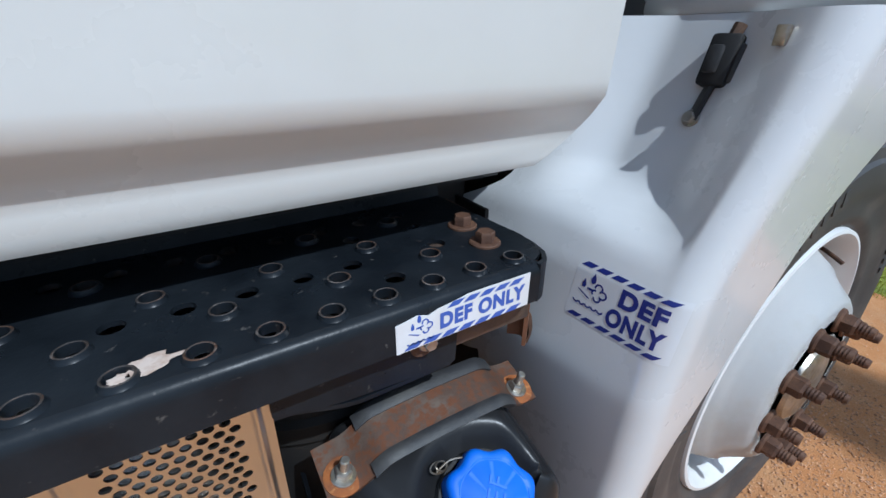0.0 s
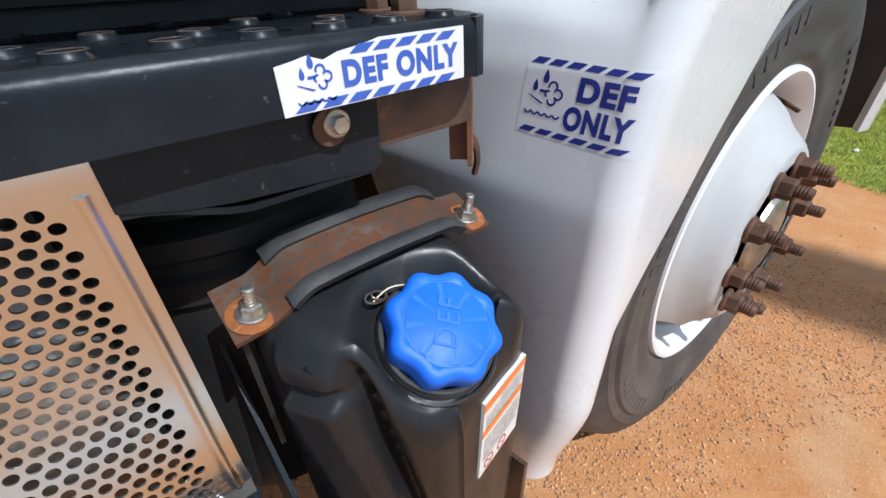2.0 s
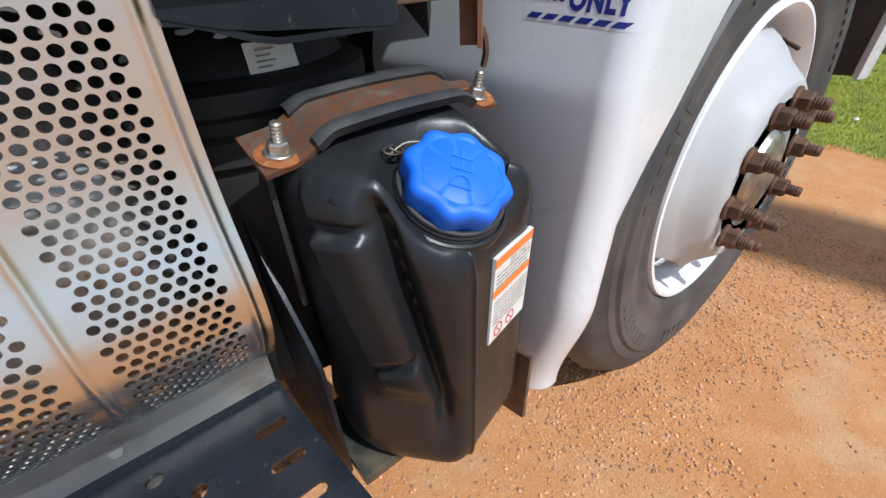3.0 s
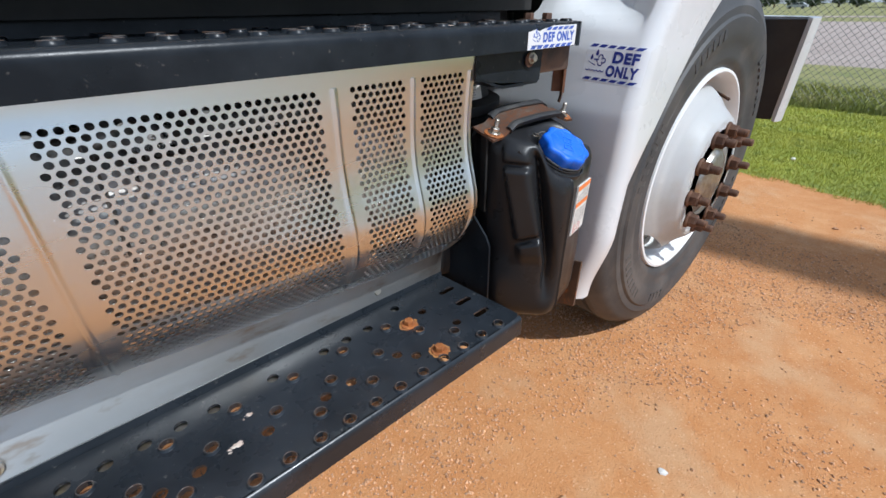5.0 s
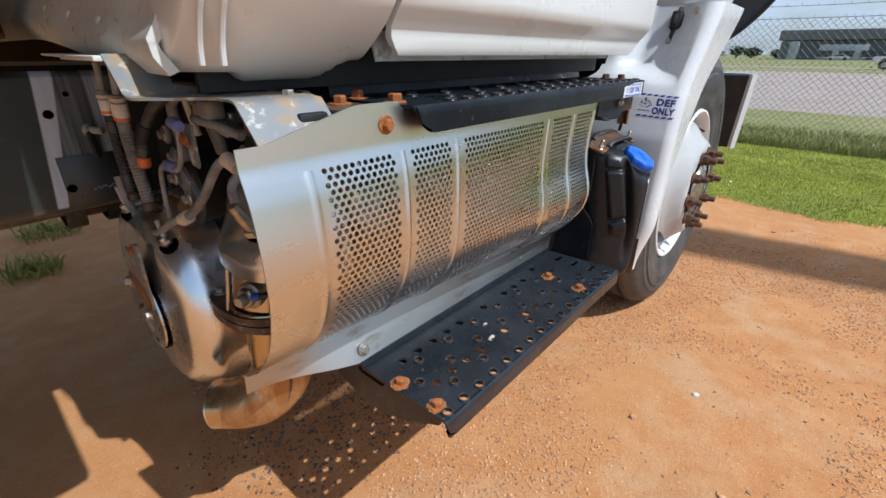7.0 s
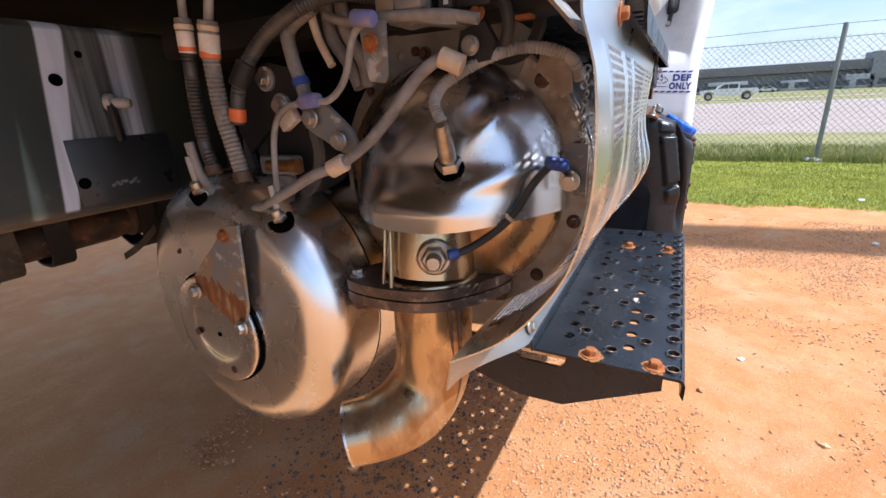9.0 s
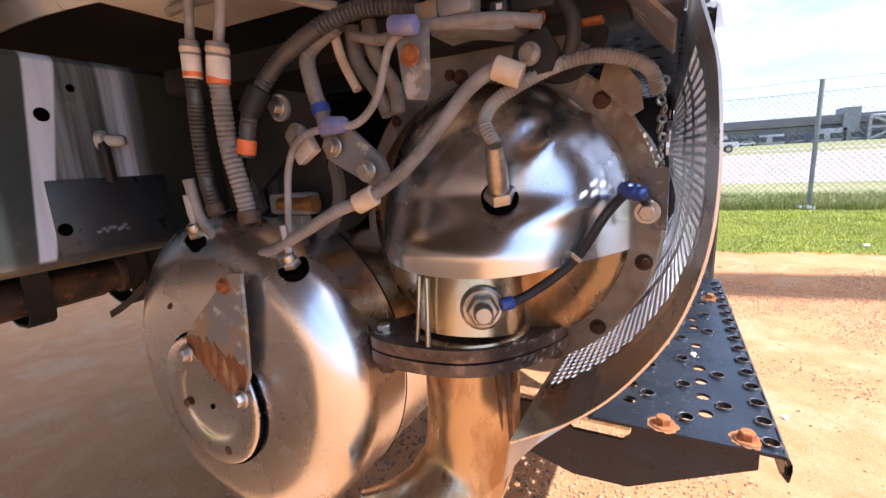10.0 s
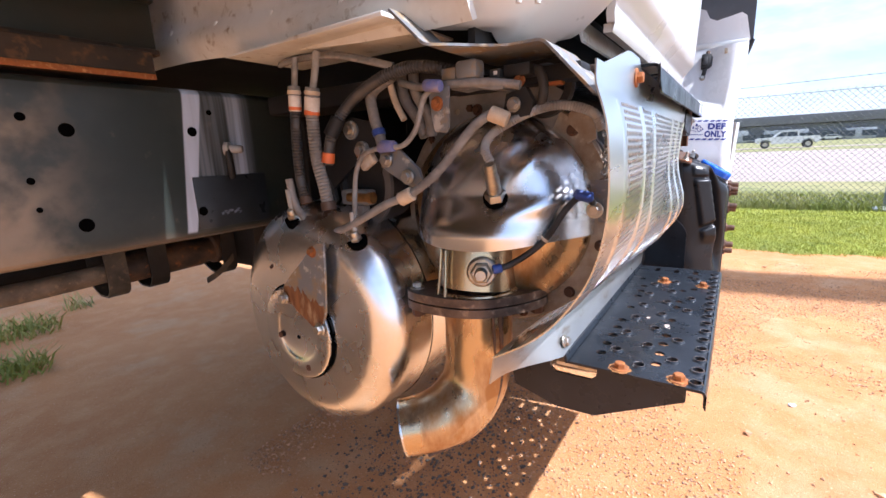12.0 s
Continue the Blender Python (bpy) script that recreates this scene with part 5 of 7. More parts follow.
def build_fender_sticker():
    tl, tr, bl = Vector((0.4765, 0.2075, 0.9115)), Vector((0.4895, 0.1010, 0.9055)), Vector((0.4535, 0.2125, 0.8465))
    c = (tr + bl) / 2
    ux, uy = (tr - tl).normalized(), (tl - bl).normalized()
    nz = ux.cross(uy).normalized()
    uy = nz.cross(ux)
    w, h = 0.112, 0.069
    st = thing("fender_sticker", c, "pale sticker with dark blue DEF ONLY lettering on the fender", "sticker")
    m = Matrix((ux, uy, nz)).transposed().to_4x4()
    m.translation = c

    def lay(ob, off):
        fine = bmesh.new()
        fine.from_mesh(ob.data)
        for _ in range(3):
            bmesh.ops.triangulate(fine, faces=fine.faces)
            long_edges = [e for e in fine.edges if e.calc_length() > 0.0035]
            if long_edges:
                bmesh.ops.subdivide_edges(fine, edges=long_edges, cuts=1)
        for v in fine.verts:
            v.co.x = rear_face(v.co.y, v.co.z) - off
        fine.to_mesh(ob.data)
        fine.free()
    bm = bmesh.new()
    sheet(bm, lambda u, v: m @ Vector((w * (u - 0.5), h * (v - 0.5), 0)), 40, 16, 0.0)
    bmesh.ops.remove_doubles(bm, verts=bm.verts, dist=1e-5)
    lay(part("backing", bm, DECAL_CLEAR, st, angle=80), 0.00022)
    up = m
    stripe_row(st, DECAL_BLUE, up, -0.053, 0.049, 0.0295, 0.0052, 6, 0.006)
    stripe_row(st, DECAL_BLUE, up, -0.053, 0.049, -0.0295, 0.0052, 6, 0.006)
    bm = bmesh.new()
    vapour_sign(bm, up @ Matrix.Translation((-0.0335, 0.002, 0)), 0.036)
    part("pictogram", bm, DECAL_BLUE, st)
    letters("DEF", 0.0475, 0.0200, DECAL_BLUE, up @ Matrix.Translation((0.0205, 0.0120, 0)), st)
    letters("ONLY", 0.0590, 0.0205, DECAL_BLUE, up @ Matrix.Translation((0.0185, -0.0125, 0)), st)
    for ob in st.children[1:]:
        lay(ob, 0.0006)


def build_step_sticker():
    x0, x1, z0, z1, y = 0.236, 0.359, 0.913, 0.9445, 0.1712
    st = thing("step_sticker", (0.3, y, z0), "torn white sticker with blue DEF ONLY lettering on the step edge", "sticker")
    m = Matrix(((1, 0, 0, (x0 + x1) / 2), (0, 0, -1, y - 0.0006), (0, 1, 0, (z0 + z1) / 2), (0, 0, 0, 1)))
    w, h = x1 - x0, z1 - z0
    rnd = random.Random(9)
    top = [(w / 2 - w * i / 14, h / 2 - (0.0 if i < 8 else 0.0035 * rnd.random()) - (0.004 * smooth(0.55, 0.75, i / 14))) for i in range(15)]
    bm = bmesh.new()
    plate(bm, [(-w / 2, -h / 2), (w / 2, -h / 2 + 0.001)] + top, [], m @ Matrix.Translation((0, 0, 0.0004)), 0.0007)
    part("backing", bm, DECAL_WHITE, st)
    up = m @ Matrix.Translation((0, 0, 0.0007))
    stripe_row(st, DECAL_BLUE_PALE, up, -0.056, 0.052, -0.0125, 0.0046, 7, 0.006)
    stripe_row(st, DECAL_BLUE_PALE, up, -0.020, 0.053, 0.0118, 0.0044, 5, 0.006)
    bm = bmesh.new()
    vapour_sign(bm, up @ Matrix.Translation((-0.0425, -0.0005, 0)), 0.022)
    part("pictogram", bm, DECAL_BLUE_PALE, st)
    letters("DEF ONLY", 0.0820, 0.0142, DECAL_BLUE_PALE, up @ Matrix.Translation((0.0155, 0.0002, 0)), st)


build_fender_sticker()
build_step_sticker()


# ---- heat shield ----
SECTION_REAR = [(0.1955, 0.925), (0.1955, 0.907), (0.1940, 0.899), (0.1885, 0.882), (0.183, 0.86), (0.1795, 0.82), (0.179, 0.785), (0.1815, 0.755), (0.188, 0.725), (0.199, 0.695), (0.217, 0.665), (0.241, 0.635), (0.272, 0.608), (0.315, 0.581)]
SECTION_FRONT = [(0.1955, 0.925), (0.1955, 0.907), (0.1962, 0.899), (0.1980, 0.882), (0.2005, 0.86), (0.2035, 0.82), (0.2035, 0.79), (0.1995, 0.76), (0.192, 0.732), (0.186, 0.705), (0.187, 0.675), (0.200, 0.642), (0.230, 0.600), (0.273, 0.561)]


def shield_profile(x):
    """The cross-section from the top fold down to the lower fold: a plain curve at the rear, an S towards the front."""
    t = smooth(-0.70, 0.15, x)
    return [(0, a[0] + (b[0] - a[0]) * t, a[1] + (b[1] - a[1]) * t) for a, b in zip(SECTION_REAR, SECTION_FRONT)]


SHIELD_LEN = 0.43
_rows = {}


def shield_at(x, s):
    """The point of the shield at x, s metres down from the top fold."""
    key = round(x, 3)
    if key not in _rows:
        _rows[key] = spline(shield_profile(x), 6)
    p = along_cached(key, min(max(s / SHIELD_LEN, 0), 1))
    return Vector((x, p.y, p.z))


_cuts = {}


def along_cached(key, u):
    pts = _rows[key]
    if key not in _cuts:
        c = [0.0]
        for a, b in zip(pts, pts[1:]):
            c.append(c[-1] + (b - a).length)
        _cuts[key] = c
    c = _cuts[key]
    s = u * c[-1]
    i = int(np.searchsorted(c, s, side="right")) - 1
    i = min(max(i, 0), len(pts) - 2)
    return pts[i].lerp(pts[i + 1], (s - c[i]) / max(c[i + 1] - c[i], 1e-9))


def shield_normal(x, s):
    e = 0.004
    a, b = shield_at(x, max(s - e, 0)), shield_at(x, min(s + e, SHIELD_LEN))
    d = (b - a).normalized()
    return Vector((0, d.z, -d.y))


def perforated(x0, x1, s0, s1, pitch, row, r, th):
    """Staggered round holes through the sheet between x0..x1 and s0..s1, cell by cell."""
    verts, faces = [], []
    nx, ns = max(1, round((x1 - x0) / pitch)), max(1, round((s1 - s0) / row))
    px, ps = (x1 - x0) / (nx + 0.5), (s1 - s0) / ns

    seen = {}

    def put(x, s):
        key = (round(x, 5), round(s, 5))
        if key not in seen:
            p, n = shield_at(x, s), shield_normal(x, s)
            verts.append(p)
            verts.append(p - n * th)
            seen[key] = len(verts) - 2
        return seen[key]

    def quad(xa, xb, sa, sb):
        k = [put(xa, sa), put((xa + xb) / 2, sa), put(xb, sa), put(xb, sa + (sb - sa) / 3), put(xb, sa + (sb - sa) * 2 / 3), put(xb, sb), put((xa + xb) / 2, sb), put(xa, sb),
             put(xa, sa + (sb - sa) * 2 / 3), put(xa, sa + (sb - sa) / 3)]
        faces.append(tuple(reversed(k)))
        faces.append(tuple(q + 1 for q in k))
    for j in range(ns):
        sa = s0 + j * ps
        off = 0.5 * px * (j % 2)
        if off:
            quad(x0, x0 + off, sa, sa + ps)
        else:
            quad(x1 - 0.5 * px, x1, sa, sa + ps)
        for i in range(nx):
            xa = x0 + off + i * px
            cx, cs = xa + px / 2, sa + ps / 2
            rim = []
            for k in range(4):
                rim.append((xa + px * k / 4, sa))
            for k in range(3):
                rim.append((xa + px, sa + ps * k / 3))
            for k in range(4):
                rim.append((xa + px * (1 - k / 4), sa + ps))
            for k in range(3):
                rim.append((xa, sa + ps * (1 - k / 3)))
            out = [put(*q) for q in rim]
            inn = []
            for qx, qs in rim:
                a = math.atan2((qs - cs) / ps, (qx - cx) / px)
                inn.append(put(cx + r * math.cos(a), cs + r * math.sin(a)))
            for k in range(14):
                n = (k + 1) % 14
                faces.append((out[k], inn[k], inn[n], out[n]))
                faces.append((out[k] + 1, out[n] + 1, inn[n] + 1, inn[k] + 1))
                faces.append((inn[k], inn[k] + 1, inn[n] + 1, inn[n]))
    me = bpy.data.meshes.new("perforated_panel")
    me.from_pydata(verts, [], faces)
    me.materials.append(SHEET)
    me.shade_smooth()
    me.set_sharp_from_angle(angle=radians(40))
    return me


PANELS = [(-0.613, -0.498), (-0.470, -0.383), (-0.352, -0.094), (-0.058, 0.027), (0.050, 0.133)]
RIDGES = [-0.628, -0.484, -0.370, -0.078, 0.038, 0.142]


def build_shield():
    shield = thing("heat_shield", (-0.27, 0.25, 0.54), "brushed metal heat shield with rows of round holes", "heat shield")
    th, s_a, s_b = 0.0018, 0.036, 0.418
    for a, b in PANELS:
        hang(new("perforated_panel", perforated(a, b, s_a, s_b, 0.0105, 0.0091, 0.0036, th)), shield)
    # plain bands between the panels
    ends = [-0.702] + [v for p in PANELS for v in p] + [0.152]
    for a, b in zip(ends[::2], ends[1::2]):
        mid = [r for r in RIDGES if a < r < b]

        def skin(u, v, a=a, b=b, mid=mid):
            x, s = a + (b - a) * u, s_a + (s_b - s_a) * v
            p = shield_at(x, s)
            for r in mid:
                p += shield_normal(x, s) * 0.0022 * math.exp(-((x - r) / 0.0028) ** 2)
            return p
        bm = bmesh.new()
        sheet(bm, skin, 24, 46, -th)
        part("band", bm, SHEET, shield, angle=60)
    for s0, s1, nm in ((0.0, s_a, "upper_band"), (s_b, SHIELD_LEN, "lower_band")):
        bm = bmesh.new()
        sheet(bm, lambda u, v: shield_at(-0.702 + 0.854 * u, s0 + (s1 - s0) * v), 60, 6, -th)
        part(nm, bm, SHEET, shield, angle=60)

    # flat top flange, cut away towards the rear
    def top(u, v):
        x = -0.702 + 0.854 * u
        z1 = 0.918 + 0.037 * min(max((x + 0.70) / 0.145, 0), 1) if x < -0.478 else 0.943
        return Vector((x, 0.1955, 0.9235 + (max(z1, 0.9245) - 0.9235) * v))
    bm = bmesh.new()
    sheet(bm, top, 60, 2, th)
    part("top_flange", bm, SHEET, shield)

    def bottom(u, v):
        x = -0.698 + 0.848 * u
        p = shield_at(x, SHIELD_LEN)
        t = (x + 0.698) / 0.848
        low = Vector((x, 0.322 - 0.042 * smooth(0, 0.24, t), 0.541 - 0.036 * smooth(0.0, 0.3, t)))
        return p.lerp(low, v)
    bm = bmesh.new()
    sheet(bm, bottom, 40, 4, -th)
    part("lower_flange", bm, SHEET_DULL, shield, "dull dirty lower flange")
    # dark plate added to block the view through to the white fender
    bm = bmesh.new()
    plate(bm, [(0.212, 0.925), (0.212, 0.70), (0.222, 0.66), (0.25, 0.615), (0.288, 0.57), (0.42, 0.57), (0.42, 0.925)], [], Matrix(((0, 0, -1, 0.118), (1, 0, 0, 0), (0, 1, 0, 0), (0, 0, 0, 1))), 0.003)
    part("end_baffle", bm, BLACK_DULL, shield, "added dark plate closing off the front end")
    part_of("bolt", BOLT_ORANGE, facing((-0.508, 0.1952, 0.928), (0, -1, 0)) @ Matrix.Scale(0.78, 4), shield, "large rusty orange bolt")
    for bx in (-0.505, 0.002):
        part_of("bolt", BOLT_ZINC, facing((bx, 0.286, 0.532), (0, -0.9, 0.25)), shield, "zinc bolt with a rust ring")
    return shield


build_shield()
bm = bmesh.new()
box(bm, (-0.55, 0.20, 0.938), (-0.48, 0.33, 0.946), 0.002)
ob = solid("shield_bracket", bm, RUST_BRACKET, "rusty bracket that carries the heat shield", "bracket")
part_of("bolt", BOLT_ORANGE, pose(-0.510, 0.284, 0.946), ob, "rusty orange bolt")


# ---- fluid tank, its strap and the parts above it ----
def build_tank():
    tank = thing("fluid_tank", (0.28, 0.17, 0.41), "black moulded plastic fluid tank with a blue screw cap", "tank")
    # outline in plan, seen from above, anticlockwise from the outer seam
    plan = [(0.278, 0.087), (0.300, 0.094), (0.335, 0.103), (0.370, 0.113), (0.387, 0.138), (0.386, 0.235), (0.370, 0.252), (0.215, 0.252), (0.196, 0.236), (0.189, 0.196), (0.200, 0.158), (0.236, 0.110), (0.257, 0.090)]
    loop = spline([(*p, 0) for p in plan] + [(*plan[0], 0)], 14)[:-1]
    c = Vector((0.29, 0.170, 0))
    n, rows = len(loop), 120
    z0 = 0.440
    # way back from the seam along the outline, over the front column to the pressed face
    way, back = 0.0, [0.0] * n
    for i in range(n - 1, -1, -1):
        way += (loop[i] - loop[(i + 1) % n]).length
        back[i] = way
    cap_c, axis = Vector((0.295, 0.129, 0.7565)), Vector((0.02, -0.52, 0.85)).normalized()

    def top_z(x, y):
        slope = 0.800 - 0.30 * max(0, 0.205 - y) - 0.05 * smooth(0.34, 0.39, x)
        # the filler boss: a tilted flat round the neck
        d = math.hypot(x - cap_c.x, (y - cap_c.y) * 1.15)
        boss = cap_c.z - 0.010 + (y - cap_c.y) * 0.60
        return slope + (boss - slope) * smooth(0.066, 0.046, d)

    def pressed(d, z):
        """Relief of the face beside the front column: a channel, then three pads one below the other."""
        k = min(max((z - 0.62) / 0.125, -0.45), 1.3)
        mid = 0.041 + 0.027 * k
        chan = math.exp(-((d - mid) / (0.0085 + 0.005 * smooth(0.62, 0.5, z))) ** 2) * smooth(0.462, 0.54, z) * (1 - 0.6 * smooth(0.75, 0.785, z))
        a = 0.054 + 0.025 * k
        b = a + 0.040
        across = smooth(a - 0.006, a + 0.004, d) * (1 - smooth(b - 0.005, b + 0.006, d))
        low = 0.012 * (d - a) / 0.04
        pad_b = smooth(0.622 - low, 0.632 - low, z) * (1 - smooth(0.738, 0.747, z))
        pad_a = smooth(0.7505, 0.754, z) * (1 - smooth(0.778, 0.784, z))
        pad_c = smooth(0.560, 0.592, z) * (1 - smooth(0.612 - low, 0.617 - low, z))
        wide = smooth(0.150, 0.172, d) * (1 - smooth(0.20, 0.22, d)) * smooth(0.50, 0.53, z) * (1 - smooth(0.70, 0.73, z))
        return -0.019 * chan + across * (0.0135 * pad_b + 0.0065 * pad_a + 0.0095 * pad_c) - 0.004 * wide

    bm = bmesh.new()
    grid = []
    for j in range(rows + 1):
        v = j / rows
        row = []
        for i, p in enumerate(loop):
            q = p - c
            h = top_z(c.x + q.x * 0.86, c.y + q.y * 0.86) - z0
            zz = z0 + h * v
            e = 1.0
            d_top, d_low = (1 - v) * h, v * h
            if d_top < 0.034:
                e *= 1 - 0.20 * (1 - math.sqrt(max(0, 1 - (1 - d_top / 0.034) ** 2)))
            if d_low < 0.045:
                e *= 1 - 0.26 * (1 - math.sqrt(max(0, 1 - (1 - d_low / 0.045) ** 2)))
            e *= 1 - 0.05 * (1 - v)
            seam = 0.0024 * math.exp(-(min(back[i], way - back[i]) / 0.0016) ** 2) if 0.02 < v < 0.97 else 0
            r = c + q * e + q.normalized() * ((pressed(back[i], zz) if v > 0.05 else 0) * smooth(0.0, 0.02, d_top) + seam)
            row.append(bm.verts.new((r.x, r.y, zz + 0.0006 * noise.noise(r * 30))))
        grid.append(row)
    for a, b in zip(grid, grid[1:]):
        for i in range(n):
            bm.faces.new((a[i], a[(i + 1) % n], b[(i + 1) % n], b[i]))
    # crowned lid of the tank
    for k in [1 - 0.06 * q for q in range(1, 16)]:
        row = []
        for p in loop:
            r = c + (p - c) * (0.8 * k)
            row.append(bm.verts.new((r.x, r.y, top_z(r.x, r.y))))
        for i in range(n):
            bm.faces.new((grid[-1][i], grid[-1][(i + 1) % n], row[(i + 1) % n], row[i]))
        grid.append(row)
    bm.faces.new(grid[-1])
    bm.faces.new(grid[0][::-1])
    part("tank_body", bm, TANK, tank, angle=60)
    # moulded arrow mark on the upper pad
    bm = bmesh.new()
    am = facing((0.2045, 0.1475, 0.766), (-0.83, -0.55, 0.1), (-0.55, 0.83, 0))
    for lo, hi, turn in (((-0.0008, -0.006, -0.002), (0.0008, 0.006, 0.0012), 0), ((-0.0008, -0.006, -0.002), (0.0008, 0.000, 0.0012), 45), ((-0.0008, -0.006, -0.002), (0.0008, 0.000, 0.0012), -45)):
        box(bm, lo, hi, 0, am @ Matrix.Translation((0, -0.005 if turn else 0, 0)) @ Matrix.Rotation(radians(turn), 4, "Z") @ Matrix.Translation((0, 0.006 if turn else 0, 0)))
    part("moulded_arrow", bm, TANK, tank)

    m = facing(cap_c, axis, (1, 0, 0))
    bm = bmesh.new()
    lathe(bm, [(0.0515, -0.030), (0.0510, -0.012), (0.0495, -0.0095), (0.0475, -0.009), (0.0465, -0.013), (0.0450, -0.013)], m, 56)
    part("neck_collar", bm, TANK, tank)
    bm = bmesh.new()
    for k in range(4):
        ring(bm, [(0.0440 - 0.0006 * k + 0.0021 * math.cos(a), -0.0145 + 0.0042 * k + 0.0018 * math.sin(a)) for a in [math.pi * q / 4 for q in range(8)]], m, 48)
    part("neck_seal", bm, RUBBER, tank, "stacked black rubber rings")

    def lobes(a, r):
        return r * (1 + (0.058 * math.cos(8 * a + 0.4) - 0.012) * smooth(0.028, 0.039, r))
    bm = bmesh.new()
    lathe(bm, [(0.0400, -0.006), (0.0413, -0.004), (0.0415, 0.011), (0.0410, 0.0145), (0.0390, 0.0172), (0.0355, 0.0184), (0.0325, 0.0186), (0.0318, 0.0180), (0.0306, 0.0180), (0.0298, 0.0186), (0.0, 0.0190)], m, 96, lobes)
    cap = part("cap", bm, BLUE_CAP, tank, "bright blue lobed plastic screw cap", angle=40)
    word = letters("DEF", 0.036, 0.0165, BLUE_CAP, m @ Matrix.Rotation(radians(48), 4, "Z") @ Matrix.Translation((0, 0, 0.0196)), cap, "embossed_lettering", 0.0)
    rim_bm = bmesh.new()
    rim_bm.from_mesh(word.data)
    bmesh.ops.solidify(rim_bm, geom=rim_bm.faces[:], thickness=0.0011)
    rim_bm.to_mesh(word.data)
    rim_bm.free()
    bm = bmesh.new()
    a = cap_c + m.to_3x3() @ Vector((-0.026, 0.0385, 0)) + axis * 0.002
    for k, (tilt, rr) in enumerate((((0.2, -0.35, 0.9), 0.0085), ((0.5, -0.3, 0.8), 0.0075))):
        ringm = facing(a + Vector((0.003 * k - 0.002, 0.003, 0.004)), tilt)
        tube(bm, [ringm @ Vector((rr * math.cos(t), rr * 0.55 * math.sin(t), 0)) for t in [2 * math.pi * i / 14 for i in range(15)]], 0.0009, 6, 2)
    tube(bm, [a + Vector((-0.006, 0.000, 0.004)), a + Vector((0.008, 0.002, 0.007)), a + Vector((0.022, -0.001, 0.005)), a + Vector((0.034, -0.004, 0.000))], 0.0010, 6, 5)
    part("tether", bm, CHAIN, tank, "thin wire tether and ring")

    # warning label
    tl, tr, bl = Vector((0.3035, 0.0958, 0.7000)), Vector((0.3725, 0.1130, 0.696)), Vector((0.2970, 0.0965, 0.607))
    ux = (tr - tl).normalized()
    uy = (tl - bl)
    uy = (uy - ux * uy.dot(ux)).normalized()
    nz = ux.cross(uy)
    lm = Matrix((ux, uy, nz)).transposed().to_4x4()
    lm.translation = (tr + bl) / 2 + nz * 0.0035
    w, h = 0.066, 0.094
    bm = bmesh.new()
    box(bm, (-w / 2, -h / 2, -0.004), (w / 2, h / 2, 0), 0, lm)
    lab = part("warning_label", bm, LABEL_PAPER, tank, "white warning label with orange bands")
    up = lm @ Matrix.Translation((0, 0, 0.0003))
    for y0, y1 in ((0.037, 0.046), (0.006, 0.014)):
        bm = bmesh.new()
        flat(bm, [(-w / 2, y0), (w / 2, y0), (w / 2, y1), (-w / 2, y1)], up)
        part("orange_band", bm, LABEL_ORANGE, lab)
    letters("DEF ONLY", 0.034, 0.0062, LABEL_INK, up @ Matrix.Translation((0.010, 0.0325, 0)), lab, bold=0.0)
    rnd = random.Random(3)
    bm = bmesh.new()
    for k in range(11):
        y = 0.027 - 0.0042 * k - (0.012 if k > 3 else 0)
        x = -w / 2 + 0.004
        while x < w / 2 - 0.006:
            q = min(x + rnd.uniform(0.005, 0.014), w / 2 - 0.003)
            flat(bm, [(x, y), (q, y), (q, y + 0.0016), (x, y + 0.0016)], up)
            x = q + 0.0016
    tagged(part("print_bars", bm, LABEL_INK, lab), kind="stuff")
    for x in (-0.018, 0.004):
        bm = bmesh.new()
        ring(bm, [(0.0075, 0), (0.0060, 0), (0.0060, 0.0001), (0.0075, 0.0001)], up @ Matrix.Translation((x, -0.037, 0)), 24)
        flat(bm, [(x - 0.0048, -0.0330), (x - 0.0040, -0.0324), (x + 0.0050, -0.0412), (x + 0.0042, -0.0420)], up)
        part("red_ring_sign", bm, LABEL_RED, lab)


build_tank()


def build_strap():
    strap = thing("tank_strap", (0.285, 0.20, 0.79), "rusty steel hold-down strap with rubber edging over the tank", "strap")

    def skin(u, v):
        x = 0.176 + 0.216 * u
        arch = 0.012 * smooth(0.10, 0.26, u) * (1 - smooth(0.78, 0.92, u)) + 0.006 * math.sin(u * 3.1416)
        return Vector((x, 0.176 + 0.046 * v, 0.788 + 0.014 * v + arch))
    bm = bmesh.new()
    sheet(bm, skin, 50, 10, 0.004)
    part("strap_plate", bm, RUST_STRAP, strap, angle=40)
    for v0, v1 in ((-0.10, 0.16), (0.80, 1.10)):
        bm = bmesh.new()

        def edging(u, v):
            p = skin(0.175 + 0.685 * u, v0 + (v1 - v0) * v)
            return p + Vector((0, 0, 0.0035 + 0.0015 * math.sin(v * 3.1416)))
        sheet(bm, edging, 40, 6, 0.0085)
        part("rubber_edge", bm, EDGING, strap, angle=50)
    for x in (0.193, 0.377):
        part_of("stud_nut", STUD_ZINC, pose(x, 0.191, 0.7945, 12, 0, 20) @ Matrix.Scale(0.85, 4), strap, "zinc stud and nut with a rust ring")
        bm = bmesh.new()
        lathe(bm, [(0.0165, 0.0), (0.0165, 0.0012), (0.012, 0.0018)], pose(x, 0.191, 0.7935, 16, 0, 0), 20)
        part("rust_ring", bm, RUST_ORANGE, strap)
    bm = bmesh.new()
    sheet(bm, lambda u, v: Vector((0.181 + 0.002 * u, 0.196 + 0.014 * u, 0.79 - 0.13 * v)), 3, 8, 0.004)
    part("strap_leg", bm, BLACK_DULL, strap)


build_strap()

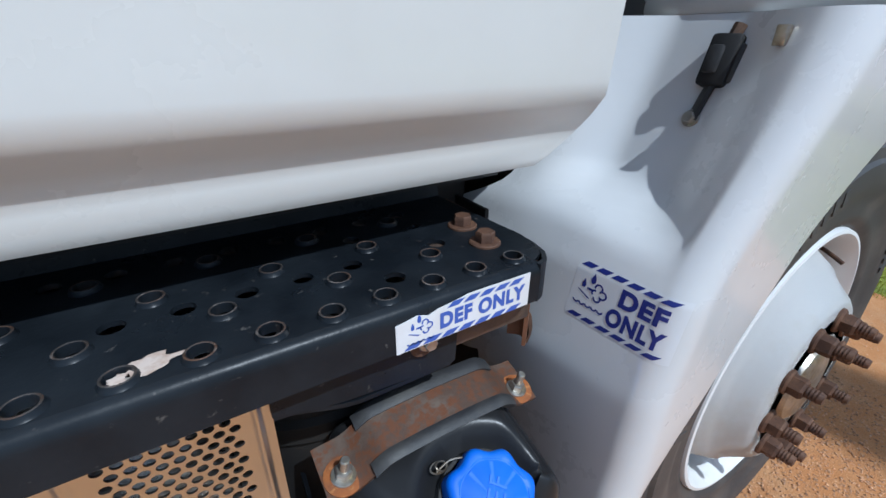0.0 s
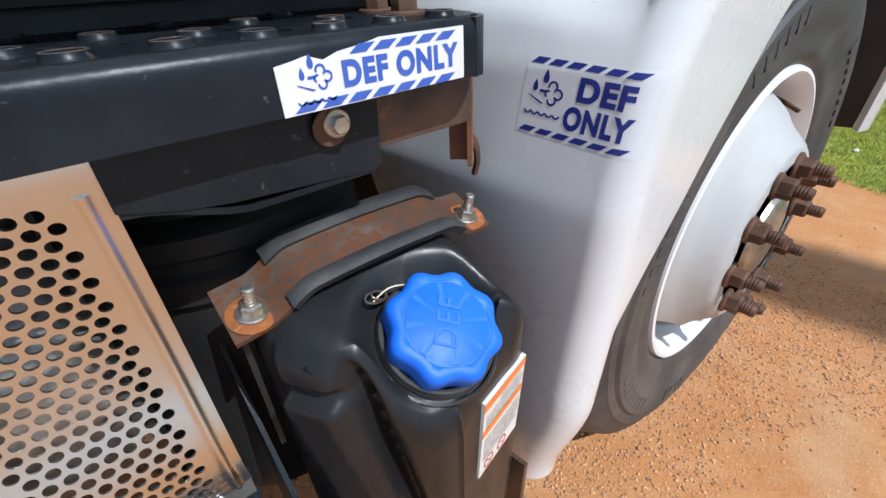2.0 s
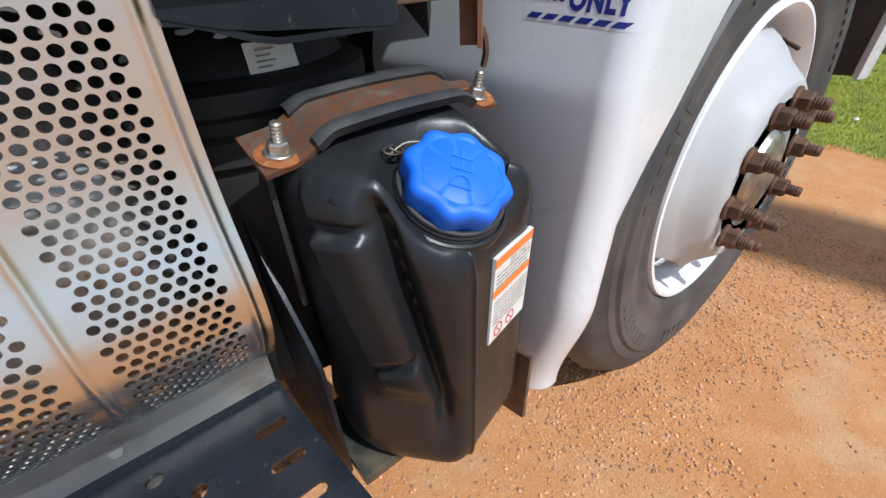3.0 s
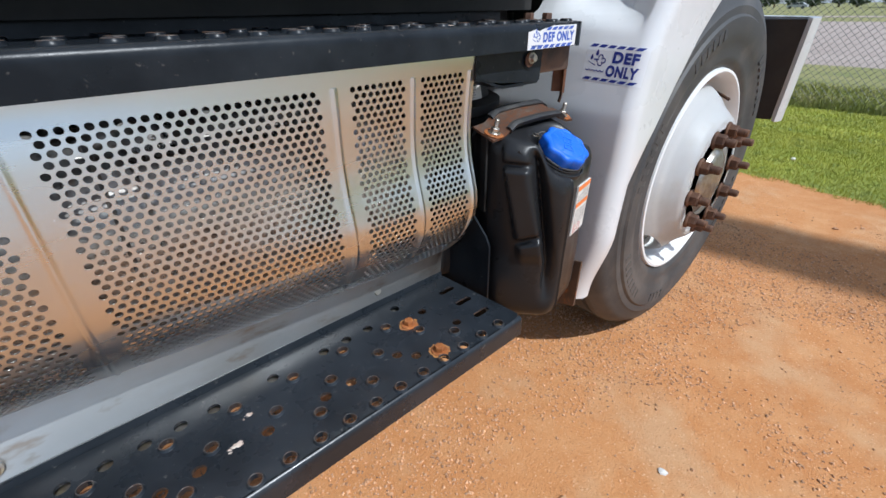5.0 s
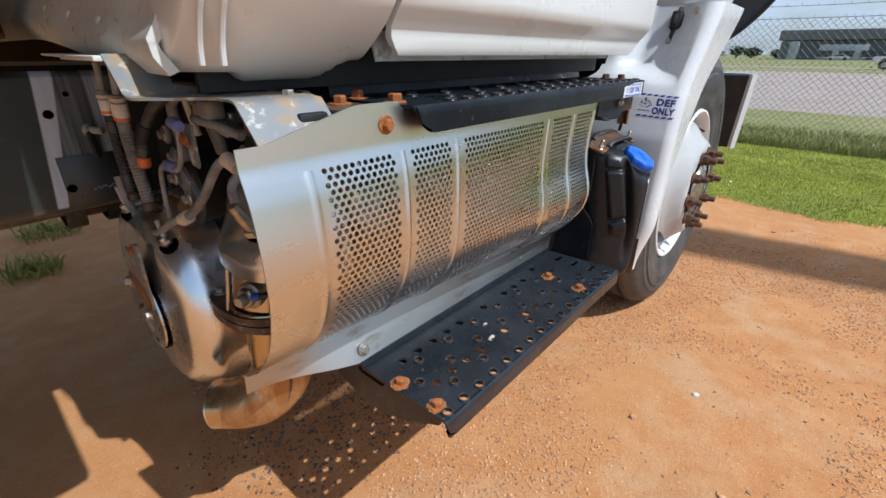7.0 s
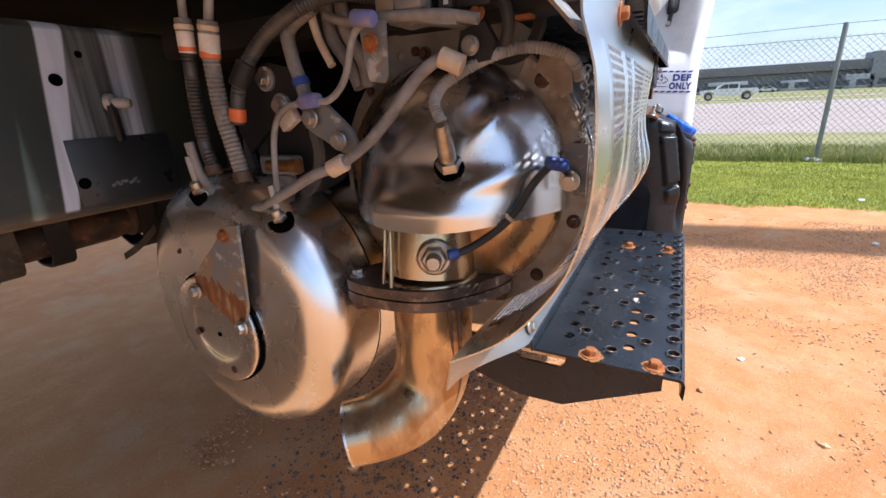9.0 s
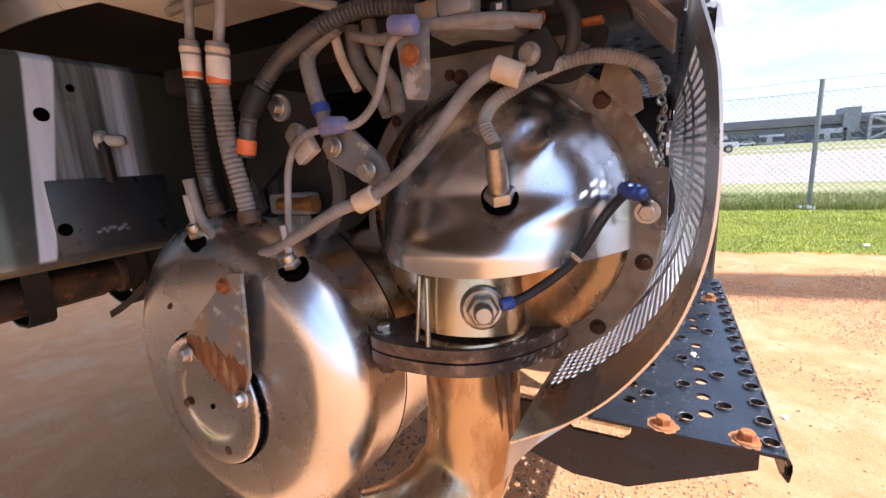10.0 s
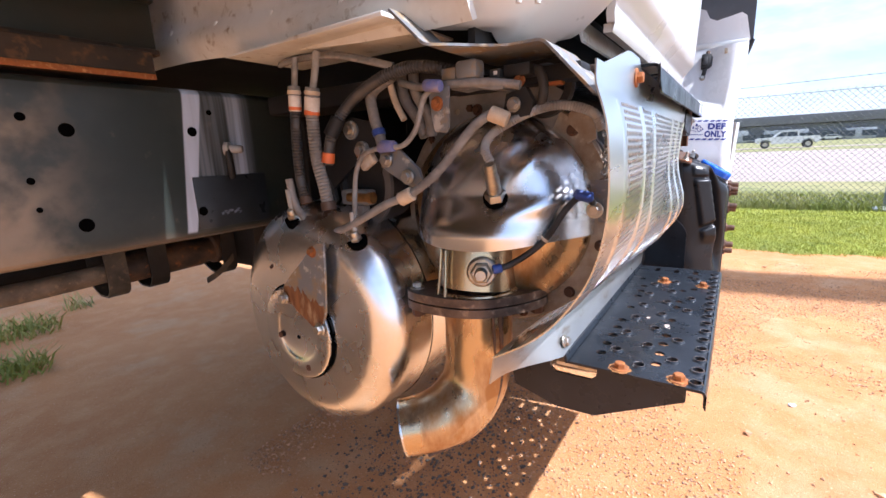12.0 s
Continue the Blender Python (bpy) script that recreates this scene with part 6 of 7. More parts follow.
# tank cradle: folded black plate beside the tank
bm = bmesh.new()
plate(bm, [(0.180, 0.425), (0.173, 0.44), (0.173, 0.600), (0.182, 0.618), (0.240, 0.675), (0.29, 0.74), (0.42, 0.75), (0.42, 0.42), (0.30, 0.395), (0.20, 0.395)], [],
      Matrix(((0, 0, -1, 0.172), (1, 0, 0, 0), (0, 1, 0, 0), (0, 0, 0, 1))), 0.004)
cradle = thing("tank_cradle", (0.28, 0.2, 0.40), "folded black steel cradle with a shelf below the tank", "bracket")
part("side_plate", bm, BLACK_STEP, cradle)
bm = bmesh.new()
box(bm, (0.18, 0.155, 0.424), (0.37, 0.27, 0.4395), 0.002)
part("shelf", bm, BLACK_FRAME, cradle)
bm = bmesh.new()
sheet(bm, lambda u, v: Vector((0.388 + 0.004 * v, 0.11 + 0.12 * u, 0.40 + 0.11 * v - 0.03 * u)), 3, 3, 0.005)
solid("cradle_tongue", bm, RUST_BRACKET, "rust-streaked cradle end behind the tank", "bracket")

# hanger plate below the upper step
hanger = thing("step_hanger", (0.25, 0.20, 0.87), "dusty black hanger plate bolted below the upper step", "bracket")
bm = bmesh.new()
plate(bm, [(0.151, 0.915), (0.305, 0.915), (0.302, 0.864), (0.296, 0.861), (0.205, 0.868), (0.180, 0.872), (0.151, 0.880)], [], Matrix(((1, 0, 0, 0), (0, 0, -1, 0.193), (0, 1, 0, 0), (0, 0, 0, 1))), 0.004)
part("plate", bm, BLACK_STEP, hanger)
bm = bmesh.new()
sheet(bm, lambda u, v: Vector((0.152 + 0.146 * u, 0.194 + 0.075 * v, 0.880 - 0.017 * smooth(0, 0.45, u))), 12, 4, 0.004)
part("fold", bm, BLACK_STEP, hanger)
part_of("bolt", BOLT_ZINC, facing((0.272, 0.1885, 0.899), (0, -1, 0)) @ Matrix.Scale(0.8, 4), hanger, "zinc bolt")
bm = bmesh.new()
lathe(bm, [(0.0115, 0), (0.011, 0.0007), (0, 0.0007)], facing((0.268, 0.189, 0.897), (0, -1, 0)), 18)
part("rust_ring", bm, RUST_BROWN, hanger)
rusty = thing("rusty_angle", (0.36, 0.22, 0.87), "rusty brown steel angle behind the step end", "bracket")
bm = bmesh.new()
box(bm, (0.298, 0.199, 0.872), (0.392, 0.206, 0.944), 0.002)
part("web", bm, RUST_BRACKET, rusty)
bm = bmesh.new()
box(bm, (0.30, 0.206, 0.938), (0.40, 0.36, 0.9445), 0.001)
part("shelf", bm, RUST_BRACKET, rusty)
bm = bmesh.new()
sheet(bm, lambda u, v: Vector((0.398 + 0.012 * math.sin(u * 3.1), 0.205 + 0.030 * u, 0.830 + 0.105 * v)), 8, 6, 0.004)
part("curved_tab", bm, material("orange_brown_rust", (0.20, 0.085, 0.04), 0.7, second=(0.12, 0.05, 0.025), scale=30, bump=0.2), rusty)
bm = bmesh.new()
tube(bm, [(0.415, 0.236, 0.845), (0.428, 0.234, 0.838), (0.432, 0.234, 0.820), (0.430, 0.236, 0.806)], 0.008, 8, 4, squash=0.4)
part("hook", bm, RUST_BROWN, rusty)

# upright black vessel behind the tank
vessel = thing("air_vessel", (0.21, 0.40, 0.5), "black ribbed cylindrical vessel behind the tank", "vessel")
bm = bmesh.new()
m = Matrix.Translation((0.225, 0.395, 0))
lathe(bm, [(0.10, 0.48), (0.128, 0.50), (0.132, 0.52), (0.132, 0.76), (0.138, 0.765), (0.138, 0.785), (0.132, 0.79), (0.132, 0.80), (0.139, 0.806), (0.139, 0.822), (0.128, 0.828), (0.118, 0.829), (0.112, 0.845), (0.09, 0.862), (0.0, 0.864)], m, 56)
part("shell", bm, BLACK_DULL, vessel)
bm = bmesh.new()
sheet(bm, lambda u, v: m @ Vector(((0.1195 - 0.004 * v) * math.cos(-1.66 + 0.36 * u), (0.1195 - 0.004 * v) * math.sin(-1.66 + 0.36 * u), 0.8295 + 0.022 * v)), 8, 2, 0.0006)
label_strip = part("label_strip", bm, LABEL_PAPER, vessel, "small white printed label")
bm = bmesh.new()
for k in range(4):
    sheet(bm, lambda u, v: m @ Vector((0.1203 * math.cos(-1.60 + (0.10 + 0.03 * (k % 2)) * u), 0.1203 * math.sin(-1.60 + (0.10 + 0.03 * (k % 2)) * u), 0.833 + 0.0042 * k + 0.0014 * v)), 4, 1, 0.0004)
tagged(part("print_bars", bm, LABEL_INK, label_strip), kind="stuff")
bm = bmesh.new()
box(bm, (0.30, 0.33, 0.835), (0.335, 0.36, 0.86), 0.004)
part("clip", bm, BLACK_DULL, vessel)

# dark splash panel between the cab and the fender
bm = bmesh.new()
sheet(bm, lambda u, v: Vector((0.50 + 0.02 * u, 0.42 + 0.46 * u, 0.50 + 0.46 * v)), 3, 3, 0.006)
solid("splash_panel", bm, BLACK_FRAME, "dusty dark splash panel behind the fender", "panel")
bm = bmesh.new()
# added plate that covers a gap onto sunlit ground
box(bm, (0.44, 0.335, 0.50), (0.446, 0.55, 0.93), 0.001)
solid("rear_baffle", bm, BLACK_DULL, "dull black plate added behind the tank to hide sunlit ground", "panel")
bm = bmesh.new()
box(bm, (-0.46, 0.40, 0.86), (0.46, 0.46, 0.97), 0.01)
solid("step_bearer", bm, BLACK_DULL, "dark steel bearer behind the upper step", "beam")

# latch on the fender
latch = thing("hood_latch", (0.60, 0.19, 1.04), "black rubber hood latch with its metal plate", "latch")
lm = facing((0.588, 0.189, 1.045), (-0.95, -0.05, 0.30), (0, -1, 0))


def latch_box(lo, hi, bev, nm, mat):
    bm = bmesh.new()
    box(bm, lo, hi, bev, lm)
    part(nm, bm, mat, latch)


latch_box((-0.012, 0.030, -0.01), (0.016, 0.078, 0.014), 0.004, "housing", BLACK_DULL)
latch_box((-0.008, 0.040, 0.013), (0.006, 0.066, 0.019), 0.003, "finger_pad", RUBBER)
latch_box((0.012, 0.034, 0.0), (0.020, 0.070, 0.010), 0.002, "side_flap", RUBBER)
bm = bmesh.new()
tube(bm, [lm @ Vector((0.001, 0.034, 0.003)), lm @ Vector((-0.002, 0.015, 0.003)), lm @ Vector((-0.004, -0.002, 0.003))], 0.0095, 10, 4, squash=0.45)
part("strap", bm, RUBBER, latch)
part_of("bolt", BOLT_SMALL, lm @ Matrix.Translation((-0.004, -0.001, 0.0055)), latch)
bm = bmesh.new()
tube(bm, [lm @ Vector((0.004, 0.076, 0.004)), lm @ Vector((0.006, 0.088, 0.004))], 0.006, 8, 2)
part("hinge_pin", bm, RUST_BRACKET, latch)
bm = bmesh.new()
box(bm, (0.573, 0.128, 1.112), (0.583, 0.137, 1.128), 0.001)
solid("latch_clip", bm, ZINC, "small metal clip on the fender top", "clip")


# ---- exhaust treatment cans behind the shield ----
def build_front_can():
    cy, cz = 0.385, 0.748
    can = thing("outer_exhaust_can", (-0.2, cy, 0.59), "stainless exhaust can with a dented heat cover on its end", "exhaust can")
    m = facing((0, cy, cz), (-1, 0, 0), (0, -1, 0))
    bm = bmesh.new()
    lathe(bm, [(0.05, -0.14), (0.135, -0.12), (0.152, -0.09), (0.152, 0.05), (0.157, 0.056), (0.157, 0.075), (0.152, 0.08), (0.152, 0.28), (0.158, 0.285), (0.158, 0.31), (0.152, 0.315), (0.152, 0.53)], m, 72)
    part("shell", bm, CAN_STEEL, can, "dull dark steel shell")
    for b0, b1 in ((-0.026, 0.056), (0.385, 0.468)):
        bm = bmesh.new()
        ring(bm, [(0.150, b0), (0.168, b0), (0.170, b0 + 0.003), (0.170, b1 - 0.003), (0.168, b1), (0.150, b1)], m, 72)
        part("clamp_band", bm, CAN_STEEL, can, "broad steel clamp band")
    bm = bmesh.new()
    ring(bm, [(0.146, 0.528), (0.176, 0.528), (0.178, 0.531), (0.178, 0.539), (0.175, 0.542), (0.146, 0.542)], m, 72)
    part("flange_ring", bm, RING, can, "tan dusty flange ring")
    for k in range(12):
        a = math.radians(15 + 30 * k)
        part_of("bolt", BOLT_SMALL_BROWN, m @ Matrix.Translation((0.166 * math.cos(a), 0.166 * math.sin(a), 0.542)), can)
    bm = bmesh.new()
    lathe(bm, [(0.150, 0.540), (0.149, 0.556), (0.140, 0.575), (0.120, 0.590), (0.08, 0.600), (0.0, 0.603)], m, 72)
    part("end_dome", bm, HEATED, can, "heat-tinted orange and brown end dome")

    R = 0.152

    def cover(u, v):
        y = cy + (R if u < 0.5 else 0.128) * math.sin((u - 0.5) * math.pi)
        dy = (y - cy) / (R if u < 0.5 else 0.128)
        ztop = cz + R * math.sqrt(max(0, 1 - dy * dy)) * 0.995
        zlow = 0.711 + 0.010 * dy * dy + 0.004 * math.sin(u * 9)
        z = zlow + (max(ztop, zlow + 0.012) - zlow) * v
        dz = max(0, z - cz) / R
        q = min(1, math.sqrt(dy * dy + dz * dz))
        x = -0.546 - 0.084 * (1 - q ** 3.4) ** 0.60
        x -= 0.026 * math.exp(-((y - 0.392) / 0.10) ** 4) * smooth(0.785, 0.725, z)
        # pressed dents and folds
        e = Vector((y - 0.298, z - 0.828))
        along_, across = e.x * 0.72 - e.y * 0.69, e.x * 0.69 + e.y * 0.72
        x -= 0.006 * math.exp(-(along_ / 0.026) ** 2 - (across / 0.010) ** 2) - 0.004 * math.exp(-(along_ / 0.032) ** 2 - ((across - 0.020) / 0.010) ** 2)
        x += 0.003 * math.exp(-((y - 0.355) / 0.012) ** 2 - ((z - 0.86) / 0.03) ** 2)
        x += 0.002 * math.exp(-((y - 0.412 + 0.3 * (z - 0.84)) / 0.010) ** 2) * smooth(0.79, 0.83, z)
        x -= 0.006 * math.exp(-((z - 0.765 + 0.25 * (y - 0.3)) / 0.012) ** 2) * smooth(0.36, 0.30, y)
        return Vector((x, y, z))
    bm = bmesh.new()
    sheet(bm, cover, 70, 50, -0.0016)
    part("heat_cover", bm, STAINLESS, can, "creased shiny heat cover", angle=70)
    for y, z, r in ((0.430, 0.807, 0.005),):
        bm = bmesh.new()
        lathe(bm, [(r, 0), (r, 0.001), (0, 0.001)], facing((cover(0.65, 0.6).x - 0.0, y, z), (-1, 0, 0)), 14)
        part("cover_hole", bm, DARK_GAP, can)
    # temperature probe in the cover
    bm = bmesh.new()
    base = Vector((-0.632, 0.343, 0.783))
    ax = Vector((-0.50, -0.10, 0.86)).normalized()
    lathe(bm, [(0.0175, -0.012), (0.0175, -0.002), (0.0160, 0.0)], facing(base, (-0.8, -0.2, 0.6)), 28)
    part("cover_opening", bm, DARK_GAP, can)
    bm = bmesh.new()
    fm = facing(base, ax)
    lathe(bm, [(0.0145, -0.004), (0.0145, 0.004), (0.0135, 0.006)], fm, 6)
    lathe(bm, [(0.0095, 0.004), (0.0095, 0.030), (0.0082, 0.034), (0.0082, 0.046), (0.0068, 0.05)], fm, 18)
    part("probe", bm, ZINC, can, "stained threaded steel probe")
    # outlet neck and its sensor
    bm = bmesh.new()
    tube(bm, [(-0.590, 0.392, 0.714), (-0.596, 0.392, 0.68), (-0.602, 0.392, 0.642)], lambda u: 0.058 + 0.002 * u, 44, 6)
    part("outlet_neck", bm, HEATED, can, "heat-tinted outlet neck")
    bm = bmesh.new()
    ring(bm, [(0.0605 + 0.0038 * math.cos(a), 0.0040 + 0.0032 * math.sin(a)) for a in [math.pi * k / 4 for k in range(8)]], Matrix.Translation((-0.602, 0.392, 0.637)), 44)
    part("weld_bead", bm, HEATED, can, "burnt weld bead")
    bm = bmesh.new()
    tube(bm, [(-0.655, 0.412, 0.705), (-0.661, 0.410, 0.67), (-0.668, 0.408, 0.64)], 0.0028, 10, 4)
    tube(bm, [(-0.649, 0.424, 0.705), (-0.655, 0.424, 0.67), (-0.662, 0.424, 0.64)], 0.0022, 10, 4)
    part("weld_seam", bm, HEATED, can)
    sm = facing((-0.652, 0.356, 0.679), (-0.90, -0.42, 0.05))
    bm = bmesh.new()
    lathe(bm, [(0.021, -0.02), (0.021, 0.0), (0.018, 0.002)], sm, 28)
    lathe(bm, [(0.0155, 0.0), (0.0155, 0.008), (0.013, 0.010)], sm, 6)
    lathe(bm, [(0.009, 0.008), (0.009, 0.02), (0.007, 0.024)], sm, 18)
    part("sensor", bm, ZINC, can, "hexagonal steel sensor")


build_front_can()


def build_outlet_flange():
    fl = thing("pipe_flange", (-0.605, 0.385, 0.61), "pair of scorched steel flange plates with two bolts", "flange")
    c = Vector((-0.603, 0.392, 0.0))
    a = Vector((-0.5, 0.83, 0)).normalized()
    b = Vector((0, 0, 1)).cross(a)
    pts = []
    for i in range(48):
        t = 2 * math.pi * i / 48
        r = 0.078 + 0.030 * abs(math.cos(t)) ** 3
        pts.append((r * math.cos(t), 0.0665 * math.sin(t)))
    m = Matrix((a, b, Vector((0, 0, 1)))).transposed().to_4x4()
    for z, nm in ((0.640, "upper_plate"), (0.625, "lower_plate")):
        m.translation = c + Vector((0, 0, z))
        bm = bmesh.new()
        plate(bm, pts, [], m, 0.0125)
        part(nm, bm, FLANGE, fl)
    for s in (1, -1):
        p = c + a * 0.092 * s
        part_of("bolt", BOLT_ZINC, pose(p.x, p.y, 0.640, 0, 0, 20), fl, "hexagon bolt head")
        bm = bmesh.new()
        lathe(bm, [(0.010, 0.596), (0.0105, 0.6), (0.0105, 0.613)], Matrix.Translation((p.x, p.y, 0)), 6)
        part("nut", bm, RUST_BROWN, fl)


build_outlet_flange()


def build_tailpipe():
    tail = thing("tail_pipe", (-0.61, 0.45, 0.31), "heat-stained exhaust tail pipe bent towards the rear under the truck", "exhaust pipe")
    path = [(-0.600, 0.392, 0.613), (-0.600, 0.393, 0.555), (-0.602, 0.395, 0.505), (-0.614, 0.403, 0.467), (-0.640, 0.420, 0.440), (-0.668, 0.446, 0.427), (-0.694, 0.480, 0.420)]
    bm = bmesh.new()
    tube(bm, path, lambda u: 0.0525 - 0.009 * smooth(0.55, 1.0, u), 44, 8, hollow=True)
    tube(bm, path, lambda u: 0.0500 - 0.009 * smooth(0.55, 1.0, u), 44, 8, hollow=True)
    part("pipe", bm, HEATED, tail, angle=60)
    bm = bmesh.new()
    tube(bm, [Vector(p) + Vector((-0.022 * (1 - k / 6), -0.0490 + 0.003 * k / 5, -0.033 * (k / 6) ** 2)) for k, p in enumerate(path)], 0.0036, 8, 6)
    tube(bm, [Vector(p) + Vector((-0.034 * (1 - k / 6), -0.0430 + 0.003 * k / 5, -0.030 * (k / 6) ** 2)) for k, p in enumerate(path[:6])], 0.0026, 8, 6)
    part("weld_seam", bm, RUST_BRACKET, tail)
    bm = bmesh.new()
    end = Vector(path[-1])
    d = (end - Vector(path[-2])).normalized()
    ring(bm, [(0.0408, -0.001), (0.0441, -0.001), (0.0441, 0.002), (0.0408, 0.002)], facing(end, d), 44)
    part("rim", bm, STAINLESS, tail)


build_tailpipe()


def build_rear_can():
    cy, cz = 0.677, 0.570
    can = thing("inner_exhaust_can", (-0.4, cy, 0.42), "polished stainless exhaust can with rounded shoulders", "exhaust can")
    m = facing((0, cy, cz), (-1, 0, 0), (0, -1, 0))
    R = 0.196

    def squash(a, r):
        return r * (1.012 - 0.018 * math.cos(2 * a))

    bm = bmesh.new()
    lathe(bm, [(0.10, -0.10), (R, -0.06), (R, 0.34), (R + 0.004, 0.345), (R + 0.004, 0.37), (R, 0.375), (R, 0.598)], m, 80, squash)
    part("shell", bm, STAINLESS, can)
    prof = [(R, 0.598), (R + 0.002, 0.60), (R + 0.002, 0.606), (R, 0.61)]
    for k in range(12):
        t = k / 11 * math.pi / 2
        prof.append((R - 0.052 * (1 - math.cos(t)), 0.655 + 0.052 * math.sin(t)))
    prof += [(0.108, 0.709), (0.06, 0.711), (0.0, 0.712)]

    bm = bmesh.new()
    lathe(bm, prof, m, 80, squash)
    part("end_cap", bm, STAINLESS, can, "rounded polished end cap", angle=50)
    bm = bmesh.new()
    tube(bm, [m @ Vector((squash(t, R + 0.0012) * math.cos(t), squash(t, R + 0.0012) * math.sin(t), 0.602)) for t in [2 * math.pi * i / 40 for i in range(41)]], 0.0016, 6, 2)
    part("lap_seam", bm, DARK_GAP, can)
    # round plate on the end
    pm = facing((-0.7125, 0.690, 0.548), (-1, 0, 0.0), (0, -1, 0))
    bm = bmesh.new()
    lathe(bm, [(0.0875, 0.0), (0.0875, 0.0015), (0.0, 0.0015)], pm, 56)
    part("shadow_gap", bm, DARK_GAP, can)
    bm = bmesh.new()
    lathe(bm, [(0.084, 0.001), (0.084, 0.006), (0.081, 0.0075), (0.056, 0.0075), (0.050, 0.0050), (0.046, 0.0030), (0.0, 0.0030)], pm, 56)
    part("end_plate", bm, STAINLESS, can, "round pressed end plate")
    bm = bmesh.new()
    lathe(bm, [(0.0035, 0), (0.0035, 0.0040), (0, 0.0040)], pm @ Matrix.Translation((0.0, -0.01, 0)), 12)
    part("centre_hole", bm, DARK_GAP, can)
    for y, z in ((0.735, 0.535), (0.667, 0.487)):
        bm = bmesh.new()
        lathe(bm, [(0.006, 0), (0.0055, 0.001), (0, 0.001)], facing((-0.7202, y, z), (-1, 0, 0)), 12)
        part("plate_hole", bm, RUST_BROWN, can)
    bm = bmesh.new()
    lathe(bm, [(0.009, 0), (0.008, 0.001), (0, 0.0015)], facing((-0.7065, 0.755, 0.662), (-1, 0.2, 0.3)), 14)
    part("rivet", bm, RUST_BROWN, can)
    # bracket arm bolted to the plate
    arm_at = Matrix(((0, 0, -1, -0.7245), (1, 0, 0, 0), (0, 1, 0, 0), (0, 0, 0, 1)))
    bm = bmesh.new()
    plate(bm, [(0.623, 0.703), (0.608, 0.714), (0.591, 0.715), (0.595, 0.662), (0.602, 0.6), (0.612, 0.579), (0.632, 0.569), (0.671, 0.592), (0.703, 0.618), (0.701, 0.634), (0.673, 0.66), (0.644, 0.684)], [], arm_at, 0.004)
    part("arm", bm, GALV, can, "grey bracket arm")
    arm_at[0][3] = -0.7252
    bm = bmesh.new()
    rnd = random.Random(31)
    low_edge = [(0.612, 0.579), (0.632, 0.569), (0.671, 0.592), (0.703, 0.618), (0.701, 0.633)]
    ragged = [(0.694 - 0.0925 * q + rnd.gauss(0, 0.0008), 0.634 - 0.026 * q + rnd.uniform(-0.004, 0.012) * math.sin(3.1416 * q) ** 0.5) for q in [k / 26 for k in range(1, 26)]]
    plate(bm, low_edge + ragged + [(0.603, 0.604)], [], arm_at, 0.0006)
    part("rust_streak", bm, RUST_STREAK, can, "rust-streaked lower end of the arm")
    for y, z in ((0.698, 0.613), (0.614, 0.573)):
        part_of("bolt", BOLT_ZINC, facing((-0.729, y, z), (-1, 0, 0.05)), can)
    part_of("bolt", BOLT_ORANGE, facing((-0.7245, 0.618, 0.700), (-1, 0, 0.1)) @ Matrix.Scale(0.6, 4), can, "rusty orange bolt")
    # probe bosses on the top
    for p, r, rod in (((-0.6855, 0.5575, 0.7165), 0.016, 0.045), ((-0.6985, 0.687, 0.7475), 0.016, 0.048)):
        fm = facing(p, (-0.42, -0.10, 0.80))
        bm = bmesh.new()
        lathe(bm, [(r, -0.012), (r, 0.0), (r - 0.002, 0.001)], fm, 24)
        part("boss_gap", bm, DARK_GAP, can)
        bm = bmesh.new()
        lathe(bm, [(r * 0.62, -0.004), (r * 0.62, 0.006), (r * 0.5, 0.008)], fm, 6)
        lathe(bm, [(r * 0.42, 0.006), (r * 0.42, 0.014), (r * 0.34, 0.016)], fm, 14)
        part("probe", bm, ZINC, can)
        bm = bmesh.new()
        lathe(bm, [(0.0042, 0.0), (0.0044, rod * 0.6), (0.0036, rod), (0.0, rod)], facing(p, (-0.16, -0.03, 0.98)), 12)
        part("probe_rod", bm, HOSE_PALE, can, "dusty pale probe rod")


build_rear_can()

# grey plates that fold down from the cab to the shield
bm = bmesh.new()


def fold(u, v):
    y, z = [(q.y, q.z) for q in [along([(0, 0.426, 1.006), (0, 0.380, 0.962), (0, 0.372, 0.960), (0, 0.270, 0.960), (0, 0.264, 0.957), (0, 0.208, 0.896)], v)]][0]
    lo = -0.733 + 0.070 * smooth(0.385, 0.30, y)
    hi = -0.677 + (0.118 if y < 0.376 else 0.118 * smooth(0.392, 0.374, y))
    if y < 0.268:
        hi += 0.006
    return Vector((lo + (hi - lo) * u, y, z))


sheet(bm, fold, 8, 60, 0.003)
ob = solid("folded_guard_plate", bm, GALV, "mottled grey guard plate folded down to the shield", "guard plate")
part_of("bolt", BOLT_ZINC, pose(-0.585, 0.285, 0.960), ob)
bm = bmesh.new()
shelf = thing("guard_shelf", (-0.70, 0.5, 1.0), "dusty tan shelf plate below the cab rear", "plate")
box(bm, (-0.74, 0.43, 1.000), (-0.715, 0.60, 1.006), 0.001)
part("lip", bm, CAB_DUSTY, shelf)
bm = bmesh.new()
sheet(bm, lambda u, v: Vector((-0.735 + 0.15 * v, 0.43 + 0.33 * u, 1.0 + 0.004 * u)), 4, 2, 0.003)
part("shelf_plate", bm, CAB_DUSTY, shelf)
bm = bmesh.new()
tube(bm, [(-0.68, 0.70, 0.992), (-0.675, 0.66, 0.996), (-0.67, 0.58, 0.990), (-0.64, 0.50, 0.968)], 0.0065, 10, 5, squash=0.7)
solid("curved_support", bm, HOSE, "dusty curved support below the cab", "bracket")

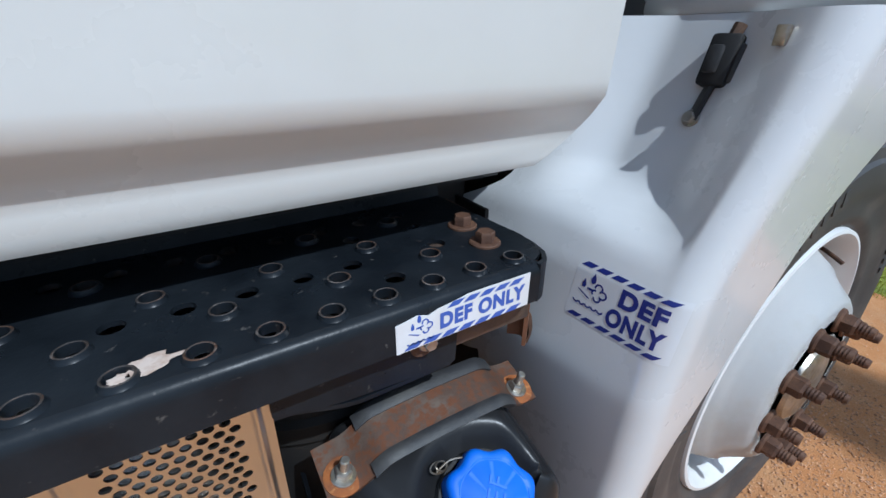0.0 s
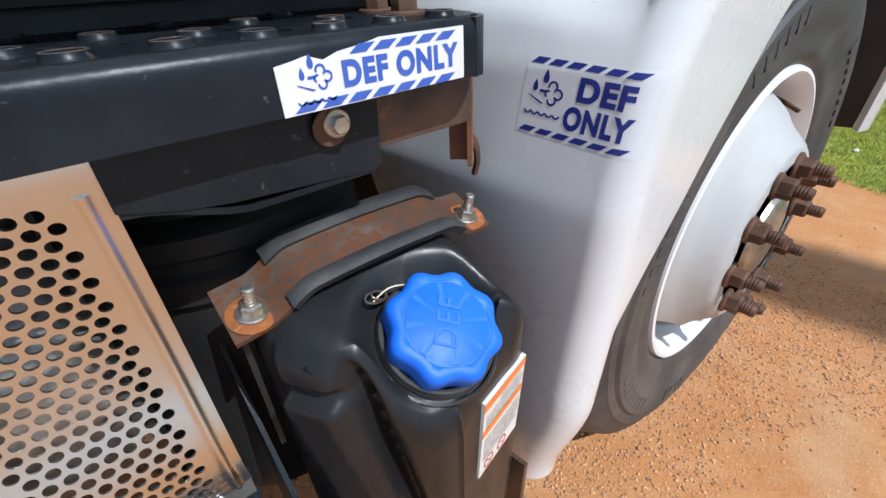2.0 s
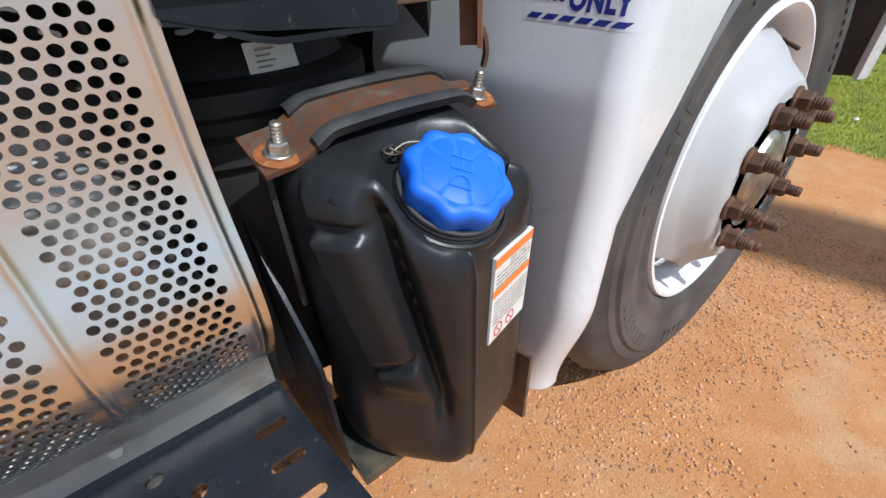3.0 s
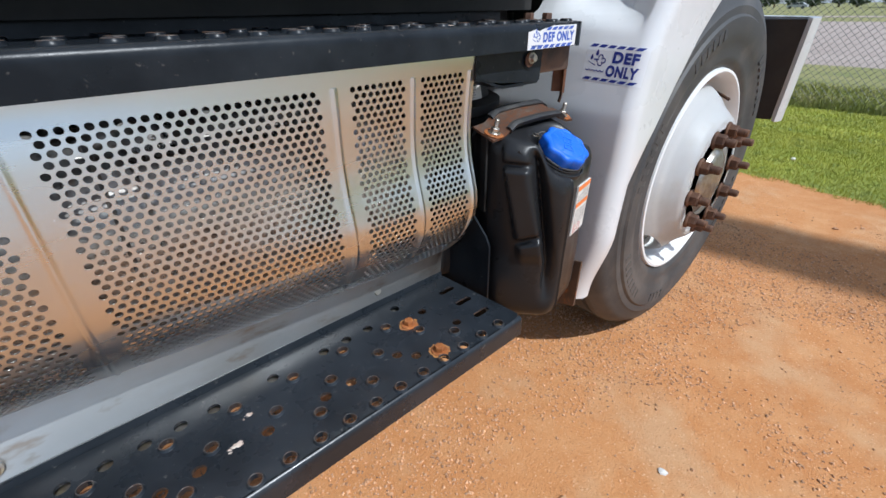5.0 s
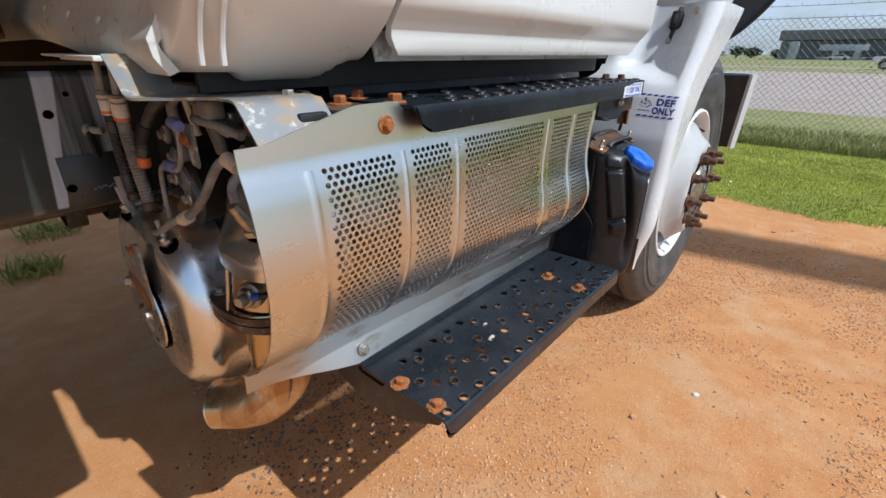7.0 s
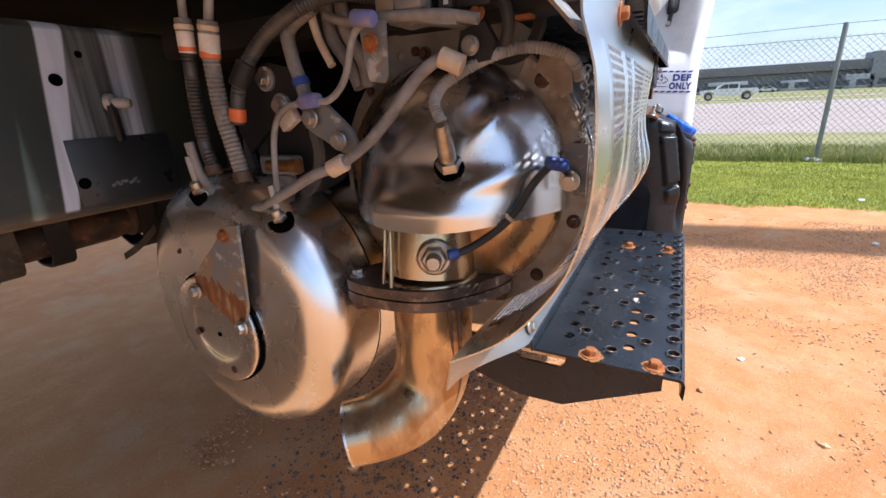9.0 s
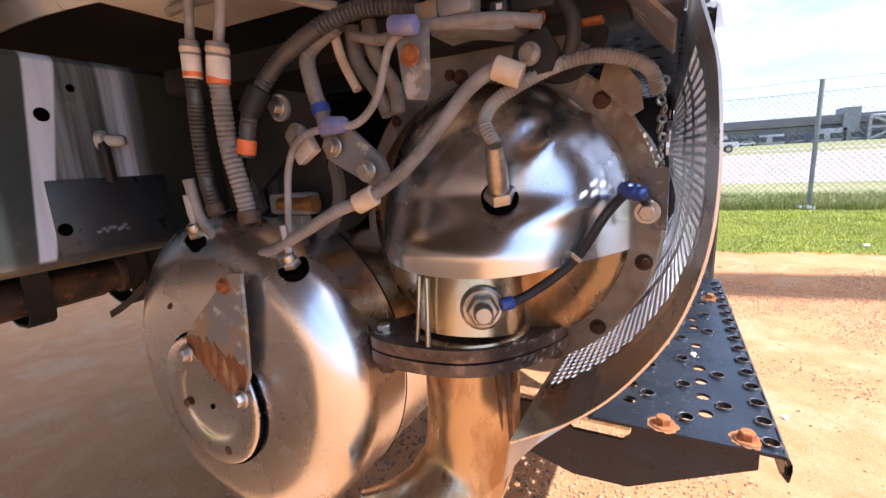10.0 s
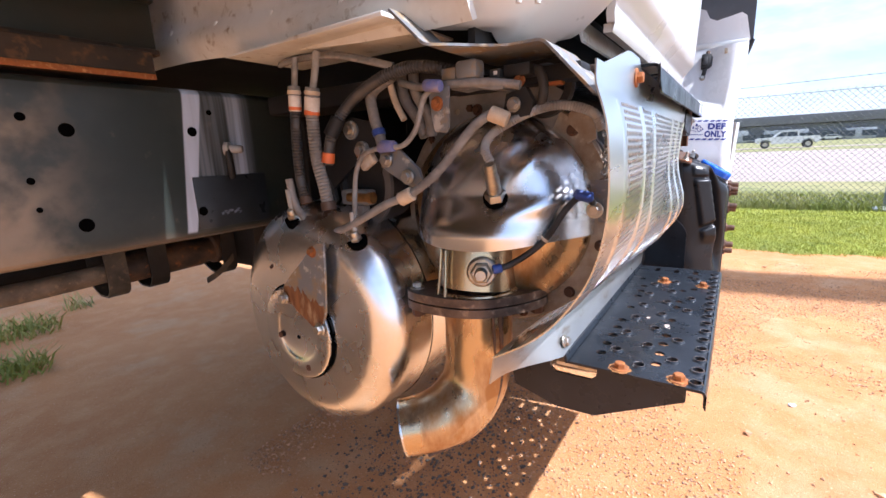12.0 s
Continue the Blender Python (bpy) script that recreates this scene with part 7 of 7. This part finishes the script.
# tall mounting plate between the cans, and crossbeam above
bm = bmesh.new()
plate(bm, [(0.512, 0.64), (0.512, 0.80), (0.498, 0.905), (0.47, 0.93), (0.30, 0.93), (0.276, 0.915), (0.30, 0.86), (0.40, 0.82), (0.44, 0.62)], [(0.452, 0.905, 0.005)], Matrix(((0, 0, -1, -0.5448), (1, 0, 0, 0), (0, 1, 0, 0), (0, 0, 0, 1))), 0.005)
ob = solid("mounting_plate", bm, material("dusty_dark_plate", (0.30, 0.295, 0.275), 0.6, second=(0.17, 0.16, 0.145), scale=14, bump=0.15), "dusty dark steel mounting plate behind the cans", "plate")
for y, z in ((0.492, 0.83), (0.495, 0.665), (0.415, 0.905)):
    part_of("bolt", BOLT_SMALL_BROWN, facing((-0.5450, y, z), (-1, 0, 0)), ob)
bm = bmesh.new()
box(bm, (-0.60, 0.24, 0.925), (-0.56, 0.44, 0.945), 0.004)
box(bm, (-0.60, 0.40, 0.93), (-0.50, 0.86, 0.965), 0.006)
solid("cross_beam", bm, BLACK_DULL, "dark crossbeam above the cans", "beam")
# dull black box laid over the forward stretch of the chassis rail
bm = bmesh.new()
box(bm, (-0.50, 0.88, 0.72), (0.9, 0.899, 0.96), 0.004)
solid("inner_screen", bm, BLACK_DULL, "dull black screen over the rail behind the cans", "panel")


def hose(name, pts, r, mat, label, category="hose", rib=0.0, seg=12, squash=1.0, extra=()):
    ob = thing(name, pts[0], label, category)
    bm = bmesh.new()
    tube(bm, pts, r, seg, 8, rib=rib, squash=squash)
    part("sleeve" if rib else "line", bm, mat, ob, angle=50)
    for nm, t, length, rr, m2 in extra:
        way = spline(pts, 12)
        k = min(int(t * (len(way) - 1)), len(way) - 2)
        d = (way[k + 1] - way[k]).normalized()
        bm = bmesh.new()
        fm = facing(way[k], d)
        lathe(bm, [(rr * 0.92, -length / 2), (rr, -length / 2 + 0.001), (rr, length / 2 - 0.001), (rr * 0.92, length / 2)], fm, 18)
        part(nm, bm, m2, ob)
    return ob


hose("sensor_loom", [(-0.652, 0.339, 0.828), (-0.648, 0.349, 0.847), (-0.636, 0.343, 0.864), (-0.628, 0.320, 0.878), (-0.619, 0.294, 0.889), (-0.611, 0.268, 0.894), (-0.603, 0.242, 0.890), (-0.595, 0.224, 0.880), (-0.588, 0.217, 0.862)],
     0.0064, HOSE_PALE, "dusty pale corrugated sensor conduit", "conduit", rib=0.0036)
hose("main_loom", [(-0.700, 0.686, 0.812), (-0.697, 0.681, 0.771), (-0.694, 0.663, 0.745), (-0.692, 0.639, 0.724), (-0.690, 0.589, 0.730), (-0.688, 0.534, 0.753), (-0.684, 0.491, 0.774), (-0.678, 0.456, 0.786), (-0.672, 0.420, 0.809), (-0.666, 0.395, 0.833), (-0.662, 0.374, 0.857), (-0.658, 0.355, 0.876), (-0.654, 0.336, 0.886), (-0.650, 0.318, 0.880)],
     0.0062, HOSE, "dusty brown taped wiring loom across the cans", "wiring loom", extra=(("clip", 0.235, 0.020, 0.0095, CREAM), ("clip", 0.535, 0.022, 0.0100, CREAM), ("clip", 0.965, 0.024, 0.0100, CREAM)))
hose("battery_cable", [(-0.690, 0.661, 0.945), (-0.690, 0.662, 0.93), (-0.690, 0.664, 0.911), (-0.690, 0.669, 0.864), (-0.690, 0.669, 0.808), (-0.690, 0.660, 0.773)], 0.0088, HOSE_DARK, "black ribbed cable with white and orange bands", "cable", rib=0.005,
     extra=(("white_band", 0.22, 0.024, 0.0098, WHITE_BAND), ("orange_band", 0.32, 0.007, 0.0099, ORANGE_BAND), ("plug", 0.04, 0.022, 0.0095, HOSE), ("clip", 0.0, 0.006, 0.0105, CREAM), ("terminal", 0.97, 0.012, 0.010, RUST_BRACKET)))
hose("battery_cable", [(-0.680, 0.631, 0.942), (-0.680, 0.634, 0.925), (-0.680, 0.637, 0.903), (-0.680, 0.636, 0.844), (-0.680, 0.626, 0.800), (-0.680, 0.619, 0.763)], 0.0105, HOSE, "grey dusty ribbed cable with white and orange bands", "cable", rib=0.006,
     extra=(("white_band", 0.225, 0.026, 0.0118, WHITE_BAND), ("orange_band", 0.335, 0.008, 0.0119, ORANGE_BAND), ("plug", 0.05, 0.022, 0.011, HOSE), ("clip", 0.0, 0.006, 0.012, CREAM), ("terminal", 0.97, 0.014, 0.012, RUST_BRACKET)))
hose("cable_stem", [(-0.690, 0.650, 0.995), (-0.690, 0.655, 0.972), (-0.690, 0.660, 0.945)], 0.0048, HOSE_PALE, "thin dusty tan cable stem below the cab floor", "cable")
hose("cable_stem", [(-0.680, 0.612, 1.00), (-0.680, 0.620, 0.972), (-0.680, 0.630, 0.943)], 0.0055, HOSE_PALE, "thin dusty tan cable stem below the cab floor", "cable")
hose("black_conduit", [(-0.672, 0.621, 0.832), (-0.668, 0.613, 0.872), (-0.660, 0.600, 0.901), (-0.652, 0.569, 0.930), (-0.645, 0.526, 0.952), (-0.639, 0.488, 0.962), (-0.633, 0.453, 0.962), (-0.626, 0.414, 0.953), (-0.620, 0.383, 0.944)],
     0.0092, HOSE_DARK, "thick black corrugated conduit", "conduit", rib=0.0055, extra=(("orange_band", 0.05, 0.016, 0.0102, ORANGE_BAND), ("boot", 0.20, 0.03, 0.0118, BLACK_DULL)))
hose("probe_line", [(-0.666, 0.579, 0.722), (-0.668, 0.572, 0.774), (-0.668, 0.562, 0.822), (-0.670, 0.538, 0.847), (-0.671, 0.497, 0.854), (-0.671, 0.466, 0.855), (-0.671, 0.442, 0.875), (-0.671, 0.426, 0.913), (-0.671, 0.412, 0.923)],
     0.0038, HOSE_PALE, "thin tan probe line with violet clips", "wiring loom", extra=(("clip", 0.50, 0.024, 0.0075, VIOLET),))
hose("coolant_hose", [(-0.630, 0.510, 0.957), (-0.630, 0.553, 0.937), (-0.630, 0.553, 0.905), (-0.630, 0.545, 0.878), (-0.632, 0.536, 0.850)], 0.0085, HOSE, "dusty brown looped hose", "hose", extra=(("clamp", 0.75, 0.01, 0.0105, BLUE_PLUG),))
hose("coolant_hose", [(-0.620, 0.524, 0.951), (-0.620, 0.517, 0.925), (-0.620, 0.501, 0.894)], 0.0052, CREAM, "thin pale tan rubber hose", "hose")
hose("coolant_hose", [(-0.600, 0.516, 0.962), (-0.600, 0.512, 0.926), (-0.600, 0.490, 0.895), (-0.600, 0.477, 0.868)], 0.0088, HOSE, "thick dusty brown hose", "hose")
hose("coolant_hose", [(-0.605, 0.490, 0.962), (-0.605, 0.486, 0.930), (-0.605, 0.465, 0.895), (-0.605, 0.462, 0.868)], 0.0082, HOSE, "thick dusty brown hose", "hose")
hose("coolant_hose", [(-0.620, 0.503, 0.948), (-0.622, 0.469, 0.937), (-0.63, 0.437, 0.936), (-0.655, 0.405, 0.930), (-0.650, 0.341, 0.926), (-0.645, 0.300, 0.918)], 0.0055, HOSE, "dusty brown taped cable along the top", "wiring loom")
hose("sensor_lead", [(-0.655, 0.335, 0.686), (-0.640, 0.315, 0.693), (-0.624, 0.279, 0.722), (-0.612, 0.252, 0.765), (-0.602, 0.235, 0.781), (-0.592, 0.222, 0.770)], 0.0044, RUBBER, "black sensor lead with a blue plug", "cable",
     extra=(("plug", 0.82, 0.022, 0.0070, BLUE_PLUG), ("tie", 0.42, 0.004, 0.0056, CREAM), ("plug", 0.05, 0.012, 0.0062, BLUE_PLUG)))

# violet clip, bolt and hanging tab at the top
tab = thing("loom_tab", (-0.672, 0.405, 0.86), "steel hanging tab with a rusty bolt and violet clip", "bracket")
bm = bmesh.new()
plate(bm, [(0.388, 0.925), (0.420, 0.925), (0.416, 0.885), (0.412, 0.870), (0.394, 0.868), (0.390, 0.875)], [], Matrix(((0, 0, -1, -0.668), (1, 0, 0, 0), (0, 1, 0, 0), (0, 0, 0, 1))), 0.003)
part("tab_plate", bm, GALV, tab)
part_of("bolt", BOLT_ORANGE, facing((-0.672, 0.404, 0.905), (-1, 0, 0)) @ Matrix.Scale(0.6, 4), tab)
bm = bmesh.new()
lathe(bm, [(0.0068, -0.012), (0.0078, -0.010), (0.0078, 0.010), (0.0068, 0.012)], facing((-0.680, 0.404, 0.926), (0, 1, 0.15)), 14)
part("clip", bm, VIOLET, tab)

# plug block on the top bar
plug = thing("connector_plug", (-0.64, 0.375, 0.935), "pale grey electrical connector", "connector")
bm = bmesh.new()
box(bm, (-0.655, 0.385, 0.934), (-0.637, 0.408, 0.950), 0.003)
part("socket", bm, GALV, plug)
bm = bmesh.new()
box(bm, (-0.659, 0.352, 0.932), (-0.634, 0.385, 0.956), 0.006)
part("plug_body", bm, GALV, plug)

# pump with its black bracket
pump = thing("dosing_pump", (-0.60, 0.60, 0.72), "dusty dark dosing pump on a black bracket", "pump")
bm = bmesh.new()
plate(bm, [(0.640, 0.893), (0.60, 0.905), (0.545, 0.892), (0.532, 0.85), (0.545, 0.815), (0.60, 0.830), (0.655, 0.79), (0.672, 0.82), (0.662, 0.87)], [], Matrix(((0, 0, -1, -0.632), (1, 0, 0, 0), (0, 1, 0, 0), (0, 0, 0, 1))), 0.006)
part("bracket", bm, BLACK_DULL, pump)
bm = bmesh.new()
lathe(bm, [(0.058, -0.05), (0.062, -0.02), (0.062, 0.01), (0.056, 0.014), (0.05, 0.014), (0.046, 0.008), (0.0, 0.008)], facing((-0.612, 0.590, 0.792), (-1, 0, 0)), 36)
part("housing", bm, BLACK_DULL, pump)
bm = bmesh.new()
ring(bm, [(0.060, 0.010), (0.072, 0.010), (0.072, 0.018), (0.060, 0.018)], facing((-0.612, 0.600, 0.795), (-1, 0, 0)), 40)
part("ring", bm, material("dull_grey_casting", (0.10, 0.095, 0.09), 0.6, second=(0.05, 0.045, 0.04), scale=20), pump)
bm = bmesh.new()
box(bm, (-0.650, 0.560, 0.765), (-0.628, 0.622, 0.79), 0.005)
box(bm, (-0.648, 0.575, 0.745), (-0.630, 0.600, 0.765), 0.004)
part("valve_block", bm, HOSE, pump)
bm = bmesh.new()
lathe(bm, [(0.0075, -0.03), (0.0075, 0.012), (0.0095, 0.012), (0.0095, 0.02)], facing((-0.652, 0.568, 0.778), (0.1, -1, 0)), 12)
part("brass_union", bm, material("dull_brass", (0.45, 0.24, 0.08), 0.4, metal=0.8, second=(0.2, 0.1, 0.04), scale=40), pump)
for y, z in ((0.601, 0.885), (0.580, 0.852)):
    part_of("bolt", BOLT_ZINC, facing((-0.637, y, z), (-1, 0, 0)), pump)
    bm = bmesh.new()
    lathe(bm, [(0.015, -0.004), (0.015, 0.0), (0.012, 0.001)], facing((-0.636, y, z), (-1, 0, 0)), 18)
    part("washer", bm, GALV, pump)
bm = bmesh.new()
box(bm, (-0.652, 0.545, 0.825), (-0.640, 0.575, 0.848), 0.002, Matrix.Translation((0, 0.56, 0.84)) @ Matrix.Rotation(radians(-30), 4, "X") @ Matrix.Translation((0, -0.56, -0.84)))
part("white_strip", bm, WHITE_BAND, pump)

arm = thing("loom_bracket", (-0.664, 0.48, 0.80), "grey steel clamp arm with two nuts", "bracket")
bm = bmesh.new()
plate(bm, [(0.520, 0.852), (0.486, 0.853), (0.450, 0.822), (0.444, 0.806), (0.452, 0.793), (0.466, 0.797), (0.505, 0.818), (0.518, 0.826)], [], Matrix(((0, 0, -1, -0.660), (1, 0, 0, 0), (0, 1, 0, 0), (0, 0, 0, 1))), 0.006)
part("arm_plate", bm, GALV, arm)
for y, z in ((0.502, 0.836), (0.464, 0.811)):
    part_of("bolt", BOLT_ZINC, facing((-0.666, y, z), (-1, 0, 0)), arm)
bm = bmesh.new()
lathe(bm, [(0.0068, -0.012), (0.0078, -0.010), (0.0078, 0.010), (0.0068, 0.012)], facing((-0.672, 0.492, 0.856), (0, 1, 0.1)), 14)
part("clip", bm, VIOLET, arm)

# fitting at the top right of the outer can
lug = thing("top_lug", (-0.63, 0.31, 0.89), "dark lug with a large dusty nut", "bracket")
bm = bmesh.new()
plate(bm, [(0.326, 0.912), (0.300, 0.918), (0.290, 0.90), (0.296, 0.884), (0.318, 0.880), (0.33, 0.892)], [], Matrix(((0, 0, -1, -0.630), (1, 0, 0, 0), (0, 1, 0, 0), (0, 0, 0, 1))), 0.012)
part("lug_plate", bm, BLACK_DULL, lug)
part_of("bolt", BOLT_ZINC, facing((-0.640, 0.311, 0.897), (-1, 0, 0)) @ Matrix.Scale(0.85, 4), lug, "large dusty nut")
bm = bmesh.new()
ring(bm, [(0.030, -0.006), (0.040, -0.006), (0.042, 0.0), (0.040, 0.006), (0.030, 0.006)], facing((-0.555, 0.302, 0.925), (-1, 0.1, 0)) , 32)
part("rubber_loop", bm, RUBBER, lug)
bm = bmesh.new()
plate(bm, [(0.262, 0.897), (0.245, 0.892), (0.232, 0.874), (0.229, 0.852), (0.240, 0.846), (0.250, 0.858), (0.268, 0.876)], [], Matrix(((0, 0, -1, -0.566), (1, 0, 0, 0), (0, 1, 0, 0), (0, 0, 0, 1))), 0.006)
part("tan_bracket", bm, RING, lug)
chain = thing("clamp_tail", (-0.585, 0.205, 0.8), "steel band clamp tail beside the shield", "clamp")
for k in range(13):
    bm = bmesh.new()
    z = 0.872 - 0.0078 * k
    ring(bm, [(0.0022, -0.0010), (0.0044, -0.0010), (0.0044, 0.0010), (0.0022, 0.0010)], facing((-0.578, 0.2125 + 0.0012 * (k % 3), z), (0.35, 0.9, 0.2) if k % 2 else (0.8, 0.5, -0.2)), 12)
    part("link", bm, CHAIN, chain)
bm = bmesh.new()
sheet(bm, lambda u, v: Vector((-0.585 + 0.004 * u, 0.206 + 0.026 * u * (1 - 0.5 * v), 0.80 - 0.055 * v)), 3, 3, 0.002)
part("tongue", bm, GALV, chain)
part_of("bolt", BOLT_ZINC, facing((-0.590, 0.222, 0.762), (-1, 0, 0)), chain)


# ---- loose stones and scraps on the clay ----
def stones(name, count, area, size, mat, label, seed, keep=None, power=3):
    rnd = random.Random(seed)
    base = [Vector(v) for v in ((1, 0, 0), (-1, 0, 0), (0, 1, 0), (0, -1, 0), (0, 0, 1), (0, 0, -1))]
    tris = ((0, 2, 4), (2, 1, 4), (1, 3, 4), (3, 0, 4), (2, 0, 5), (1, 2, 5), (3, 1, 5), (0, 3, 5))
    verts, faces = [], []
    for _ in range(count):
        x, y = rnd.uniform(area[0], area[1]), rnd.uniform(area[2], area[3])
        if keep and not keep(x, y, rnd):
            continue
        s = size[0] + (size[1] - size[0]) * rnd.random() ** power
        rot = Euler((rnd.uniform(0, 6), rnd.uniform(0, 6), rnd.uniform(0, 6))).to_matrix()
        z = ground_height(x, y) + s * 0.25
        k = len(verts)
        for b in base:
            q = rot @ (b * s * rnd.uniform(0.65, 1.2))
            verts.append((x + q.x, y + q.y, z + q.z * 0.75))
        faces += [(k + a, k + b, k + c) for a, b, c in tris]
    me = bpy.data.meshes.new(name)
    me.from_pydata(verts, [], faces)
    me.materials.append(mat)
    tagged(new(name, me), label, "stones", kind="stuff")


def drift(x, y, rnd):
    return noise.noise(Vector((x * 2.2, y * 2.2, 5))) + 0.35 > rnd.random()


def patches(x, y, rnd):
    k = noise.noise(Vector((x * 1.5, y * 1.5, 11))) + 0.5 * noise.noise(Vector((x * 4.5, y * 4.5, 3)))
    return 0.03 + 1.3 * smooth(0.0, 0.55, k + 0.22) > rnd.random()


stones("pebbles", 110000, (-0.6, 2.5, -1.8, 1.2), (0.0014, 0.0058), PEBBLE, "small ochre pebbles scattered on the clay", 1, patches, 1.8)
stones("dark_grit", 12000, (-0.9, 2.6, -2.0, 1.4), (0.0008, 0.0030), GRIT, "dark grit scattered on the clay", 2, drift)
stones("gravel_patch", 5200, (-0.75, 0.25, 0.42, 1.05), (0.002, 0.0075), GRIT, "grey gravel below the exhaust", 3, lambda x, y, r: math.hypot((x + 0.25) / 0.5, (y - 0.7) / 0.32) < 0.5 + 0.6 * r.random())
stones("larger_stones", 60, (-1.0, 2.8, -2.4, 1.4), (0.007, 0.016), PEBBLE, "larger reddish stones on the clay", 4)
for i, (x, y, r) in enumerate(((0.47, -0.137, 0.011), (2.05, -0.9, 0.02), (3.25, -1.15, 0.03), (1.2, -0.75, 0.012), (3.5, 0.3, 0.02), (1.75, -1.6, 0.012))):
    rnd = random.Random(i)
    bm = bmesh.new()
    bmesh.ops.create_icosphere(bm, subdivisions=1, radius=r, matrix=Matrix.Translation((x, y, ground_height(x, y) + r * 0.4)) @ Matrix.Diagonal((1, 0.8, 0.45, 1)))
    for v in bm.verts:
        v.co += Vector((rnd.gauss(0, r * 0.15), rnd.gauss(0, r * 0.15), rnd.gauss(0, r * 0.1)))
    solid("paper_scrap", bm, LITTER, "crumpled white paper scrap on the ground", "litter", "scraps")


# black connector, rusty bar and looped hose above the outer can
block = thing("relay_block", (-0.62, 0.31, 0.93), "black plastic connector block with a rusty bolt below the cab", "connector")
bm = bmesh.new()
box(bm, (-0.635, 0.292, 0.931), (-0.605, 0.328, 0.946), 0.003)
part("body", bm, BLACK_DULL, block)
bm = bmesh.new()
box(bm, (-0.638, 0.330, 0.932), (-0.608, 0.346, 0.943), 0.003)
part("socket", bm, RUBBER, block)
bm = bmesh.new()
box(bm, (-0.6385, 0.334, 0.9355), (-0.6375, 0.339, 0.940))
part("label_mark", bm, LABEL_PAPER, block)
part_of("bolt", BOLT_ORANGE, facing((-0.628, 0.309, 0.9255), (-0.9, 0, 0.3)) @ Matrix.Scale(0.55, 4), block, "rusty orange bolt")
hose("vent_hose", [(-0.615, 0.294, 0.938), (-0.618, 0.287, 0.936), (-0.620, 0.2815, 0.926), (-0.620, 0.280, 0.915), (-0.618, 0.282, 0.904), (-0.612, 0.288, 0.892)], 0.0062, RUBBER, "short looped black rubber vent hose", "hose")
bm = bmesh.new()
box(bm, (-0.62, 0.258, 0.9175), (-0.606, 0.279, 0.9215), 0.001)
solid("rusty_bar", bm, RUST_ORANGE, "short rusty orange bar below the guard plate", "bracket")
# dusty shelf that carries the connectors
bm = bmesh.new()
sheet(bm, lambda u, v: Vector((-0.652 + 0.045 * v, 0.395 - 0.075 * u, 0.930 - 0.004 * u + 0.003 * math.sin(u * 5))), 10, 3, 0.008)
solid("connector_shelf", bm, HOSE, "dusty brown shelf below the electrical connectors", "bracket")

# pale broken concrete at the foot of a fence post
bm = bmesh.new()
rnd = random.Random(21)
bmesh.ops.create_icosphere(bm, subdivisions=2, radius=0.075, matrix=Matrix.Translation((6.86, -1.60, ground_height(6.86, -1.60) + 0.02)) @ Matrix.Diagonal((0.8, 1.5, 0.6, 1)))
for v in bm.verts:
    v.co += Vector((rnd.gauss(0, 0.012), rnd.gauss(0, 0.014), rnd.gauss(0, 0.010)))
solid("concrete_footing", bm, LITTER, "broken pale concrete footing at the fence post", "footing", angle=10)
